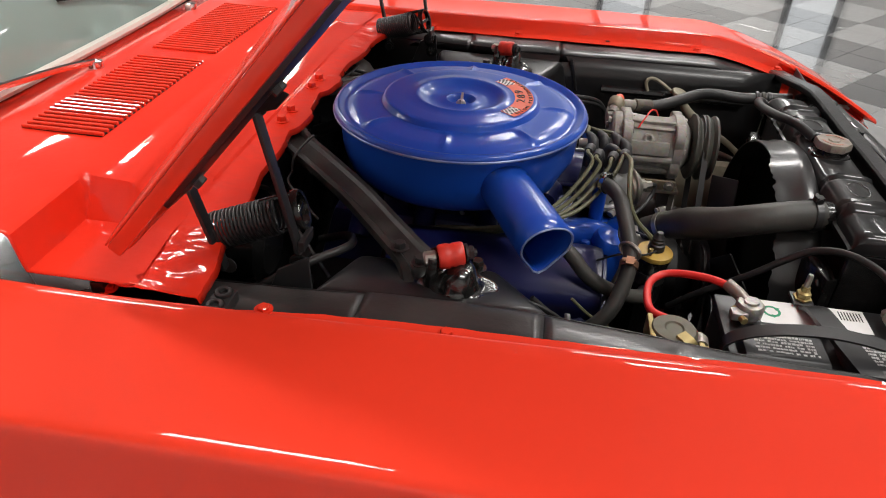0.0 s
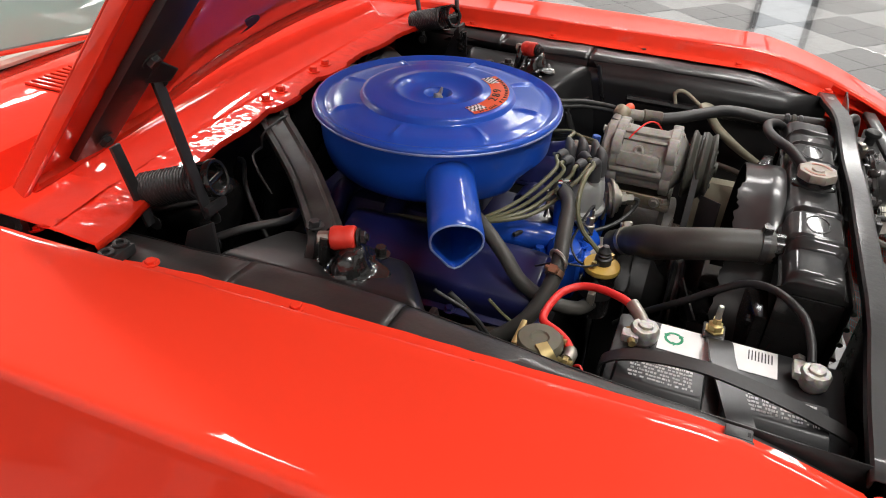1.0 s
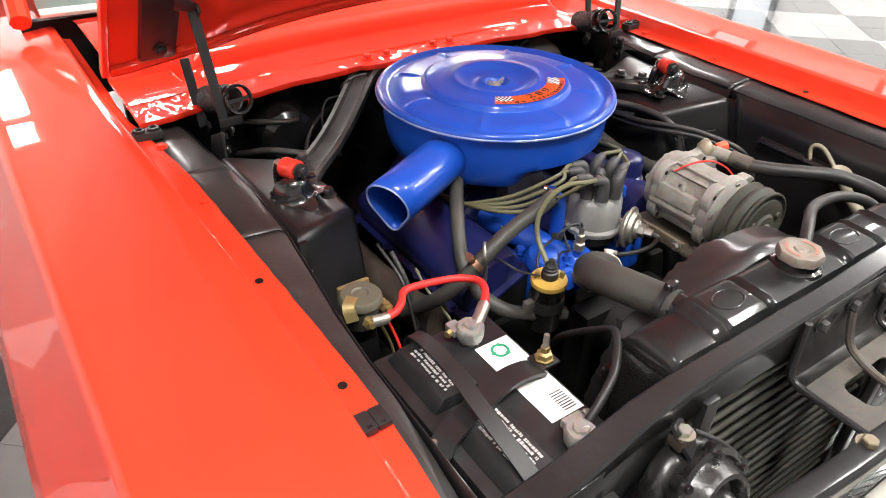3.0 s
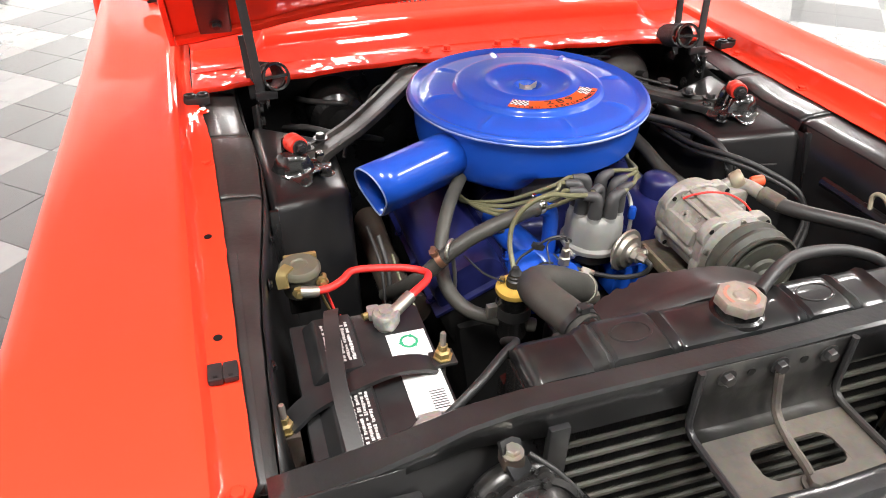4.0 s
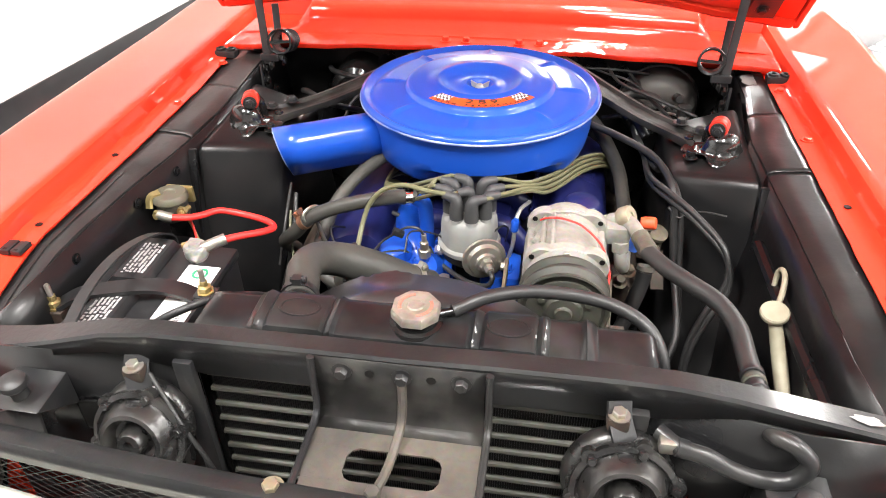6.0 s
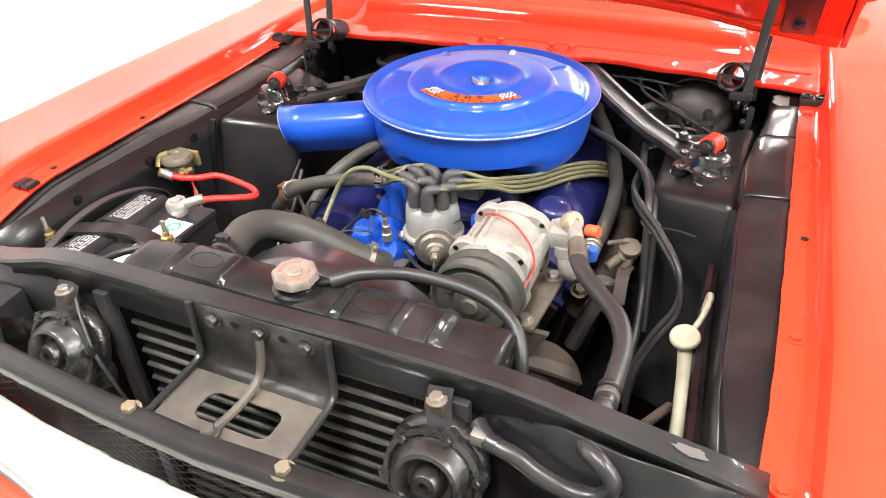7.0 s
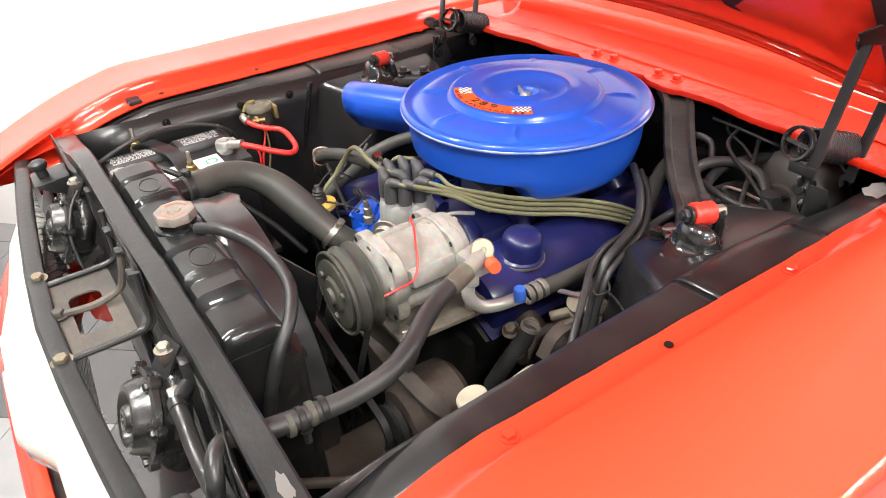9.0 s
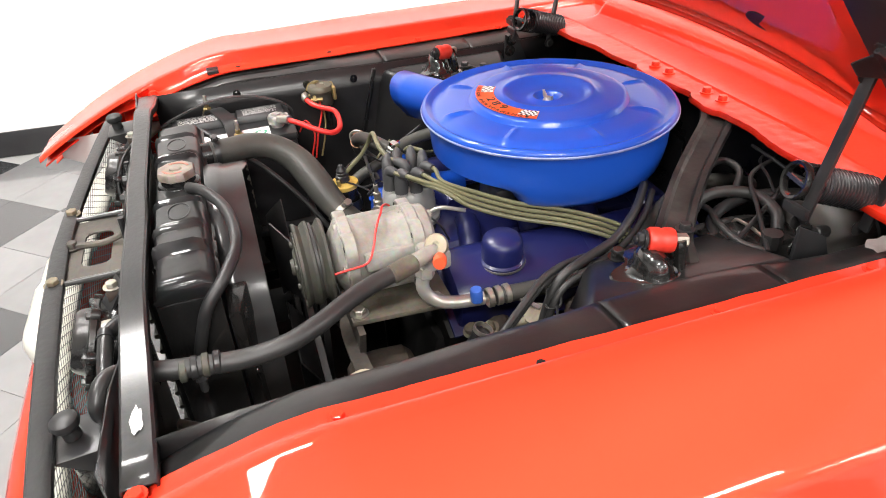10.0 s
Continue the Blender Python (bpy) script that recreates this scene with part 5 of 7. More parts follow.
def pump_and_belts():
    p = thing("water_pump", (0, -0.42, 0.60), "dark cast water pump with belt pulleys", "water pump")
    part("housing", lathe([(0, 0), (0.075, 0), (0.07, 0.03), (0.045, 0.05), (0.03, 0.075), (0, 0.075)], axis((0, -0.40, 0.655), (0, -1, 0)), 24), DARK, p)
    part("pulley", lathe([(0, 0.0), (0.070, 0), (0.078, 0.004), (0.066, 0.012), (0.078, 0.020), (0.070, 0.024), (0.03, 0.022), (0, 0.022)], axis((0, -0.468, 0.655), (0, -1, 0)), 32), SATIN, p)
    part("crank_pulley", lathe([(0, 0), (0.085, 0), (0.088, 0.004), (0.076, 0.012), (0.088, 0.02), (0.05, 0.024), (0, 0.024)], axis((0, -0.468, 0.47), (0, -1, 0)), 32), DARK, p)
    fan = part("fan", box(-0.03, 0.03, -0.505, -0.495, 0.625, 0.685), SATIN, p, bevel=0.004)
    for k in range(5):
        mm_ = Matrix.Translation((0, -0.503, 0.655)) @ Matrix.Rotation(radians(72 * k + 20), 4, "Y") @ Matrix.Rotation(radians(28), 4, "Z")
        part("blade", box(-0.035, 0.035, -0.0015, 0.0015, 0.03, 0.20, mm_), SATIN, fan, "steel fan blade", bevel=0.0008)


pump_and_belts()


def belt_loop(name, wheels, y, w=0.011, th=0.008):
    """A drive belt round (x, z, r) wheels lying in the plane y."""
    pts = []
    for x, z, r in wheels:
        for k in range(48):
            a = 2 * math.pi * k / 48
            pts.append((x + r * math.cos(a), z + r * math.sin(a)))
    pts = sorted(set(pts))

    def half(seq):
        out = []
        for q in seq:
            while len(out) > 1 and (out[-1][0] - out[-2][0]) * (q[1] - out[-2][1]) - (out[-1][1] - out[-2][1]) * (q[0] - out[-2][0]) <= 0:
                out.pop()
            out.append(q)
        return out[:-1]

    hull = half(pts) + half(pts[::-1])
    cx, cz = sum(p[0] for p in hull) / len(hull), sum(p[1] for p in hull) / len(hull)
    rows = []
    for x, z in hull + hull[:1]:
        d = Vector((x - cx, 0, z - cz)).normalized() * th
        rows.append([(x, y - w / 2, z), (x, y + w / 2, z), (x + d.x, y + w / 2, z + d.z), (x + d.x, y - w / 2, z + d.z)])
    h = thing(name, (0, y, 0.46), "black rubber drive belt round the pulleys", "belt", "drive belts")
    bm = loft([r + r[:1] for r in rows])
    part("band", bm, RUBBER, h)


belt_loop("drive_belt", [(0.182, 0.850, 0.0565), (0.0, 0.47, 0.074)], -0.470)
belt_loop("drive_belt", [(0.0, 0.655, 0.064), (0.0, 0.47, 0.074), (0.235, 0.62, 0.036)], -0.484)


# ---------- distributor, coil, plug leads ----------
def boot_way(x, y):
    """Boots turn to the bank that their lead serves."""
    if x == 0 and y == 0:
        return Vector((-0.8, -0.6, 0))
    return Vector((0.94, 0.34, 0)) if x > 0 else Vector((-0.96, 0.25, 0))


def distributor():
    h = thing("distributor", (0.025, -0.272, 0.70), "grey distributor with cap, vacuum can and plug leads", "distributor")
    c = Vector((0.021, -0.273, 0))
    M = Matrix.Translation(c)
    part("shaft_housing", lathe([(0, 0.70), (0.022, 0.70), (0.022, 0.758), (0.034, 0.768), (0.046, 0.778), (0.047, 0.7965), (0, 0.7965)], M, 24), DARK, h, "near-black cast base")
    towers = [(0.0335 * math.cos(radians(45 * k + 12)), 0.0335 * math.sin(radians(45 * k + 12))) for k in range(8)] + [(0.0, 0.0)]
    rows = []
    for k in range(97):
        a = 2 * math.pi * k / 96
        # the wall swells outward under each tower
        lobe = 0.5 + 0.5 * math.cos(8 * (a - radians(12)))
        prof = [(0.047, 0.797), (0.0535, 0.7972), (0.0545, 0.799), (0.0545, 0.8055), (0.0525, 0.8075), (0.0475 + 0.0015 * lobe, 0.8090), (0.0460 + 0.0025 * lobe, 0.835), (0.0440 + 0.0030 * lobe, 0.852), (0.0400 + 0.0040 * lobe, 0.860), (0.0340, 0.8635), (0.012, 0.8645)]
        rows.append([M @ Vector((r * math.cos(a), r * math.sin(a), z)) for r, z in prof])
    part("cap", loft(rows), CAP_GREY, h, "grey fluted plastic cap")
    for k, (x, y) in enumerate(towers):
        part("tower", lathe([(0, 0.850), (0.0118, 0.850), (0.0112, 0.874), (0.0100, 0.878), (0, 0.878)], M @ Matrix.Translation((x, y, 0)), 14), CAP_GREY, h)
        d = boot_way(x, y)
        base = c + Vector((x, y, 0))
        up = 0.0025 * wobble(k * 1.7, 2.0)
        part("boot", tube([base + Vector((0, 0, 0.866)), base + Vector((0, 0, 0.880)), base + Vector((0, 0, 0.893 + up)), base + Vector((0, 0, 0.9015 + up)) + d * 0.003, base + Vector((0, 0, 0.9045 + up)) + d * 0.011, base + Vector((0, 0, 0.905 + up)) + d * 0.024], lambda k: 0.0118 - 0.0050 * k * k, 12, per=4), BOOT, h, "dark grey rubber plug-lead boot")
    for a in (-70, 110):
        q = c + Vector((0.0545 * math.cos(radians(a)), 0.0545 * math.sin(radians(a)), 0))
        part("clip", tube([q + Vector((0, 0, 0.770)), q * 1.0 + Vector((0.0, -0.003, 0.795)), q + Vector((0, 0, 0.827))], 0.0032, 6), ZINC, h, "spring steel cap clip")
    v = Vector((0.35, -0.90, 0.05)).normalized()
    at = Vector((0.050, -0.324, 0.810))
    can = part("vacuum_can", lathe([(0, 0), (0.028, 0), (0.030, 0.005), (0.0365, 0.006), (0.0375, 0.008), (0.0365, 0.011), (0.030, 0.012), (0.027, 0.019), (0.018, 0.021), (0.016, 0.026), (0, 0.026)], axis(at, v), 28), ZINC, h, "round zinc vacuum advance can")
    part("nut", lathe([(0, 0.024), (0.012, 0.024), (0.012, 0.036), (0.008, 0.036), (0.007, 0.050), (0, 0.050)], axis(at, v), 6), ZINC, can)
    part("vacuum_line", tube([at + v * 0.048, at + v * 0.060 + Vector((0, 0, -0.006)), (0.062, -0.372, 0.786), (0.030, -0.350, 0.772), (-0.010, -0.315, 0.768), (-0.037, -0.292, 0.774), (-0.066, -0.250, 0.788), (-0.095, -0.222, 0.798), (-0.130, -0.20, 0.80)], 0.0042, 8), RUBBER, h, "black vacuum hose")
    return h, c, towers


dist, DC, TOWERS = distributor()


def tower_tip(k):
    x, y = TOWERS[k]
    d = boot_way(x, y)
    return DC + Vector((x, y, 0)) + d * 0.020 + Vector((0, 0, 0.9050 + 0.0025 * wobble(k * 1.7, 2.0))), d


leads = []
# four to the driver's bank, side by side over the valve cover
for j, k in enumerate((1, 0, 7, 6)):
    t0, d0 = tower_tip(k)
    lay = Vector((-0.40, 0.33, 0.86)) * (0.0082 * (1.5 - j))
    mid = [(0.112, -0.236, 0.896), (0.138, -0.195, 0.876), (0.166, -0.128, 0.853), (0.205, -0.045, 0.838), (0.243, 0.020, 0.818), (0.272, 0.062, 0.790), (0.285, 0.080, 0.755)]
    leads.append([t0, t0 + d0 * 0.012 + Vector((0, 0, 0.001))] + [Vector(p) + lay * (0.6 if q == 0 else 1) for q, p in enumerate(mid)])
# four to the passenger's bank, swept back under the air cleaner
for j, k in enumerate((2, 3, 4, 5)):
    t0, d0 = tower_tip(k)
    leads.append([t0, t0 + d0 * 0.012 + Vector((0, 0, 0.001)), (-0.048 - 0.004 * j, -0.240 - 0.013 * j, 0.898 - 0.004 * j), (-0.105, -0.200 - 0.012 * j, 0.858 - 0.004 * j), (-0.145, -0.155 - 0.010 * j, 0.834), (-0.160, -0.11 + 0.01 * j, 0.812), (-0.150, -0.08 + 0.03 * j, 0.795), (-0.140, -0.06 + 0.04 * j, 0.775)])
for path in leads:
    ld = thing("spark_plug_lead", path[0], "olive green silicone spark plug lead", "ignition lead", "spark plug leads")
    part("wire", tube(path, 0.0037, 8), OLIVE, ld)
    part("plug_boot", rod(path[-1], Vector(path[-1]) + Vector((0, 0, -0.03)), 0.008, 10), BOOT, ld)
lead = thing("coil_lead", (-0.155, -0.357, 0.835), "olive green ignition lead from coil to distributor", "ignition lead")
part("wire", tube([(0.002, -0.287, 0.905), (-0.010, -0.296, 0.907), (-0.045, -0.303, 0.915), (-0.083, -0.302, 0.922), (-0.118, -0.300, 0.909), (-0.142, -0.304, 0.882), (-0.152, -0.318, 0.855), (-0.155, -0.342, 0.832), (-0.156, -0.356, 0.818)], 0.0042, 8), OLIVE, lead)
sep = thing("lead_separator", (0.19, -0.06, 0.82), "thin black strap bundling the plug leads", "strap")
part("strap", box(-0.003, 0.003, -0.026, 0.026, -0.010, 0.008, Matrix.Translation((0.196, -0.047, 0.829)) @ Matrix.Rotation(radians(-38), 4, "Z")), RUBBER, sep, bevel=0.001)


def coil():
    h = thing("ignition_coil", (-0.155, -0.357, 0.72), "black ignition coil with a yellow top", "ignition coil")
    M = axis((-0.155, -0.357, 0.705), (-0.02, -0.03, 1))
    part("can", lathe([(0, 0), (0.026, 0), (0.027, 0.006), (0.027, 0.078), (0.0285, 0.082), (0.0285, 0.088), (0, 0.088)], M, 24), GLOSS, h, "gloss black can")
    part("top", lathe([(0.0, 0.0885), (0.0295, 0.0885), (0.0305, 0.092), (0.0295, 0.097), (0.022, 0.099), (0.012, 0.100), (0.011, 0.104), (0, 0.104)], M, 24), COIL_TOP, h, "yellow moulded coil top")
    part("boot", lathe([(0.0, 0.1), (0.014, 0.101), (0.0135, 0.112), (0.0105, 0.114), (0.0115, 0.118), (0.0095, 0.120), (0.0105, 0.124), (0.007, 0.128), (0.005, 0.134), (0, 0.134)], M, 16), RUBBER, h, "ribbed black rubber boot")
    for s in (-1, 1):
        part("terminal", rod(M @ Vector((s * 0.020, 0, 0.097)), M @ Vector((s * 0.020, 0, 0.110)), 0.004, 8), BRASS, h)
    return h


coil()
dip_h = thing("dipstick", (-0.235, -0.285, 0.72), "bare steel oil dipstick with a ring handle", "dipstick")
part("rod", tube([(-0.225, -0.270, 0.70), (-0.232, -0.290, 0.78), (-0.240, -0.300, 0.835)], 0.0035, 8), ZINC, dip_h)
ringm = axis((-0.246, -0.303, 0.852), (0.8, -0.6, 0.1))
part("ring", tube([ringm @ Vector((0.018 * math.cos(a), 0.013 * math.sin(a), 0)) for a in [2 * math.pi * k / 16 for k in range(17)]], 0.003, 6, per=1), ZINC, dip_h)


# ---------- air-conditioning compressor ----------
def compressor():
    h = thing("compressor", (0.182, -0.37, 0.79), "cast aluminium air-conditioning compressor with black pulley", "compressor")
    c = Vector((0.182, -0.37, 0.850))
    A = axis(c, (0, -1, 0))      # local z runs towards the front
    prof = [(0, -0.084), (0.050, -0.084), (0.056, -0.079), (0.058, -0.062), (0.062, -0.060), (0.062, -0.050), (0.057, -0.048), (0.054, -0.02), (0.054, 0.03), (0.058, 0.036), (0.060, 0.040), (0.060, 0.058), (0.050, 0.064), (0.035, 0.075), (0, 0.075)]
    part("body", lathe(prof, A, 36), ALU, h, "cast aluminium barrel body")
    bm = bmesh.new()
    for k in range(10):
        a = 2 * math.pi * k / 10 + 0.2
        p = Vector((0.056 * math.cos(a), 0.056 * math.sin(a), 0))
        if (A @ p).z > c.z + 0.01:
            continue
        lathe([(0, -0.06), (0.0085, -0.06), (0.0085, 0.038), (0, 0.038)], A @ Matrix.Translation(p), 10, bm)
    part("body_ribs", bm, ALU, h)
    def lobed(z0, z1, r0, amp, corners):
        rows = []
        for k in range(73):
            a = 2 * math.pi * k / 72
            near_ = min(abs((math.degrees(a) - c_ + 180) % 360 - 180) for c_ in corners)
            r = r0 + amp * max(0, 1 - (near_ / 24) ** 2) ** 0.7
            rows.append([A @ Vector((q * math.cos(a), q * math.sin(a), z)) for q, z in ((0.03, z0), (r - 0.002, z0), (r, z0 + 0.002), (r, z1 - 0.002), (r - 0.002, z1), (0.03, z1))])
        return loft(rows)

    for z0, z1, amp in ((-0.064, -0.045, 0.011), (0.038, 0.057, 0.012)):
        corners = (40, 140, 220, 320)
        fl = part("flange", lobed(z0, z1, 0.061, amp, corners), ALU, h, "cast end flange with bolt ears")
        for a in corners:
            q = A @ (Matrix.Rotation(radians(a), 4, "Z") @ Vector((0.0660, 0, z1 + 0.0004)))
            # hole shade painted as a dark disc on the ear
            part("bolt_hole", lathe([(0, 0), (0.0042, 0), (0.0042, 0.0006), (0, 0.0006)], axis(q, (0, -1, 0)), 12), DARK, fl)
        for a in (90, 10, 170):
            q = A @ (Matrix.Rotation(radians(a), 4, "Z") @ Vector((0.052, 0, z1 + 0.0002)))
            hexbolt(fl, q, (0, -1, 0), 0.0065, 0.006, ZINC, False)
    # raised pads and casting webs on the barrel
    for a, w, z0, z1 in ((168, 0.014, -0.050, 0.030), (15, 0.014, -0.050, 0.030)):
        part("casting_pad", box(0.045, 0.0635, -w, w, z0, z1, A @ Matrix.Rotation(radians(a), 4, "Z")), ALU, h, bevel=0.005)
    for k in range(5):
        a = 2 * math.pi * k / 5 + 0.35
        part("rear_bolt", lathe([(0, -0.090), (0.008, -0.090), (0.008, -0.082), (0, -0.082)], A @ Matrix.Translation((0.040 * math.cos(a), 0.040 * math.sin(a), 0)), 6), ALU, h)
    # cast ring boss, raised marks and webs on the passenger-facing flank
    flank = A @ Matrix.Rotation(radians(150), 4, "Z")
    part("cast_boss", lathe([(0.004, 0.052), (0.004, 0.0585), (0.007, 0.0600), (0.0105, 0.0590), (0.0120, 0.052)], flank @ Matrix.Translation((0, 0, -0.012)) @ Matrix.Rotation(radians(90), 4, "Y"), 20), ALU, h, "cast ring boss")
    for k in range(6):
        part("raised_mark", box(0.0535, 0.0552, -0.016 + 0.0055 * k, -0.0125 + 0.0055 * k, 0.006, 0.013 + 0.003 * (k % 2), flank), ALU, h, smooth=False)
    for a in (112, 128, 186, 202):
        part("casting_web", box(0.048, 0.0605, -0.0030, 0.0030, -0.050, 0.040, A @ Matrix.Rotation(radians(a), 4, "Z")), ALU, h, bevel=0.002)
    part("mounting_bar", hexahedron([(0.088, -0.420, 0.792), (0.094, -0.420, 0.792), (0.094, -0.325, 0.792), (0.088, -0.325, 0.792), (0.088, -0.420, 0.812), (0.094, -0.420, 0.812), (0.094, -0.325, 0.812), (0.088, -0.325, 0.812)]), DULL_BOLT, h, "tarnished flat mounting bar", bevel=0.0015)
    for y in (-0.408, -0.337):
        hexbolt(h, (0.088, y, 0.802), (-1, 0, 0), 0.007, 0.007, ZINC)
    P = axis((0.182, -0.446, 0.850), (0, -1, 0)) @ Matrix.Diagonal((0.94, 0.94, 1, 1))
    pul = part("pulley", lathe([(0, 0.0), (0.050, 0.0), (0.066, 0.001), (0.070, 0.003), (0.070, 0.007), (0.061, 0.014), (0.061, 0.017), (0.070, 0.024), (0.070, 0.028), (0.063, 0.036), (0.069, 0.042), (0.069, 0.046), (0.066, 0.047), (0.062, 0.042), (0.050, 0.040), (0, 0.040)], P, 48), PULLEY, h, "worn black grooved clutch pulley")
    part("clutch_plate", lathe([(0, 0.0405), (0.052, 0.0405), (0.056, 0.044), (0.056, 0.048), (0.046, 0.050), (0.030, 0.048), (0.026, 0.052), (0.014, 0.053), (0.012, 0.058), (0, 0.058)], P, 40), PULLEY, pul, "dusty grey clutch plate")
    for k in range(3):
        a = 2 * math.pi * k / 3 + 0.5
        part("rivet", lathe([(0, 0.049), (0.006, 0.049), (0.005, 0.053), (0, 0.054)], P @ Matrix.Translation((0.040 * math.cos(a), 0.040 * math.sin(a), 0)), 10), PULLEY, pul)
    part("clutch_wire", tube([(0.140, -0.335, 0.897), (0.150, -0.342, 0.906), (0.168, -0.352, 0.914), (0.185, -0.358, 0.9145), (0.201, -0.366, 0.913), (0.219, -0.376, 0.904), (0.233, -0.383, 0.891), (0.242, -0.392, 0.875), (0.245, -0.402, 0.868), (0.246, -0.425, 0.866), (0.243, -0.448, 0.862)], 0.0017, 6), RED_CABLE, h, "thin red clutch wire")
    # manifold block and fittings on the rear outer side
    part("port_block", box(0.236, 0.282, -0.325, -0.280, 0.852, 0.884), ALU, h, bevel=0.008)
    part("port_elbow", tube([(0.250, -0.292, 0.878), (0.266, -0.298, 0.886), (0.282, -0.315, 0.887), (0.291, -0.340, 0.885)], 0.0115, 12), ALU, h)
    part("port_cap", lathe([(0, -0.014), (0.013, -0.014), (0.0165, -0.010), (0.0175, 0.004), (0.0155, 0.008), (0.005, 0.009), (0.0045, 0.006), (0, 0.006)], axis((0.274, -0.300, 0.893), (0.75, -0.35, 0.55)), 24), mat("tan_tarnished_cap", (0.34, 0.30, 0.22), 0.45, metal=0.3, grain=0.2, scale=120, bump=0.2, dirt=(0.22, 0.18, 0.12), dirt_amount=0.6, dirt_scale=50), h, "tan tarnished round port cap")
    cap_ = axis((0.303, -0.305, 0.887), (0.85, -0.3, 0.2))
    part("service_cap", lathe([(0, -0.006), (0.009, -0.006), (0.010, -0.002), (0.010, 0.013), (0.0085, 0.016), (0, 0.016)], cap_, 18), ORANGE, h, "orange-red service port cap")
    part("service_cap", lathe([(0, 0), (0.0095, 0), (0.0095, 0.020), (0.008, 0.022), (0, 0.022)], axis((0.299, -0.250, 0.797), (0.1, -0.1, 1)), 16), mat("blue_plastic_cap", (0.03, 0.10, 0.42), 0.4), h, "blue service port cap")
    part("lower_bracket", hexahedron([(0.115, -0.435, 0.770), (0.258, -0.435, 0.770), (0.268, -0.275, 0.770), (0.115, -0.275, 0.770), (0.115, -0.435, 0.779), (0.258, -0.435, 0.779), (0.268, -0.275, 0.779), (0.115, -0.275, 0.779)]), CAST_DIRTY, h, "oily cast alloy mounting plate", bevel=0.003)
    part("bracket_leg", hexahedron([(0.12, -0.43, 0.60), (0.20, -0.43, 0.60), (0.20, -0.42, 0.60), (0.12, -0.42, 0.60), (0.12, -0.43, 0.769), (0.28, -0.43, 0.769), (0.28, -0.42, 0.769), (0.12, -0.42, 0.769)]), DUSTY, h)
    for x, y in ((0.240, -0.42), (0.25, -0.30), (0.14, -0.42)):
        hexbolt(h, (x, y, 0.779), (0, 0, 1), 0.010, 0.010, ZINC)
    return h


compressor()


def hose(name, pts, r, material, label, category="hose", group="hoses", n=14):
    h = thing(name, pts[0], label, category, group)
    part("tube", tube(pts, r, n), material, h)
    return h


hA = hose("suction_hose", [(0.292, -0.345, 0.884), (0.300, -0.370, 0.881), (0.322, -0.412, 0.884), (0.352, -0.452, 0.888), (0.384, -0.492, 0.890), (0.402, -0.535, 0.886), (0.405, -0.585, 0.882), (0.404, -0.640, 0.887), (0.400, -0.690, 0.892)], 0.0125, RUBBER, "thick black rubber air-conditioning hose")
for k in range(4):
    y = -0.618 - 0.013 * k
    part("crimp", lathe([(0.0127, -0.0045), (0.0145, -0.003), (0.0145, 0.003), (0.0127, 0.0045)], axis((0.404, y, 0.8865), (0, -1, 0.1)), 20), PULLEY if k % 2 else SATIN, hA, "crimped metal ferrule")
hexbolt(hA, (0.404, -0.640, 0.868), (0, 0, -1), 0.005, 0.02, SATIN)
part("ferrule", rod((0.291, -0.338, 0.885), (0.305, -0.378, 0.881), 0.0142, 16, chamfer=0.003), CAST_DIRTY, hA, "aluminium hose end")

hB = hose("discharge_hose", [(0.290, -0.215, 0.788), (0.294, -0.150, 0.787), (0.292, -0.070, 0.788), (0.285, 0.000, 0.805), (0.262, 0.065, 0.830), (0.236, 0.115, 0.850), (0.205, 0.185, 0.850), (0.18, 0.27, 0.83), (0.17, 0.344, 0.80)], 0.0135, HOSE, "black rubber air-conditioning hose beside the valve cover")
part("steel_elbow", tube([(0.268, -0.320, 0.850), (0.272, -0.325, 0.822), (0.279, -0.310, 0.800), (0.284, -0.280, 0.791), (0.288, -0.235, 0.788)], 0.0102, 14), STEEL, hB, "dull silver steel elbow")
part("elbow_nut", lathe([(0, 0), (0.015, 0), (0.015, 0.016), (0.011, 0.02), (0, 0.02)], axis((0.268, -0.318, 0.858), (0.05, -0.1, -1)), 6), ALU, hB)
for k in range(3):
    part("crimp", lathe([(0.0140, -0.005), (0.0158, -0.0035), (0.0158, 0.0035), (0.0140, 0.005)], axis((0.2895, -0.226 + 0.014 * k, 0.788), (0, 1, 0)), 18), ZINC, hB, "crimped metal ferrule")

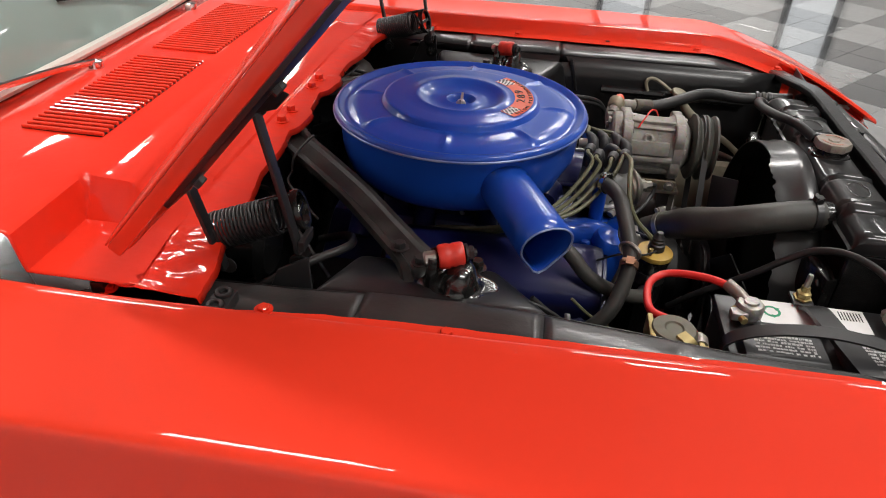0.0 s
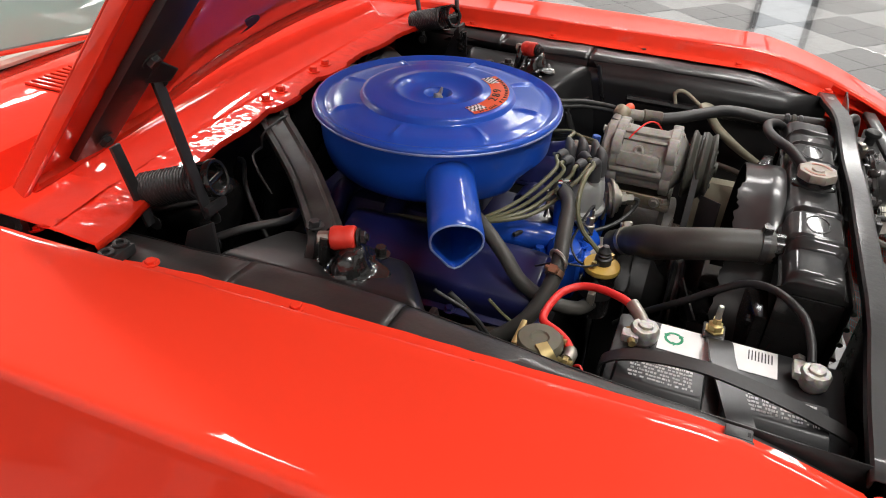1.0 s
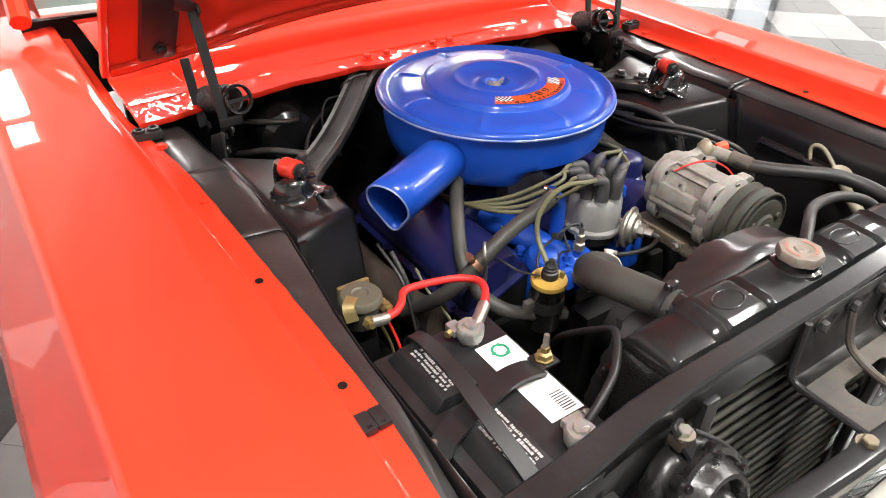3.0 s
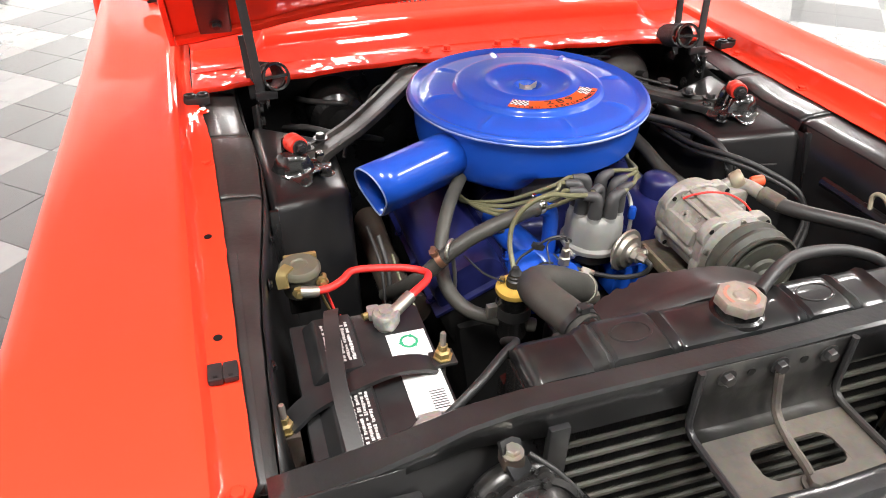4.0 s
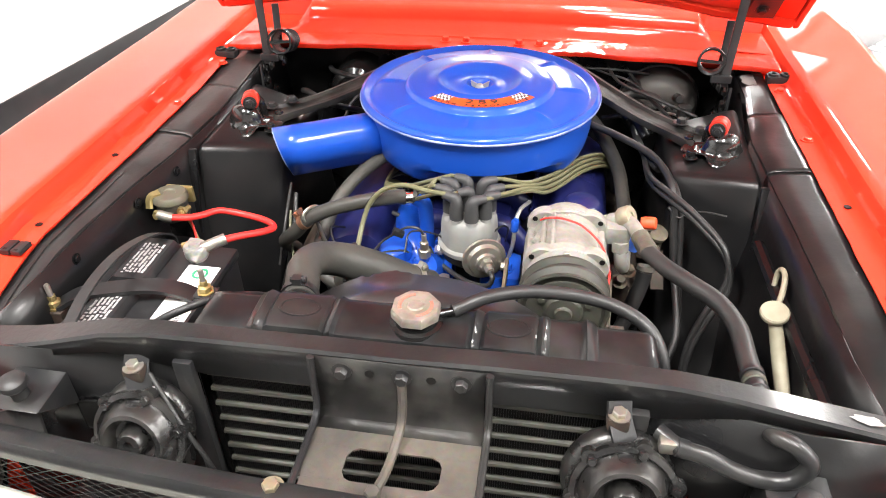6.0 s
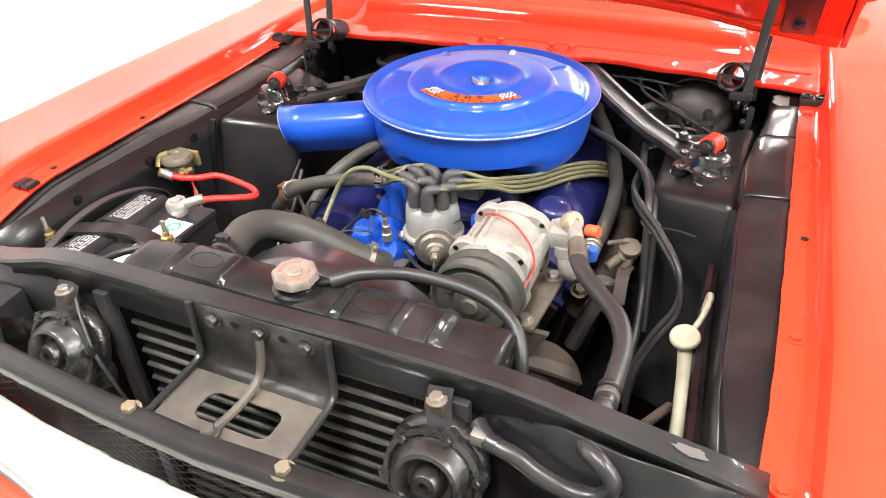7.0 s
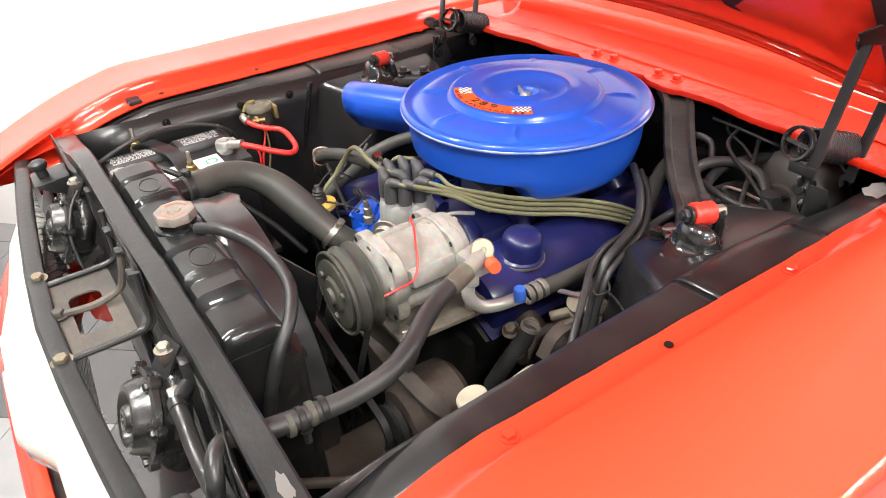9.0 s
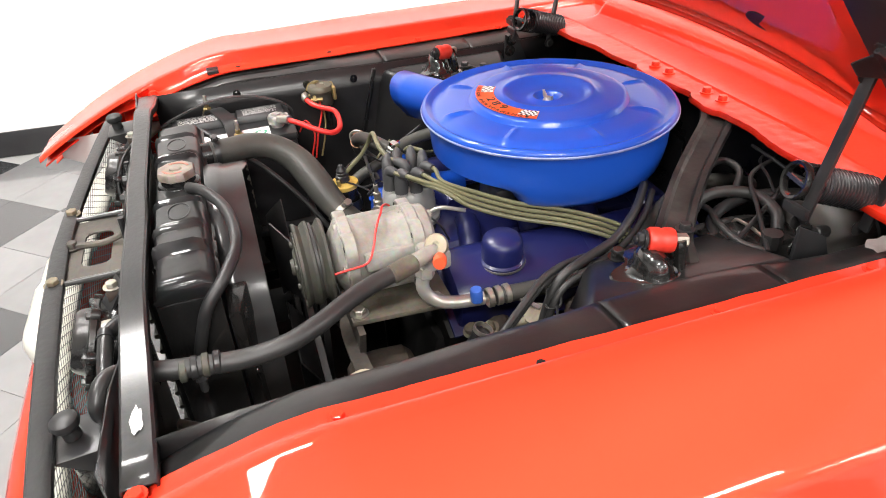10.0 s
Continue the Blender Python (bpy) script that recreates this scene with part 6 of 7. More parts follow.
# ---------- radiator ----------
def radiator():
    h = thing("radiator", (0.0, -0.645, 0.42), "gloss black radiator with a ribbed top tank", "radiator")
    x0, x1 = -0.270, 0.288
    secs = []
    ribs = [-0.185, -0.095, 0.075, 0.155, 0.205]
    n = 120
    for i in range(n + 1):
        x = x0 + (x1 - x0) * i / n
        e = min(1.0, (x - x0) / 0.018, (x1 - x) / 0.018)
        e = math.sqrt(max(0, 1 - (1 - e) ** 2))
        rib = max([0] + [max(0, 1 - abs(x - r) / 0.0080) for r in ribs])
        rib = rib * rib * (3 - 2 * rib)
        flat = 0.004 if -0.175 < x < -0.105 or 0.085 < x < 0.145 else 0.0
        if x < -0.20 or x > 0.215:
            flat = -0.006
        yb, yf = -0.604 + 0.002 * (1 - e) - 0.003 * rib, -0.682 - 0.003 * rib
        top = 0.925 + (0.016 + flat + 0.0075 * rib) * e
        secs.append([(x, yf - 0.004, 0.905), (x, yf - 0.004, 0.911), (x, yf, 0.913), (x, yf + 0.002, top - 0.012), (x, yf + 0.006, top - 0.004), (x, yf + 0.016, top), (x, yb - 0.018, top + 0.001), (x, yb - 0.007, top - 0.004), (x, yb - 0.002, top - 0.013), (x, yb, 0.913), (x, yb + 0.004, 0.911), (x, yb + 0.004, 0.905)])
    tank = part("top_tank", loft(secs, close=True), TANK, h, "gloss black stamped top tank")
    for x in (-0.14, 0.115):
        part("stamped_oval", lathe([(0.020, -0.003), (0.021, 0.0), (0.0225, 0.0004), (0.024, 0.0), (0.025, -0.003)], Matrix.Translation((x, -0.643, 0.9463)) @ Matrix.Diagonal((1.1, 0.7, 1, 1)), 32), TANK, tank)
    M = Matrix.Translation((0.004, -0.642, 0.0))
    part("filler_neck", lathe([(0, 0.938), (0.034, 0.938), (0.032, 0.942), (0.027, 0.944), (0.026, 0.9525), (0, 0.9525)], M, 32), GLOSS, h)
    capo = part("radiator_cap", lathe([(0, 0.948), (0.031, 0.948), (0.034, 0.950), (0.034, 0.959), (0.032, 0.962), (0.024, 0.9625), (0.012, 0.9615), (0.010, 0.9635), (0, 0.964)], M @ Matrix.Rotation(radians(22.5), 4, "Z") @ Matrix.Translation((0, 0, 0.003)) @ Matrix.Diagonal((0.89, 0.89, 1, 1)), 8), mat("weathered_cap_metal", (0.27, 0.235, 0.20), 0.42, metal=0.35, grain=0.3, scale=120, bump=0.2, dirt=(0.14, 0.105, 0.085), dirt_amount=0.8, dirt_scale=45), h, "octagonal metal radiator cap with faded print")
    PB, faded = [], mat("faded_red_print", (0.38, 0.12, 0.08), 0.5, dirt=(0.28, 0.2, 0.15), dirt_amount=0.9, dirt_scale=120)
    bm = bmesh.new()
    for a0 in (20, 200):
        for k in range(6):
            a = radians(a0 + k * 18)
            box(-0.003, 0.003, -0.002, 0.002, 0.9654, 0.9660, M @ Matrix.Rotation(a, 4, "Z") @ Matrix.Translation((0, 0.0190, 0)), bm)
        PB.append(bm)
        bm = bmesh.new()
    for bm in PB:
        part("print", bm, faded, capo, "faded red print", smooth=False)
    part("overflow_nipple", rod((0.030, -0.632, 0.946), (0.052, -0.624, 0.948), 0.005, 10), GLOSS, h)
    part("core", box(-0.262, 0.280, -0.675, -0.612, 0.42, 0.904), DARK, h, "dark radiator core", smooth=False)
    for x in (-0.268, 0.286):
        part("side_frame", box(x - 0.005, x + 0.005, -0.684, -0.604, 0.42, 0.904), GLOSS, h, bevel=0.002)
    part("hose_neck", rod((-0.163, -0.612, 0.907), (-0.166, -0.578, 0.906), 0.0225, 20), GLOSS, h)
    # shroud: a ring round the fan with side cheeks
    m = axis((0.0, -0.605, 0.695), (0, 1, 0))
    rows = []
    for k in range(145):
        a = radians(-20 + 220 * k / 144)
        px = (m @ Vector((-math.cos(a), 0, 0))).x
        jag = 0.005 * wobble(k * 0.9, 3.0) + 0.006 * wobble(k * 0.31, 8.0) - 0.010 if px < -0.1 else -0.018
        rows.append([m @ Vector((-r * math.cos(a), r * math.sin(a), d)) for r, d in ((0.232, 0.0), (0.240, 0.0), (0.2430, 0.006), (0.2430, 0.026), (0.2395, 0.031), (0.2395, 0.060), (0.2380, 0.080 + jag), (0.2360, 0.080 + jag), (0.2365, 0.055), (0.2365, 0.012))])
    part("fan_shroud", loft(rows, close=True), SHROUD, h, "satin black fan shroud ring")
    bm = bmesh.new()
    for s in (-1, 1):
        hexahedron([(s * 0.245, -0.603, 0.45), (s * 0.275, -0.603, 0.45), (s * 0.275, -0.585, 0.45), (s * 0.245, -0.570, 0.45), (s * 0.20, -0.603, 0.86), (s * 0.275, -0.603, 0.86), (s * 0.275, -0.585, 0.86), (s * 0.20, -0.570, 0.86)], bm)
        part("shroud_side", bm, GLOSS, h, bevel=0.006)
        bm = bmesh.new()
    for x, z in ((0.255, 0.84), (0.262, 0.74), (-0.258, 0.84)):
        hexbolt(h, (x, -0.585, z), (0, 1, 0), 0.009, 0.008, GLOSS)
    return h


radiator()

up = hose("upper_radiator_hose", [(-0.1635, -0.592, 0.9065), (-0.172, -0.555, 0.905), (-0.182, -0.515, 0.902), (-0.180, -0.475, 0.890), (-0.158, -0.442, 0.868), (-0.120, -0.420, 0.842), (-0.080, -0.402, 0.815), (-0.050, -0.382, 0.790), (-0.035, -0.36, 0.770)], lambda k: 0.0240 + 0.0045 * math.exp(-((k - 0.62) / 0.16) ** 2), HOSE, "thick grey-black upper radiator hose")
clamp(up, (-0.1665, -0.580, 0.9062), (-0.1, 1, 0), 0.0244, material=SATIN)
clamp(up, (-0.055, -0.386, 0.795), (0.5, 0.4, -0.5), 0.0246, material=ZINC)
part("outlet_flange", box(-0.075, -0.005, -0.375, -0.315, 0.742, 0.762), ZINC, up, bevel=0.008)
hose("overflow_hose", [(0.046, -0.626, 0.948), (0.085, -0.604, 0.956), (0.135, -0.580, 0.951), (0.190, -0.570, 0.943), (0.240, -0.574, 0.935), (0.280, -0.594, 0.922), (0.299, -0.622, 0.895), (0.300, -0.64, 0.85), (0.298, -0.655, 0.80)], 0.0085, RUBBER, "thin black radiator overflow hose")
he = hose("heater_hose", [(-0.074, -0.262, 0.876), (-0.100, -0.275, 0.882), (-0.135, -0.288, 0.882), (-0.175, -0.294, 0.874), (-0.215, -0.300, 0.862), (-0.252, -0.305, 0.843), (-0.286, -0.296, 0.805), (-0.318, -0.270, 0.765), (-0.33, -0.20, 0.70)], 0.0125, HOSE, "grey-black heater hose to the water pipe")
clamp(he, (-0.262, -0.303, 0.836), (-0.75, 0.1, -0.55), 0.0127, 0.010, mat("copper_tinted_clamp", (0.40, 0.22, 0.14), 0.35, metal=0.8))
clamp(he, (-0.086, -0.268, 0.879), (-0.8, -0.4, 0.15), 0.0126, 0.012, CHROME)
hose("vacuum_hose", [(-0.150, -0.090, 0.868), (-0.172, -0.122, 0.864), (-0.203, -0.167, 0.850), (-0.230, -0.213, 0.824), (-0.244, -0.250, 0.790), (-0.246, -0.300, 0.768), (-0.225, -0.338, 0.752), (-0.185, -0.352, 0.736), (-0.12, -0.37, 0.72)], 0.0120, HOSE, "black rubber hose looping down past the valve cover")

# dark lines along the towers and firewall
for pts, r in (([(0.20, 0.09, 0.870), (0.27, 0.03, 0.872), (0.33, -0.04, 0.872), (0.355, -0.10, 0.868), (0.366, -0.145, 0.855), (0.372, -0.168, 0.82), (0.378, -0.185, 0.77), (0.385, -0.21, 0.72), (0.39, -0.30, 0.66), (0.36, -0.37, 0.62)], 0.0070),
               ([(0.21, 0.10, 0.860), (0.28, 0.04, 0.862), (0.34, -0.035, 0.862), (0.366, -0.10, 0.857), (0.378, -0.15, 0.842), (0.386, -0.175, 0.80), (0.392, -0.195, 0.74), (0.40, -0.24, 0.66)], 0.0055),
               ([(0.30, 0.30, 0.80), (0.315, 0.20, 0.838), (0.318, 0.10, 0.842), (0.33, 0.0, 0.845), (0.35, -0.06, 0.85)], 0.0075),
               ([(-0.16, 0.343, 0.84), (-0.20, 0.30, 0.86), (-0.265, 0.25, 0.858), (-0.31, 0.20, 0.835), (-0.33, 0.16, 0.79)], 0.004),
               ([(-0.44, 0.23, 0.84), (-0.40, 0.16, 0.868), (-0.34, 0.12, 0.862), (-0.28, 0.14, 0.84), (-0.24, 0.2, 0.80)], 0.0065),
               ([(-0.33, -0.16, 0.80), (-0.325, -0.20, 0.76), (-0.33, -0.24, 0.70), (-0.35, -0.26, 0.62)], 0.0045),
               ([(-0.345, -0.14, 0.81), (-0.338, -0.21, 0.77), (-0.342, -0.26, 0.70)], 0.003)):
    hose("wiring_line", pts, r, RUBBER, "dark rubber line along the engine bay", "line", "dark lines")
for off in (0.0, 0.012):
    loop_ = [(0.328, 0.030, 0.842), (0.330, -0.085, 0.852), (0.358, -0.160, 0.860), (0.393, -0.210, 0.854), (0.438, -0.275, 0.830), (0.447, -0.303, 0.783), (0.421, -0.322, 0.729), (0.402, -0.342, 0.675), (0.398, -0.36, 0.60)]
    hose("wiring_line", [(x + 0.3 * off, y - 0.6 * off, z - off) for x, y, z in loop_], 0.0052, RUBBER, "slack black cable looped before the shock tower", "line", "dark lines")
tie = thing("cable_tie", (0.378, -0.165, 0.82), "black plastic cable tie with a long tail", "cable tie")
part("band", tube([(0.360, -0.165, 0.832), (0.378, -0.155, 0.836), (0.392, -0.160, 0.826), (0.380, -0.174, 0.818), (0.360, -0.165, 0.832)], 0.002, 6), RUBBER, tie)
part("tail", tube([(0.390, -0.164, 0.826), (0.42, -0.178, 0.836), (0.452, -0.195, 0.842)], 0.0018, 6), RUBBER, tie)
hose("heater_core_hose", [(0.345, 0.343, 0.86), (0.325, 0.28, 0.872), (0.30, 0.21, 0.868), (0.31, 0.15, 0.855), (0.35, 0.12, 0.845), (0.38, 0.125, 0.83)], 0.0095, RUBBER, "black vacuum hose to the brake booster")
for pts, r in (([(0.335, 0.07, 0.85), (0.315, 0.10, 0.872), (0.292, 0.135, 0.880), (0.290, 0.177, 0.882), (0.315, 0.215, 0.880), (0.360, 0.220, 0.872), (0.385, 0.205, 0.855)], 0.0095),
               ([(0.300, 0.12, 0.865), (0.270, 0.150, 0.885), (0.225, 0.195, 0.892), (0.212, 0.235, 0.890), (0.240, 0.245, 0.882), (0.262, 0.225, 0.86)], 0.006),
               ([(0.250, 0.150, 0.85), (0.300, 0.145, 0.862), (0.345, 0.130, 0.864), (0.395, 0.130, 0.860), (0.425, 0.150, 0.858)], 0.005),
               ([(0.260, 0.300, 0.905), (0.286, 0.229, 0.898), (0.360, 0.185, 0.884), (0.440, 0.140, 0.868)], 0.0035),
               ([(0.20, 0.30, 0.90), (0.27, 0.285, 0.906), (0.33, 0.285, 0.902), (0.36, 0.31, 0.89)], 0.003)):
    hose("vacuum_line", pts, r, RUBBER, "looped black rubber vacuum hose by the firewall", "hose", "looped vacuum hoses")
hose("blower_hose", [(-0.40, 0.33, 0.86), (-0.37, 0.27, 0.875), (-0.31, 0.25, 0.872), (-0.27, 0.30, 0.86)], 0.006, RUBBER, "thin black hose at the firewall")
blow = thing("blower_motor", (-0.33, 0.25, 0.80), "gloss black heater blower housing at the firewall", "blower")
part("housing", lathe([(0, 0), (0.045, 0.0), (0.060, 0.012), (0.064, 0.03), (0.064, 0.10), (0, 0.10)], axis((-0.32, 0.250, 0.83), (0, 1, 0.05)), 28), GLOSS, blow)


# ---------- brake booster and master cylinder ----------
def brakes():
    h = thing("brake_booster", (0.385, 0.26, 0.74), "dull grey round brake booster on the firewall", "brake booster")
    M = axis((0.385, 0.344, 0.815), (-0.02, -1, 0.05))
    part("shell", lathe([(0, 0), (0.082, 0), (0.086, 0.010), (0.088, 0.025), (0.084, 0.045), (0.072, 0.066), (0.055, 0.078), (0.030, 0.083), (0.026, 0.090), (0, 0.090)], M, 40), mat("dull_grey_steel", (0.085, 0.078, 0.072), 0.45, metal=0.3, grain=0.15, scale=90, dirt=(0.12, 0.11, 0.10), dirt_amount=0.6, dirt_scale=12), h)
    part("crimp_ring", lathe([(0.086, 0.012), (0.092, 0.014), (0.092, 0.024), (0.087, 0.026)], M, 40, closed=True), SATIN, h)
    part("check_valve", rod(M @ Vector((0.03, 0.035, 0.07)), M @ Vector((0.036, 0.042, 0.105)), 0.010, 14, chamfer=0.002), RUBBER, h)
    mc = thing("master_cylinder", (0.372, 0.16, 0.79), "dark cast master cylinder with a stamped lid", "master cylinder")
    part("reservoir", box(0.335, 0.405, 0.105, 0.235, 0.79, 0.842), SATIN, mc, bevel=0.010)
    part("lid", box(0.332, 0.408, 0.100, 0.240, 0.843, 0.853), GLOSS, mc, bevel=0.005)
    part("bail", tube([(0.330, 0.17, 0.81), (0.332, 0.17, 0.852), (0.355, 0.17, 0.860), (0.385, 0.17, 0.860), (0.408, 0.17, 0.852), (0.41, 0.17, 0.81)], 0.0028, 6), ZINC, mc)
    part("outlet_nut", rod((0.418, 0.165, 0.858), (0.418, 0.165, 0.880), 0.015, 8), RUBBER, mc, "black rubber plug")
    part("brake_line", tube([(0.405, 0.13, 0.80), (0.43, 0.10, 0.82), (0.425, 0.05, 0.84), (0.40, 0.02, 0.85)], 0.003, 6), ZINC, mc)
    rodh = thing("linkage_rod", (0.33, 0.25, 0.86), "dark slim steel throttle linkage rod", "linkage")
    part("rod", tube([(0.300, 0.300, 0.905), (0.335, 0.235, 0.880), (0.375, 0.160, 0.868), (0.392, 0.125, 0.86)], 0.004, 8), SATIN, rodh)
    part("wire", tube([(0.215, 0.33, 0.895), (0.255, 0.27, 0.902), (0.30, 0.25, 0.898), (0.330, 0.24, 0.885)], 0.0025, 6), RUBBER, rodh)


brakes()


# ---------- battery ----------
def battery():
    h = thing("battery", (-0.42, -0.555, 0.64), "black car battery with white stickers and a carrying strap", "battery")
    x0, x1, y0, y1, zt = -0.507, -0.335, -0.692, -0.418, 0.852
    part("case", box(x0, x1, y0, y1, 0.64, zt - 0.018), BATTERY_BLACK, h, "black ribbed plastic case", bevel=0.006)
    part("cover", box(x0 - 0.003, x1 + 0.003, y0 - 0.003, y1 + 0.003, zt - 0.0175, zt), BATTERY_BLACK, h, "black plastic battery cover", bevel=0.006)
    for ya, yb in ((-0.535, -0.425), (-0.672, -0.552)):
        v = part("vent_cover", hexahedron([(-0.494, ya, zt), (-0.424, ya, zt), (-0.424, yb, zt), (-0.494, yb, zt), (-0.478, ya + 0.004, zt + 0.016), (-0.430, ya + 0.004, zt + 0.016), (-0.430, yb - 0.004, zt + 0.016), (-0.478, yb - 0.004, zt + 0.016)]), BATTERY_BLACK, h, "raised black vent cover", bevel=0.003)
        bm = bmesh.new()
        rnd = random.Random(int(ya * 1000))
        for r in range(6):
            xx, yy = -0.4710 + r * 0.0062, ya + 0.014 + 0.004 * rnd.random()
            while yy < yb - 0.022:
                run = rnd.uniform(0.0012, 0.0050)
                box(xx + rnd.uniform(0, 0.0012), xx + rnd.uniform(0.0034, 0.0048), yy, min(yy + run, yb - 0.014), zt + 0.0161, zt + 0.0165, None, bm)
                yy += run + rnd.choice((0.0007, 0.0009, 0.0012, 0.004))
        part("print", bm, PRINT, v, "worn white printed bars", smooth=False)
    st = part("sticker", box(-0.389, -0.337, -0.534, -0.470, zt + 0.0003, zt + 0.0008), PAPER, h, "white sticker with a green recycling mark", smooth=False)
    bm = bmesh.new()
    for k in range(3):
        for j in range(5):
            a = radians(120 * k + 20 * j + 8)
            box(-0.0021, 0.0021, -0.0018, 0.0018, 0, 0.0004, Matrix.Translation((-0.362, -0.489, zt + 0.0009)) @ Matrix.Rotation(a, 4, "Z") @ Matrix.Translation((0, 0.0105, 0)), bm)
        a = radians(120 * k + 104)
        hexahedron([Matrix.Translation((-0.362, -0.489, zt + 0.0009)) @ Matrix.Rotation(a, 4, "Z") @ Vector(p) for p in ((0.003, 0.0065, 0), (0.003, 0.0145, 0), (-0.004, 0.0105, 0), (-0.0039, 0.0104, 0), (0.003, 0.0065, 0.0004), (0.003, 0.0145, 0.0004), (-0.004, 0.0105, 0.0004), (-0.0039, 0.0104, 0.0004))], bm)
    part("recycling_mark", bm, GREEN, st, "green three-arrow mark", smooth=False)
    st2 = part("sticker", box(-0.387, -0.337, -0.617, -0.534, zt + 0.0003, zt + 0.0008), PAPER, h, "plain white warning sticker", smooth=False)
    bm = bmesh.new()
    for k in range(8):
        box(-0.362, -0.343, -0.611 + 0.004 * k, -0.6095 + 0.004 * k, zt + 0.0009, zt + 0.0012, None, bm)
    part("print", bm, BOOT, st2, "grey printed bars", smooth=False)
    sec = [(-1, -0.16), (1, -0.16), (1, 0.16), (-1, 0.16)]
    part("carrying_strap", tube([(-0.448, -0.410, 0.835), (-0.449, -0.412, 0.862), (-0.455, -0.45, 0.888), (-0.463, -0.52, 0.903), (-0.468, -0.59, 0.897), (-0.466, -0.655, 0.878), (-0.463, -0.697, 0.858), (-0.463, -0.699, 0.83)], 0.0095, section=sec, per=6), RUBBER, h, "black rubber carrying strap")
    # hold-down bar with its two studs
    hd = thing("battery_hold_down", (-0.43, -0.560, 0.853), "dark steel battery hold-down bar with brass studs", "battery clamp")
    part("bar", tube([(-0.345, -0.542, 0.855), (-0.365, -0.545, 0.866), (-0.40, -0.548, 0.872), (-0.45, -0.560, 0.872), (-0.50, -0.575, 0.868), (-0.530, -0.588, 0.855)], 0.015, section=[(-1, -0.2), (1, -0.2), (1, 0.2), (-1, 0.2)], per=5), SATIN, hd)
    for x, y, z in ((-0.330, -0.536, 0.856), (-0.534, -0.592, 0.850)):
        sd = part("stud", lathe([(0, -0.16), (0.004, -0.16), (0.004, 0.042), (0.003, 0.044), (0, 0.044)], Matrix.Translation((x, y, z)), 10), ZINC, hd, "threaded steel stud")
        part("nut", lathe([(0, 0.004), (0.013, 0.004), (0.013, 0.006), (0.010, 0.0065), (0.010, 0.014), (0.006, 0.016), (0.006, 0.024), (0, 0.024)], Matrix.Translation((x, y, z)), 6), BRASS, sd, "yellow passivated nut")
        part("foot", box(x - 0.016, x + 0.016, y - 0.014, y + 0.014, z - 0.002, z + 0.003), RUST if x < -0.5 else SATIN, hd, bevel=0.002)
    part("leg", hexahedron([(-0.535, -0.62, 0.72), (-0.515, -0.62, 0.72), (-0.515, -0.575, 0.72), (-0.535, -0.575, 0.72), (-0.542, -0.605, 0.85), (-0.518, -0.605, 0.85), (-0.518, -0.575, 0.85), (-0.542, -0.575, 0.85)]), RUST, hd, "rust-brown bent foot")
    part("tray", box(-0.53, -0.315, -0.70, -0.40, 0.625, 0.639), SATIN, hd, bevel=0.004)

    def terminal(name, x, y, lbl):
        t = thing(name, (x, y, zt), lbl, "battery terminal")
        bm = lathe([(0, 0), (0.014, 0), (0.013, 0.006), (0.0175, 0.007), (0.0185, 0.010), (0.0185, 0.022), (0.016, 0.026), (0.010, 0.026), (0.009, 0.029), (0, 0.029)], Matrix.Translation((x, y, zt)), 20)
        for v in bm.verts:
            v.co += Vector((random.uniform(-1, 1), random.uniform(-1, 1), random.uniform(-1, 1))) * 0.0007
        part("clamp_ring", bm, LEAD, t, "corroded lead clamp")
        return t

    tp = terminal("positive_terminal", -0.383, -0.451, "corroded lead clamp on the red battery cable")
    part("clamp_bolt", rod((-0.412, -0.440, zt + 0.014), (-0.383, -0.431, zt + 0.014), 0.005, 8), BRASS, tp)
    part("clamp_ear", box(-0.405, -0.388, -0.446, -0.424, zt + 0.008, zt + 0.020), LEAD, tp, bevel=0.003)
    part("cable_lug", tube([(-0.374, -0.449, zt + 0.018), (-0.360, -0.440, 0.874), (-0.343, -0.427, 0.877)], 0.009, 12, per=4), ZINC, tp, "crimped grey cable lug")
    part("cable", tube([(-0.352, -0.434, 0.876), (-0.330, -0.412, 0.872), (-0.305, -0.378, 0.860), (-0.298, -0.348, 0.850), (-0.322, -0.327, 0.848), (-0.370, -0.319, 0.852), (-0.404, -0.323, 0.857), (-0.423, -0.346, 0.861), (-0.442, -0.363, 0.865), (-0.466, -0.373, 0.870)], 0.0058, 12), RED_CABLE, tp, "bright red battery cable")
    part("ring_lug", tube([(-0.462, -0.372, 0.869), (-0.472, -0.374, 0.872), (-0.484, -0.372, 0.873)], 0.0085, 10, per=3), ZINC, tp)
    tn = terminal("negative_terminal", -0.382, -0.655, "corroded lead clamp on the black ground cable")
    part("clamp_ear", box(-0.39, -0.362, -0.646, -0.630, zt + 0.010, zt + 0.022), LEAD, tn, bevel=0.003)
    hexbolt(tn, (-0.362, -0.638, zt + 0.016), (1, 0, 0), 0.008, 0.010, ZINC, False)
    part("cable", tube([(-0.366, -0.650, zt + 0.024), (-0.345, -0.645, 0.892), (-0.315, -0.632, 0.906), (-0.276, -0.600, 0.907), (-0.245, -0.566, 0.888), (-0.235, -0.528, 0.855), (-0.229, -0.494, 0.822), (-0.20, -0.44, 0.76), (-0.17, -0.40, 0.70)], 0.0055, 10), RUBBER, tn, "black ground cable")
    return h


battery()


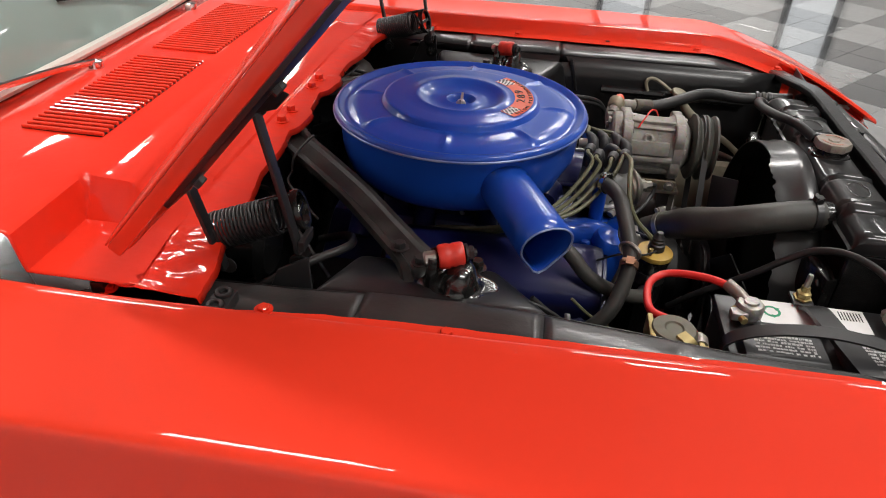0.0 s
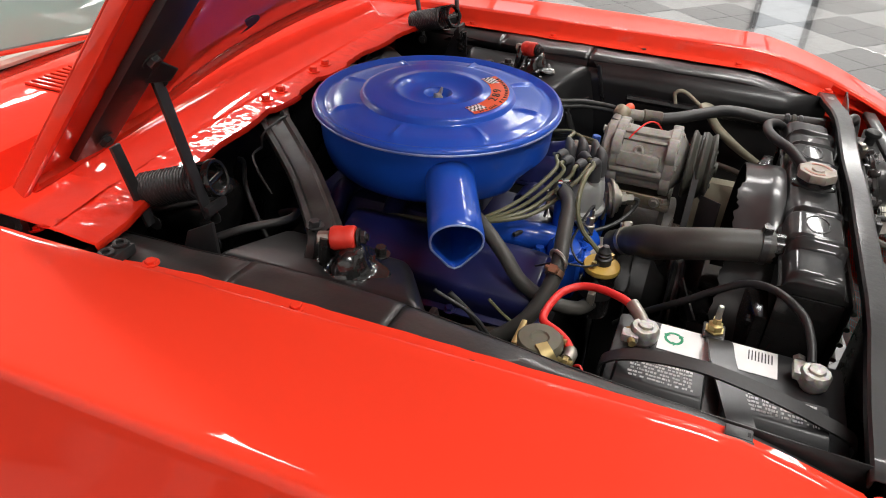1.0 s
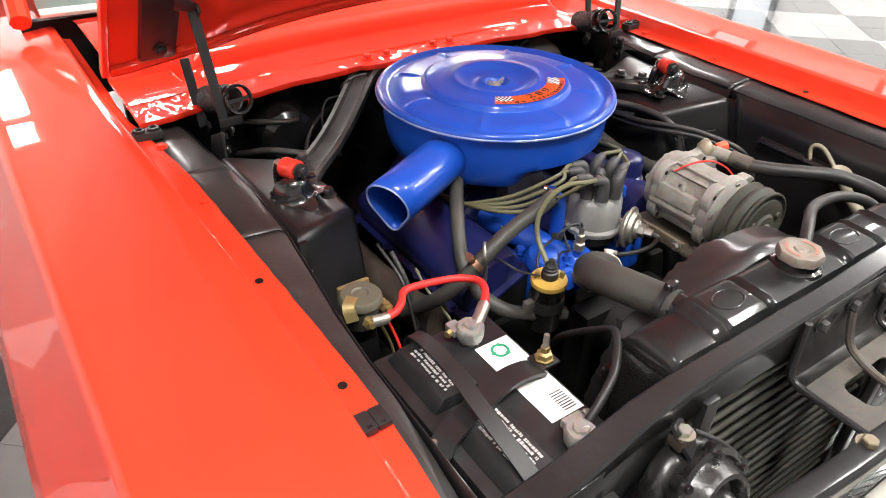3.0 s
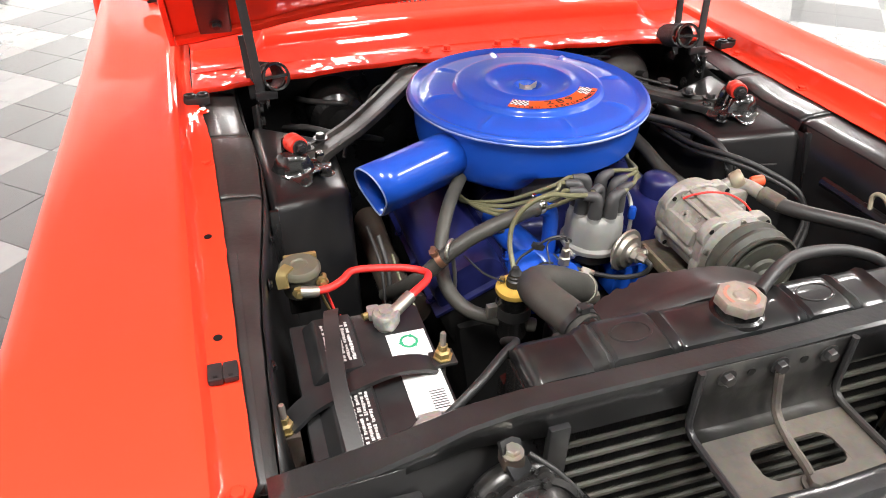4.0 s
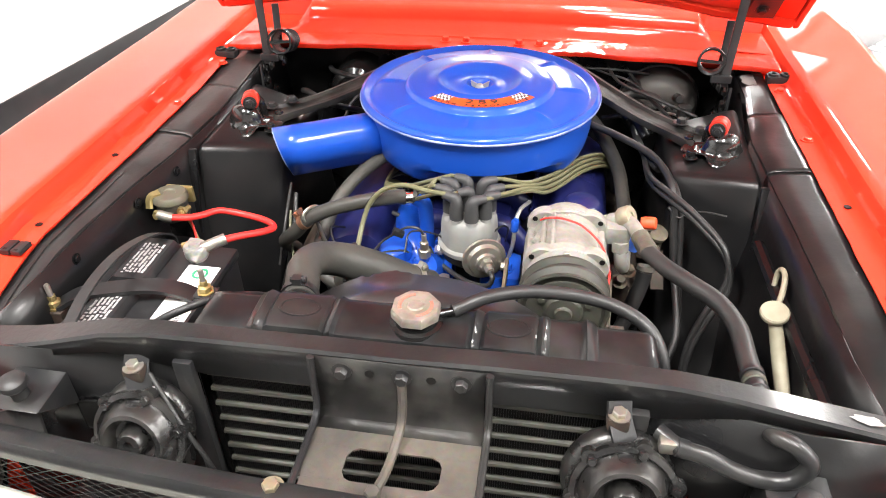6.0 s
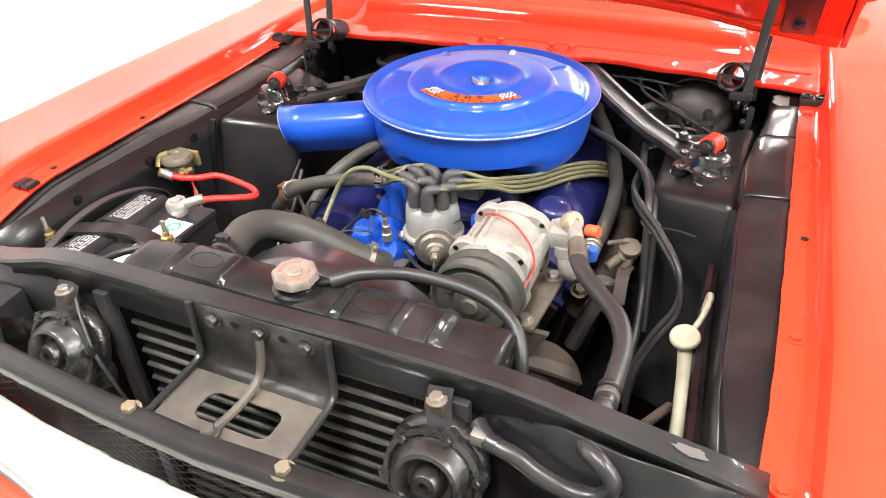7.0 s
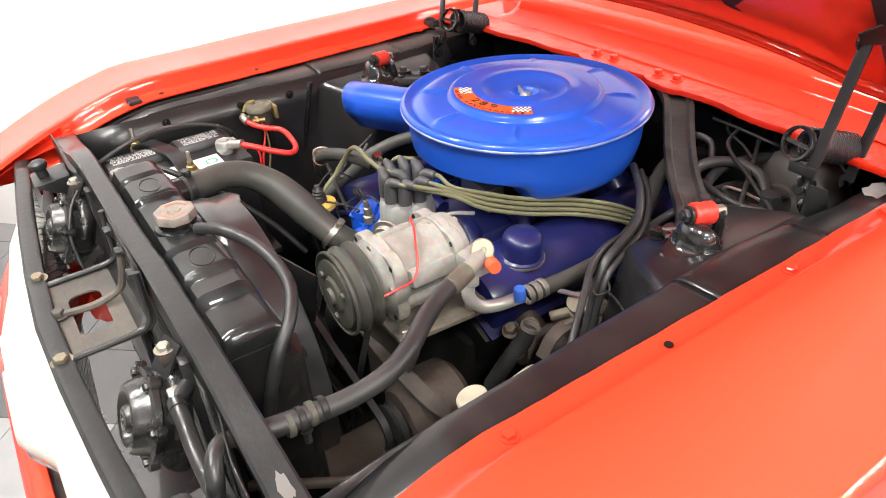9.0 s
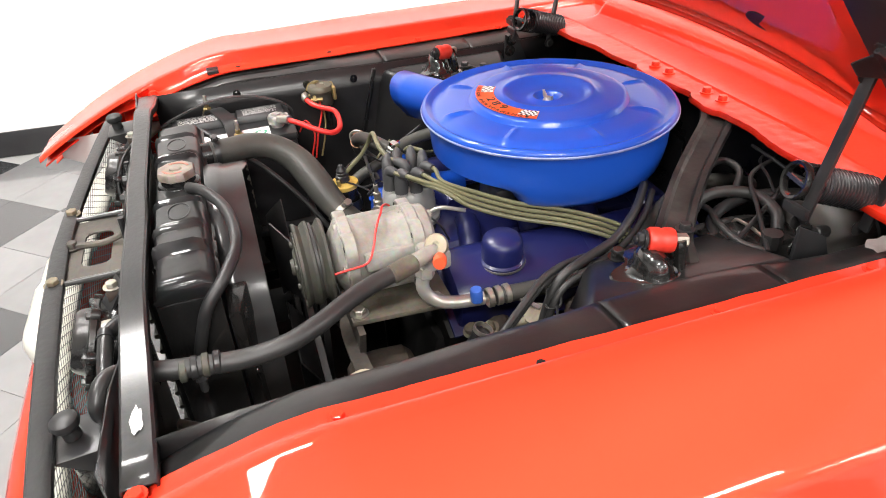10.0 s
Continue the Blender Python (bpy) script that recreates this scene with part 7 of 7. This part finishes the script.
def solenoid():
    h = thing("starter_relay", (-0.492, -0.335, 0.85), "tarnished starter relay bolted to the apron", "relay")
    M = Matrix.Translation((-0.480, -0.335, 0.848))
    part("can", lathe([(0, 0), (0.025, 0), (0.026, 0.004), (0.026, 0.030), (0.028, 0.032), (0.028, 0.035), (0, 0.035)], M, 28), mat("tarnished_black_can", (0.06, 0.058, 0.05), 0.4, metal=0.4, dirt=(0.16, 0.15, 0.12), dirt_amount=0.6, dirt_scale=30), h)
    part("top", lathe([(0, 0.0352), (0.030, 0.0352), (0.0295, 0.042), (0.026, 0.046), (0.012, 0.047), (0.010, 0.045), (0, 0.045)], M, 28), mat("tan_tarnished_metal", (0.11, 0.103, 0.075), 0.5, metal=0.3, grain=0.2, scale=90, dirt=(0.13, 0.12, 0.08), dirt_amount=0.6, dirt_scale=30, bump=0.15), h, "tan tarnished metal top")
    part("mount_ear", tube([(-0.494, -0.340, 0.896), (-0.506, -0.352, 0.892), (-0.506, -0.362, 0.876)], 0.008, section=[(-1, -0.3), (1, -0.3), (1, 0.3), (-1, 0.3)], per=4), BRASS, h)
    part("mount_ear", box(-0.500, -0.452, -0.312, -0.304, 0.862, 0.892), BRASS, h, bevel=0.003)
    for x, y in ((-0.487, -0.366), (-0.452, -0.350)):
        sd = part("stud", rod((x + 0.004, y + 0.012, 0.870), (x, y - 0.014, 0.872), 0.0045, 10), BRASS, h, "brass relay stud")
        part("nut", lathe([(0, 0), (0.009, 0), (0.009, 0.006), (0, 0.006)], axis((x, y - 0.002, 0.8715), (0, -1, 0)), 6), BRASS, sd)
    part("bracket", box(-0.500, -0.455, -0.330, -0.322, 0.80, 0.852), GLOSS, h, bevel=0.003)
    part("wire", tube([(-0.455, -0.345, 0.868), (-0.446, -0.345, 0.84), (-0.436, -0.36, 0.80), (-0.43, -0.375, 0.74)], 0.0022, 6), RED_CABLE, h, "thin red wire")
    part("wire", tube([(-0.460, -0.345, 0.866), (-0.452, -0.338, 0.83), (-0.44, -0.345, 0.79), (-0.435, -0.36, 0.74)], 0.0022, 6), BRASS, h, "thin yellow wire")
    return h


solenoid()


# ---------- horns, condenser, adjusters, lines behind the grille ----------
def horn(s, x, y, z):
    h = thing("horn", (x, y, z - 0.05), "dusty black snail horn behind the grille", "horn", "horns")
    d = Vector((0.0, -0.94, 0.34)).normalized()
    M = axis((x, y, z), d)
    part("shell", lathe([(0, -0.038), (0.040, -0.038), (0.050, -0.030), (0.053, -0.006), (0.056, -0.004), (0.056, 0.002), (0.050, 0.004), (0.047, 0.001), (0.044, 0.004), (0.041, 0.014), (0.037, 0.019), (0.032, 0.0195), (0.028, 0.015), (0.0255, 0.006), (0.020, 0.004), (0.0175, 0.008), (0.0165, 0.017), (0.013, 0.021), (0.006, 0.0215), (0.005, 0.017), (0, 0.017)], M @ Matrix.Diagonal((1.04, 1.04, 1.15, 1)), 36), HORN_BLACK, h, "dusty black stepped horn shell")
    spiral = [M @ Vector((0.045 * math.cos(a) * (1 + 0.10 * a / 5), 0.045 * math.sin(a) * (1 + 0.10 * a / 5), -0.026 - 0.002 * a)) for a in [0.3 * k for k in range(19)]]
    part("trumpet", tube(spiral, lambda k: 0.012 + 0.012 * k, 12, per=2), HORN_BLACK, h)
    for k in range(6):
        a = radians(60 * k + 15)
        hexbolt(h, M @ Vector((0.053 * math.cos(a), 0.053 * math.sin(a), 0.002)), d, 0.0055, 0.007, HORN_BLACK, False)
        part("rim_lug", lathe([(0, -0.008), (0.009, -0.008), (0.0095, -0.005), (0.0095, 0.003), (0, 0.0035)], M @ Matrix.Translation((0.0555 * math.cos(a), 0.0555 * math.sin(a), 0)), 12), HORN_BLACK, h)
    part("bracket", tube([M @ Vector((0.0, 0.045, -0.012)), (x - 0.010, -0.735, z + 0.062), (x - 0.012, -0.722, z + 0.078)], 0.014, section=[(-1, -0.15), (1, -0.15), (1, 0.15), (-1, 0.15)], per=4), SATIN, h, "dark strap bracket")
    part("bracket_block", box(x - 0.024, x + 0.000, -0.744, -0.724, z + 0.052, z + 0.070), RUST, h, "rusty bracket clip", bevel=0.004)
    hexbolt(h, (x - 0.012, -0.735, z + 0.070), (0, 0, 1), 0.008, 0.008, ZINC)
    return h


horn(-1, -0.307, -0.778, 0.838)
horn(1, 0.252, -0.780, 0.850)


def condenser():
    h = thing("condenser", (0, -0.700, 0.42), "dark finned air-conditioning condenser with grey tubes", "condenser")
    part("fin_block", box(-0.248, 0.244, -0.698, -0.690, 0.42, 0.893), DARK, h, "black fin block", smooth=False)
    for k in range(17):
        z = 0.880 - 0.0272 * k
        part("tube", tube([(-0.246, -0.7035, z), (0.242, -0.7035, z)], 0.0042, 8, per=1), PULLEY, h, "grey flat condenser tube")
    fins = bmesh.new()
    for k in range(160):
        x = -0.244 + 0.00305 * k
        box(x, x + 0.0006, -0.7015, -0.6982, 0.42, 0.876, None, fins)
    tagged(part("fin_pack", fins, SATIN, h, "fine black fins", smooth=False), kind="stuff")
    return h


condenser()

for s, sx, sy, sz in ((-1, -0.448, -0.774, 0.882), (1, 0.432, -0.784, 0.856)):
    ad = thing("hood_adjuster", (sx, sy, sz), "black rubber hood stop on a folded bracket", "hood stop", "hood stops")
    part("stop", lathe([(0, 0.0), (0.010, 0.0), (0.010, 0.014), (0.014, 0.016), (0.0165, 0.021), (0.0155, 0.027), (0.012, 0.030), (0, 0.031)], axis((sx, sy, sz), (0, -0.1, 1)), 22), RUBBER, ad, "round black rubber stop")
    part("bracket", hexahedron([(sx - 0.034, -0.737, sz - 0.05), (sx + 0.034, -0.737, sz - 0.05), (sx + 0.034, -0.733, sz - 0.05), (sx - 0.034, -0.733, sz - 0.05), (sx - 0.034, sy - 0.022, sz - 0.003), (sx + 0.034, sy - 0.022, sz - 0.004), (sx + 0.034, -0.733, sz + 0.002), (sx - 0.034, -0.733, sz + 0.003)]), SATIN, ad, "dull black folded bracket", bevel=0.003)

hose("condenser_line", [(0.285, -0.728, 0.895), (0.305, -0.745, 0.893), (0.335, -0.748, 0.886), (0.362, -0.750, 0.872), (0.395, -0.750, 0.862), (0.425, -0.750, 0.868), (0.436, -0.748, 0.892), (0.420, -0.740, 0.908), (0.402, -0.725, 0.905), (0.400, -0.70, 0.893)], 0.0095, SATIN, "bent metal refrigerant line with hose end")
ncl = thing("line_fitting", (0.29, -0.745, 0.885), "dull metal refrigerant line fitting", "fitting")
part("block", box(0.284, 0.302, -0.752, -0.736, 0.885, 0.902), ZINC, ncl, bevel=0.004)
part("collar", rod((0.302, -0.746, 0.894), (0.314, -0.747, 0.892), 0.0105, 14), SATIN, ncl)
dr = thing("receiver_drier", (0.40, -0.775, 0.62), "black cylindrical receiver drier behind the grille", "drier")
part("can", lathe([(0, 0.60), (0.030, 0.60), (0.032, 0.61), (0.032, 0.795), (0.028, 0.806), (0.012, 0.812), (0, 0.812)], Matrix.Translation((0.405, -0.775, 0)), 26), GLOSS, dr)
part("sight_fitting", box(0.385, 0.425, -0.790, -0.760, 0.8125, 0.836), SATIN, dr, bevel=0.004)
hose("horn_wire", [(-0.300, -0.735, 0.90), (-0.275, -0.755, 0.885), (-0.250, -0.772, 0.855), (-0.235, -0.775, 0.82), (-0.225, -0.77, 0.76)], 0.0028, RUBBER, "thin black horn wire", "wire")
brl = thing("lamp_bracket", (-0.49, -0.80, 0.80), "dull black bracket and relay beside the grille", "bracket")
part("plate", hexahedron([(-0.50, -0.80, 0.79), (-0.43, -0.79, 0.79), (-0.43, -0.785, 0.79), (-0.50, -0.795, 0.79), (-0.50, -0.78, 0.845), (-0.44, -0.77, 0.865), (-0.44, -0.765, 0.865), (-0.50, -0.775, 0.845)]), GREY_STRIP, brl, bevel=0.002)

# ---------- washer filler ----------
wsh = thing("washer_filler", (0.48, -0.46, 0.70), "yellowed plastic washer filler with a round cap", "washer filler")
part("cap", lathe([(0, -0.004), (0.017, -0.004), (0.0195, -0.001), (0.0195, 0.004), (0.0175, 0.006), (0, 0.007)], axis((0.470, -0.462, 0.856), (-0.15, -0.25, 1)), 28), CREAM, wsh, "round cream plastic cap")
part("neck", tube([(0.470, -0.462, 0.852), (0.474, -0.472, 0.838), (0.480, -0.492, 0.812), (0.484, -0.525, 0.785), (0.486, -0.56, 0.762), (0.486, -0.60, 0.740), (0.484, -0.64, 0.71)], lambda k: 0.0075 + 0.0030 * math.sin(min(1, k * 1.2) * 3.14), 14), CREAM, wsh, "yellowed plastic filler neck")
part("loop", tube([(0.474, -0.452, 0.853), (0.484, -0.430, 0.866), (0.490, -0.408, 0.878), (0.490, -0.392, 0.880), (0.488, -0.384, 0.870), (0.486, -0.39, 0.85)], 0.0042, 10), CREAM, wsh, "cream plastic retaining loop")
part("bag", box(0.455, 0.497, -0.68, -0.47, 0.52, 0.69), CREAM, wsh, "yellowed washer bag", bevel=0.02)

# ---------- lower left: alternator, brackets, rusty plates ----------
alt = thing("alternator", (0.248, -0.37, 0.55), "brown-dusted alternator low beside the engine", "alternator")
part("case", lathe([(0, 0), (0.055, 0), (0.066, 0.012), (0.068, 0.05), (0.066, 0.09), (0.05, 0.105), (0, 0.105)], axis((0.255, -0.345, 0.625), (0, -1, 0)), 32), RUST, alt, "brown dusty case")
part("pulley", lathe([(0, 0.112), (0.040, 0.112), (0.034, 0.120), (0.040, 0.128), (0.02, 0.130), (0, 0.130)], axis((0.255, -0.345, 0.625), (0, -1, 0)), 28), SATIN, alt)
part("bracket", tube([(0.10, -0.42, 0.70), (0.20, -0.435, 0.715), (0.30, -0.43, 0.705), (0.33, -0.41, 0.68)], 0.013, section=[(-1, -0.25), (1, -0.25), (1, 0.25), (-1, 0.25)]), DUSTY, alt)
pst = thing("power_steering_hose", (0.33, -0.26, 0.72), "grey corrugated hose end with a steel ring clamp", "hose end")
part("hose", tube([(0.325, -0.255, 0.755), (0.322, -0.262, 0.735), (0.31, -0.28, 0.70), (0.29, -0.30, 0.64)], 0.0135, 14), RUBBER, pst)
part("ring", lathe([(0.0135, -0.003), (0.0155, -0.003), (0.0155, 0.004), (0.0135, 0.004)], axis((0.3262, -0.252, 0.760), (0.1, 0.4, 1)), 20, closed=True), ZINC, pst)
man = thing("exhaust_manifold", (0.29, -0.08, 0.62), "rust-brown cast exhaust manifold", "exhaust manifold")
part("log", tube([(0.285, -0.24, 0.685), (0.300, -0.15, 0.675), (0.302, -0.02, 0.668), (0.295, 0.12, 0.655)], 0.030, 14), RUST, man)
for y in (-0.20, -0.06, 0.08):
    part("runner", tube([(0.235, y, 0.70), (0.268, y, 0.70), (0.295, y, 0.68)], 0.022, 10, per=4), RUST, man)
man2 = thing("exhaust_manifold", (-0.29, -0.08, 0.62), "rust-brown cast exhaust manifold", "exhaust manifold")
part("log", tube([(-0.285, -0.24, 0.685), (-0.300, -0.15, 0.675), (-0.302, -0.02, 0.668), (-0.295, 0.12, 0.655)], 0.030, 14), RUST, man2)
fit_ = thing("tarnished_bracket", (0.345, -0.21, 0.74), "tarnished rust-brown metal bracket", "bracket")
part("strip", tube([(0.352, -0.250, 0.715), (0.350, -0.230, 0.742), (0.349, -0.205, 0.752), (0.352, -0.180, 0.748)], 0.011, section=[(-1, -0.18), (1, -0.18), (1, 0.18), (-1, 0.18)], per=4), RUST, fit_)
part("link", tube([(0.345, -0.20, 0.75), (0.36, -0.15, 0.76), (0.37, -0.10, 0.75)], 0.007, 8), RUST, fit_)
crs = thing("lower_plate", (0.30, -0.50, 0.60), "brown dusty lower bracket plate by the alternator", "plate")
part("plate", hexahedron([(0.19, -0.60, 0.585), (0.40, -0.58, 0.585), (0.40, -0.44, 0.585), (0.19, -0.46, 0.585), (0.20, -0.59, 0.597), (0.39, -0.57, 0.597), (0.39, -0.45, 0.597), (0.20, -0.47, 0.597)]), RUST, crs, bevel=0.003)
hose("sway_cable", [(0.31, -0.70, 0.72), (0.36, -0.64, 0.73), (0.42, -0.56, 0.74), (0.47, -0.47, 0.735)], 0.007, RUST, "rusty brown steel line by the apron", "line")

# ---------- small clutter round coil, relay and lower left ----------
for pts, r, mt, lb in (([(-0.175, -0.357, 0.812), (-0.20, -0.335, 0.818), (-0.215, -0.30, 0.825), (-0.205, -0.26, 0.80)], 0.0018, RUBBER, "thin black coil wire"),
                       ([(-0.135, -0.357, 0.812), (-0.115, -0.335, 0.808), (-0.09, -0.315, 0.800), (-0.075, -0.325, 0.805)], 0.0018, RUBBER, "thin black coil wire"),
                       ([(-0.082, -0.327, 0.805), (-0.075, -0.30, 0.83), (-0.03, -0.29, 0.82), (-0.02, -0.275, 0.79)], 0.0016, RUBBER, "thin black sender wire"),
                       ([(-0.32, -0.22, 0.80), (-0.315, -0.25, 0.77), (-0.30, -0.29, 0.735), (-0.30, -0.34, 0.70)], 0.0025, OLIVE, "thin olive wire beside the tower"),
                       ([(0.055, -0.30, 0.83), (0.075, -0.27, 0.835), (0.085, -0.24, 0.81), (0.08, -0.22, 0.77)], 0.0016, RUBBER, "thin black distributor wire"),
                       ([(-0.455, -0.40, 0.80), (-0.44, -0.385, 0.83), (-0.43, -0.37, 0.80), (-0.43, -0.385, 0.74)], 0.002, RED_CABLE, "thin red relay wire")):
    hose("engine_wire", pts, r, mt, lb, "wire", "thin engine wires", 6)
cb = thing("coil_bracket", (-0.18, -0.35, 0.77), "dull steel strap bracket round the coil", "bracket")
part("band", lathe([(0.0275, 0), (0.0295, 0), (0.0295, 0.022), (0.0275, 0.022)], axis((-0.1545, -0.3565, 0.745), (-0.02, -0.03, 1)), 24, closed=True), SATIN, cb)
part("tab", box(-0.200, -0.183, -0.362, -0.350, 0.745, 0.768), ZINC, cb, bevel=0.002)
cf = thing("corroded_valve", (0.335, -0.17, 0.74), "corroded tan heater control valve with pipe stubs", "valve")
TAN = mat("corroded_tan_metal", (0.15, 0.13, 0.095), 0.55, metal=0.3, grain=0.4, scale=140, bump=0.5, dirt=(0.10, 0.075, 0.05), dirt_amount=0.8, dirt_scale=40)
part("body", lathe([(0, 0), (0.014, 0), (0.017, 0.004), (0.017, 0.018), (0.012, 0.022), (0.012, 0.030), (0.019, 0.032), (0.019, 0.038), (0, 0.040)], axis((0.342, -0.165, 0.750), (0.2, -0.3, 1)), 20), TAN, cf)
part("stub", rod((0.342, -0.165, 0.762), (0.318, -0.205, 0.752), 0.0085, 12, chamfer=0.002), TAN, cf)
part("stub", rod((0.342, -0.165, 0.762), (0.352, -0.120, 0.758), 0.0085, 12, chamfer=0.002), TAN, cf)
part("lever", tube([(0.345, -0.168, 0.790), (0.330, -0.180, 0.794), (0.312, -0.182, 0.788)], 0.004, section=[(-1, -0.4), (1, -0.4), (1, 0.4), (-1, 0.4)], per=3), ZINC, cf)
for x, y, z in ((0.30, -0.23, 0.735), (0.315, -0.27, 0.715), (0.285, -0.255, 0.728)):
    hexbolt(cf, (x, y, z), (0.2, -0.4, 1), 0.010, 0.012, TAN)

# ---------- floor tiles ----------
SIDE, TURN_, CORNER = 0.3005, radians(48.8), Vector((4.23, 1.192))
ca, sa = math.cos(TURN_), math.sin(TURN_)


def tile_mesh(material):
    h = SIDE / 2 - 0.0012
    bm = box(-h, h, -h, h, -0.003, 0.0)
    bmesh.ops.bevel(bm, geom=[e for e in bm.edges if all(v.co.z > -0.001 for v in e.verts)], offset=0.0012, segments=1, affect="EDGES")
    me = bpy.data.meshes.new("tile")
    bm.to_mesh(me)
    bm.free()
    me.materials.append(material)
    return me


light_tile, dark_tile = tile_mesh(TILE_LIGHT), tile_mesh(TILE_DARK)
near, rest = [], {0: [], 1: []}
for i in range(-44, 45):
    for j in range(-44, 45):
        u, v = (i + 0.5) * SIDE, (j + 0.5) * SIDE
        x, y = CORNER.x + u * ca - v * sa, CORNER.y + u * sa + v * ca
        wall_x = -2.60 + math.tan(radians(5.2)) * y
        if not (wall_x + 0.06 < x < 8.0 and -6.7 < y < 7.7):
            continue
        dark = (math.floor(i / 2) + math.floor(j / 2)) % 2
        right = -2.6 < x < -0.95 and 1.2 < y < 4.6
        left = 2.2 < x < 5.0 and -2.6 < y < 1.6
        if (right or left) and len(near) < 300:
            near.append((x, y, dark))
        else:
            rest[dark].append((x, y))
for x, y, dark in near:
    ob = new("tile", dark_tile if dark else light_tile)
    ob.parent = floor
    ob.matrix_basis = pose(x, y, 0, 0, 0, 48.8)
for dark, places in rest.items():
    h = SIDE / 2 - 0.0012
    verts, faces = [], []
    for x, y in places:
        n0 = len(verts)
        for a, b in ((-h, -h), (h, -h), (h, h), (-h, h)):
            px_, py_ = x + a * ca - b * sa, y + a * sa + b * ca
            verts += [(px_, py_, 0.0), (px_, py_, -0.003)]
        faces.append((n0, n0 + 2, n0 + 4, n0 + 6))
        for k in range(4):
            a, b = n0 + 2 * k, n0 + 2 * ((k + 1) % 4)
            faces.append((a, a + 1, b + 1, b))
    me = bpy.data.meshes.new("tiles")
    me.from_pydata(verts, [], faces)
    me.materials.append(TILE_DARK if dark else TILE_LIGHT)
    ob = new("tiles", me)
    ob.parent = floor
    tagged(ob, "charcoal vinyl tiles" if dark else "pale grey vinyl tiles", kind="stuff")
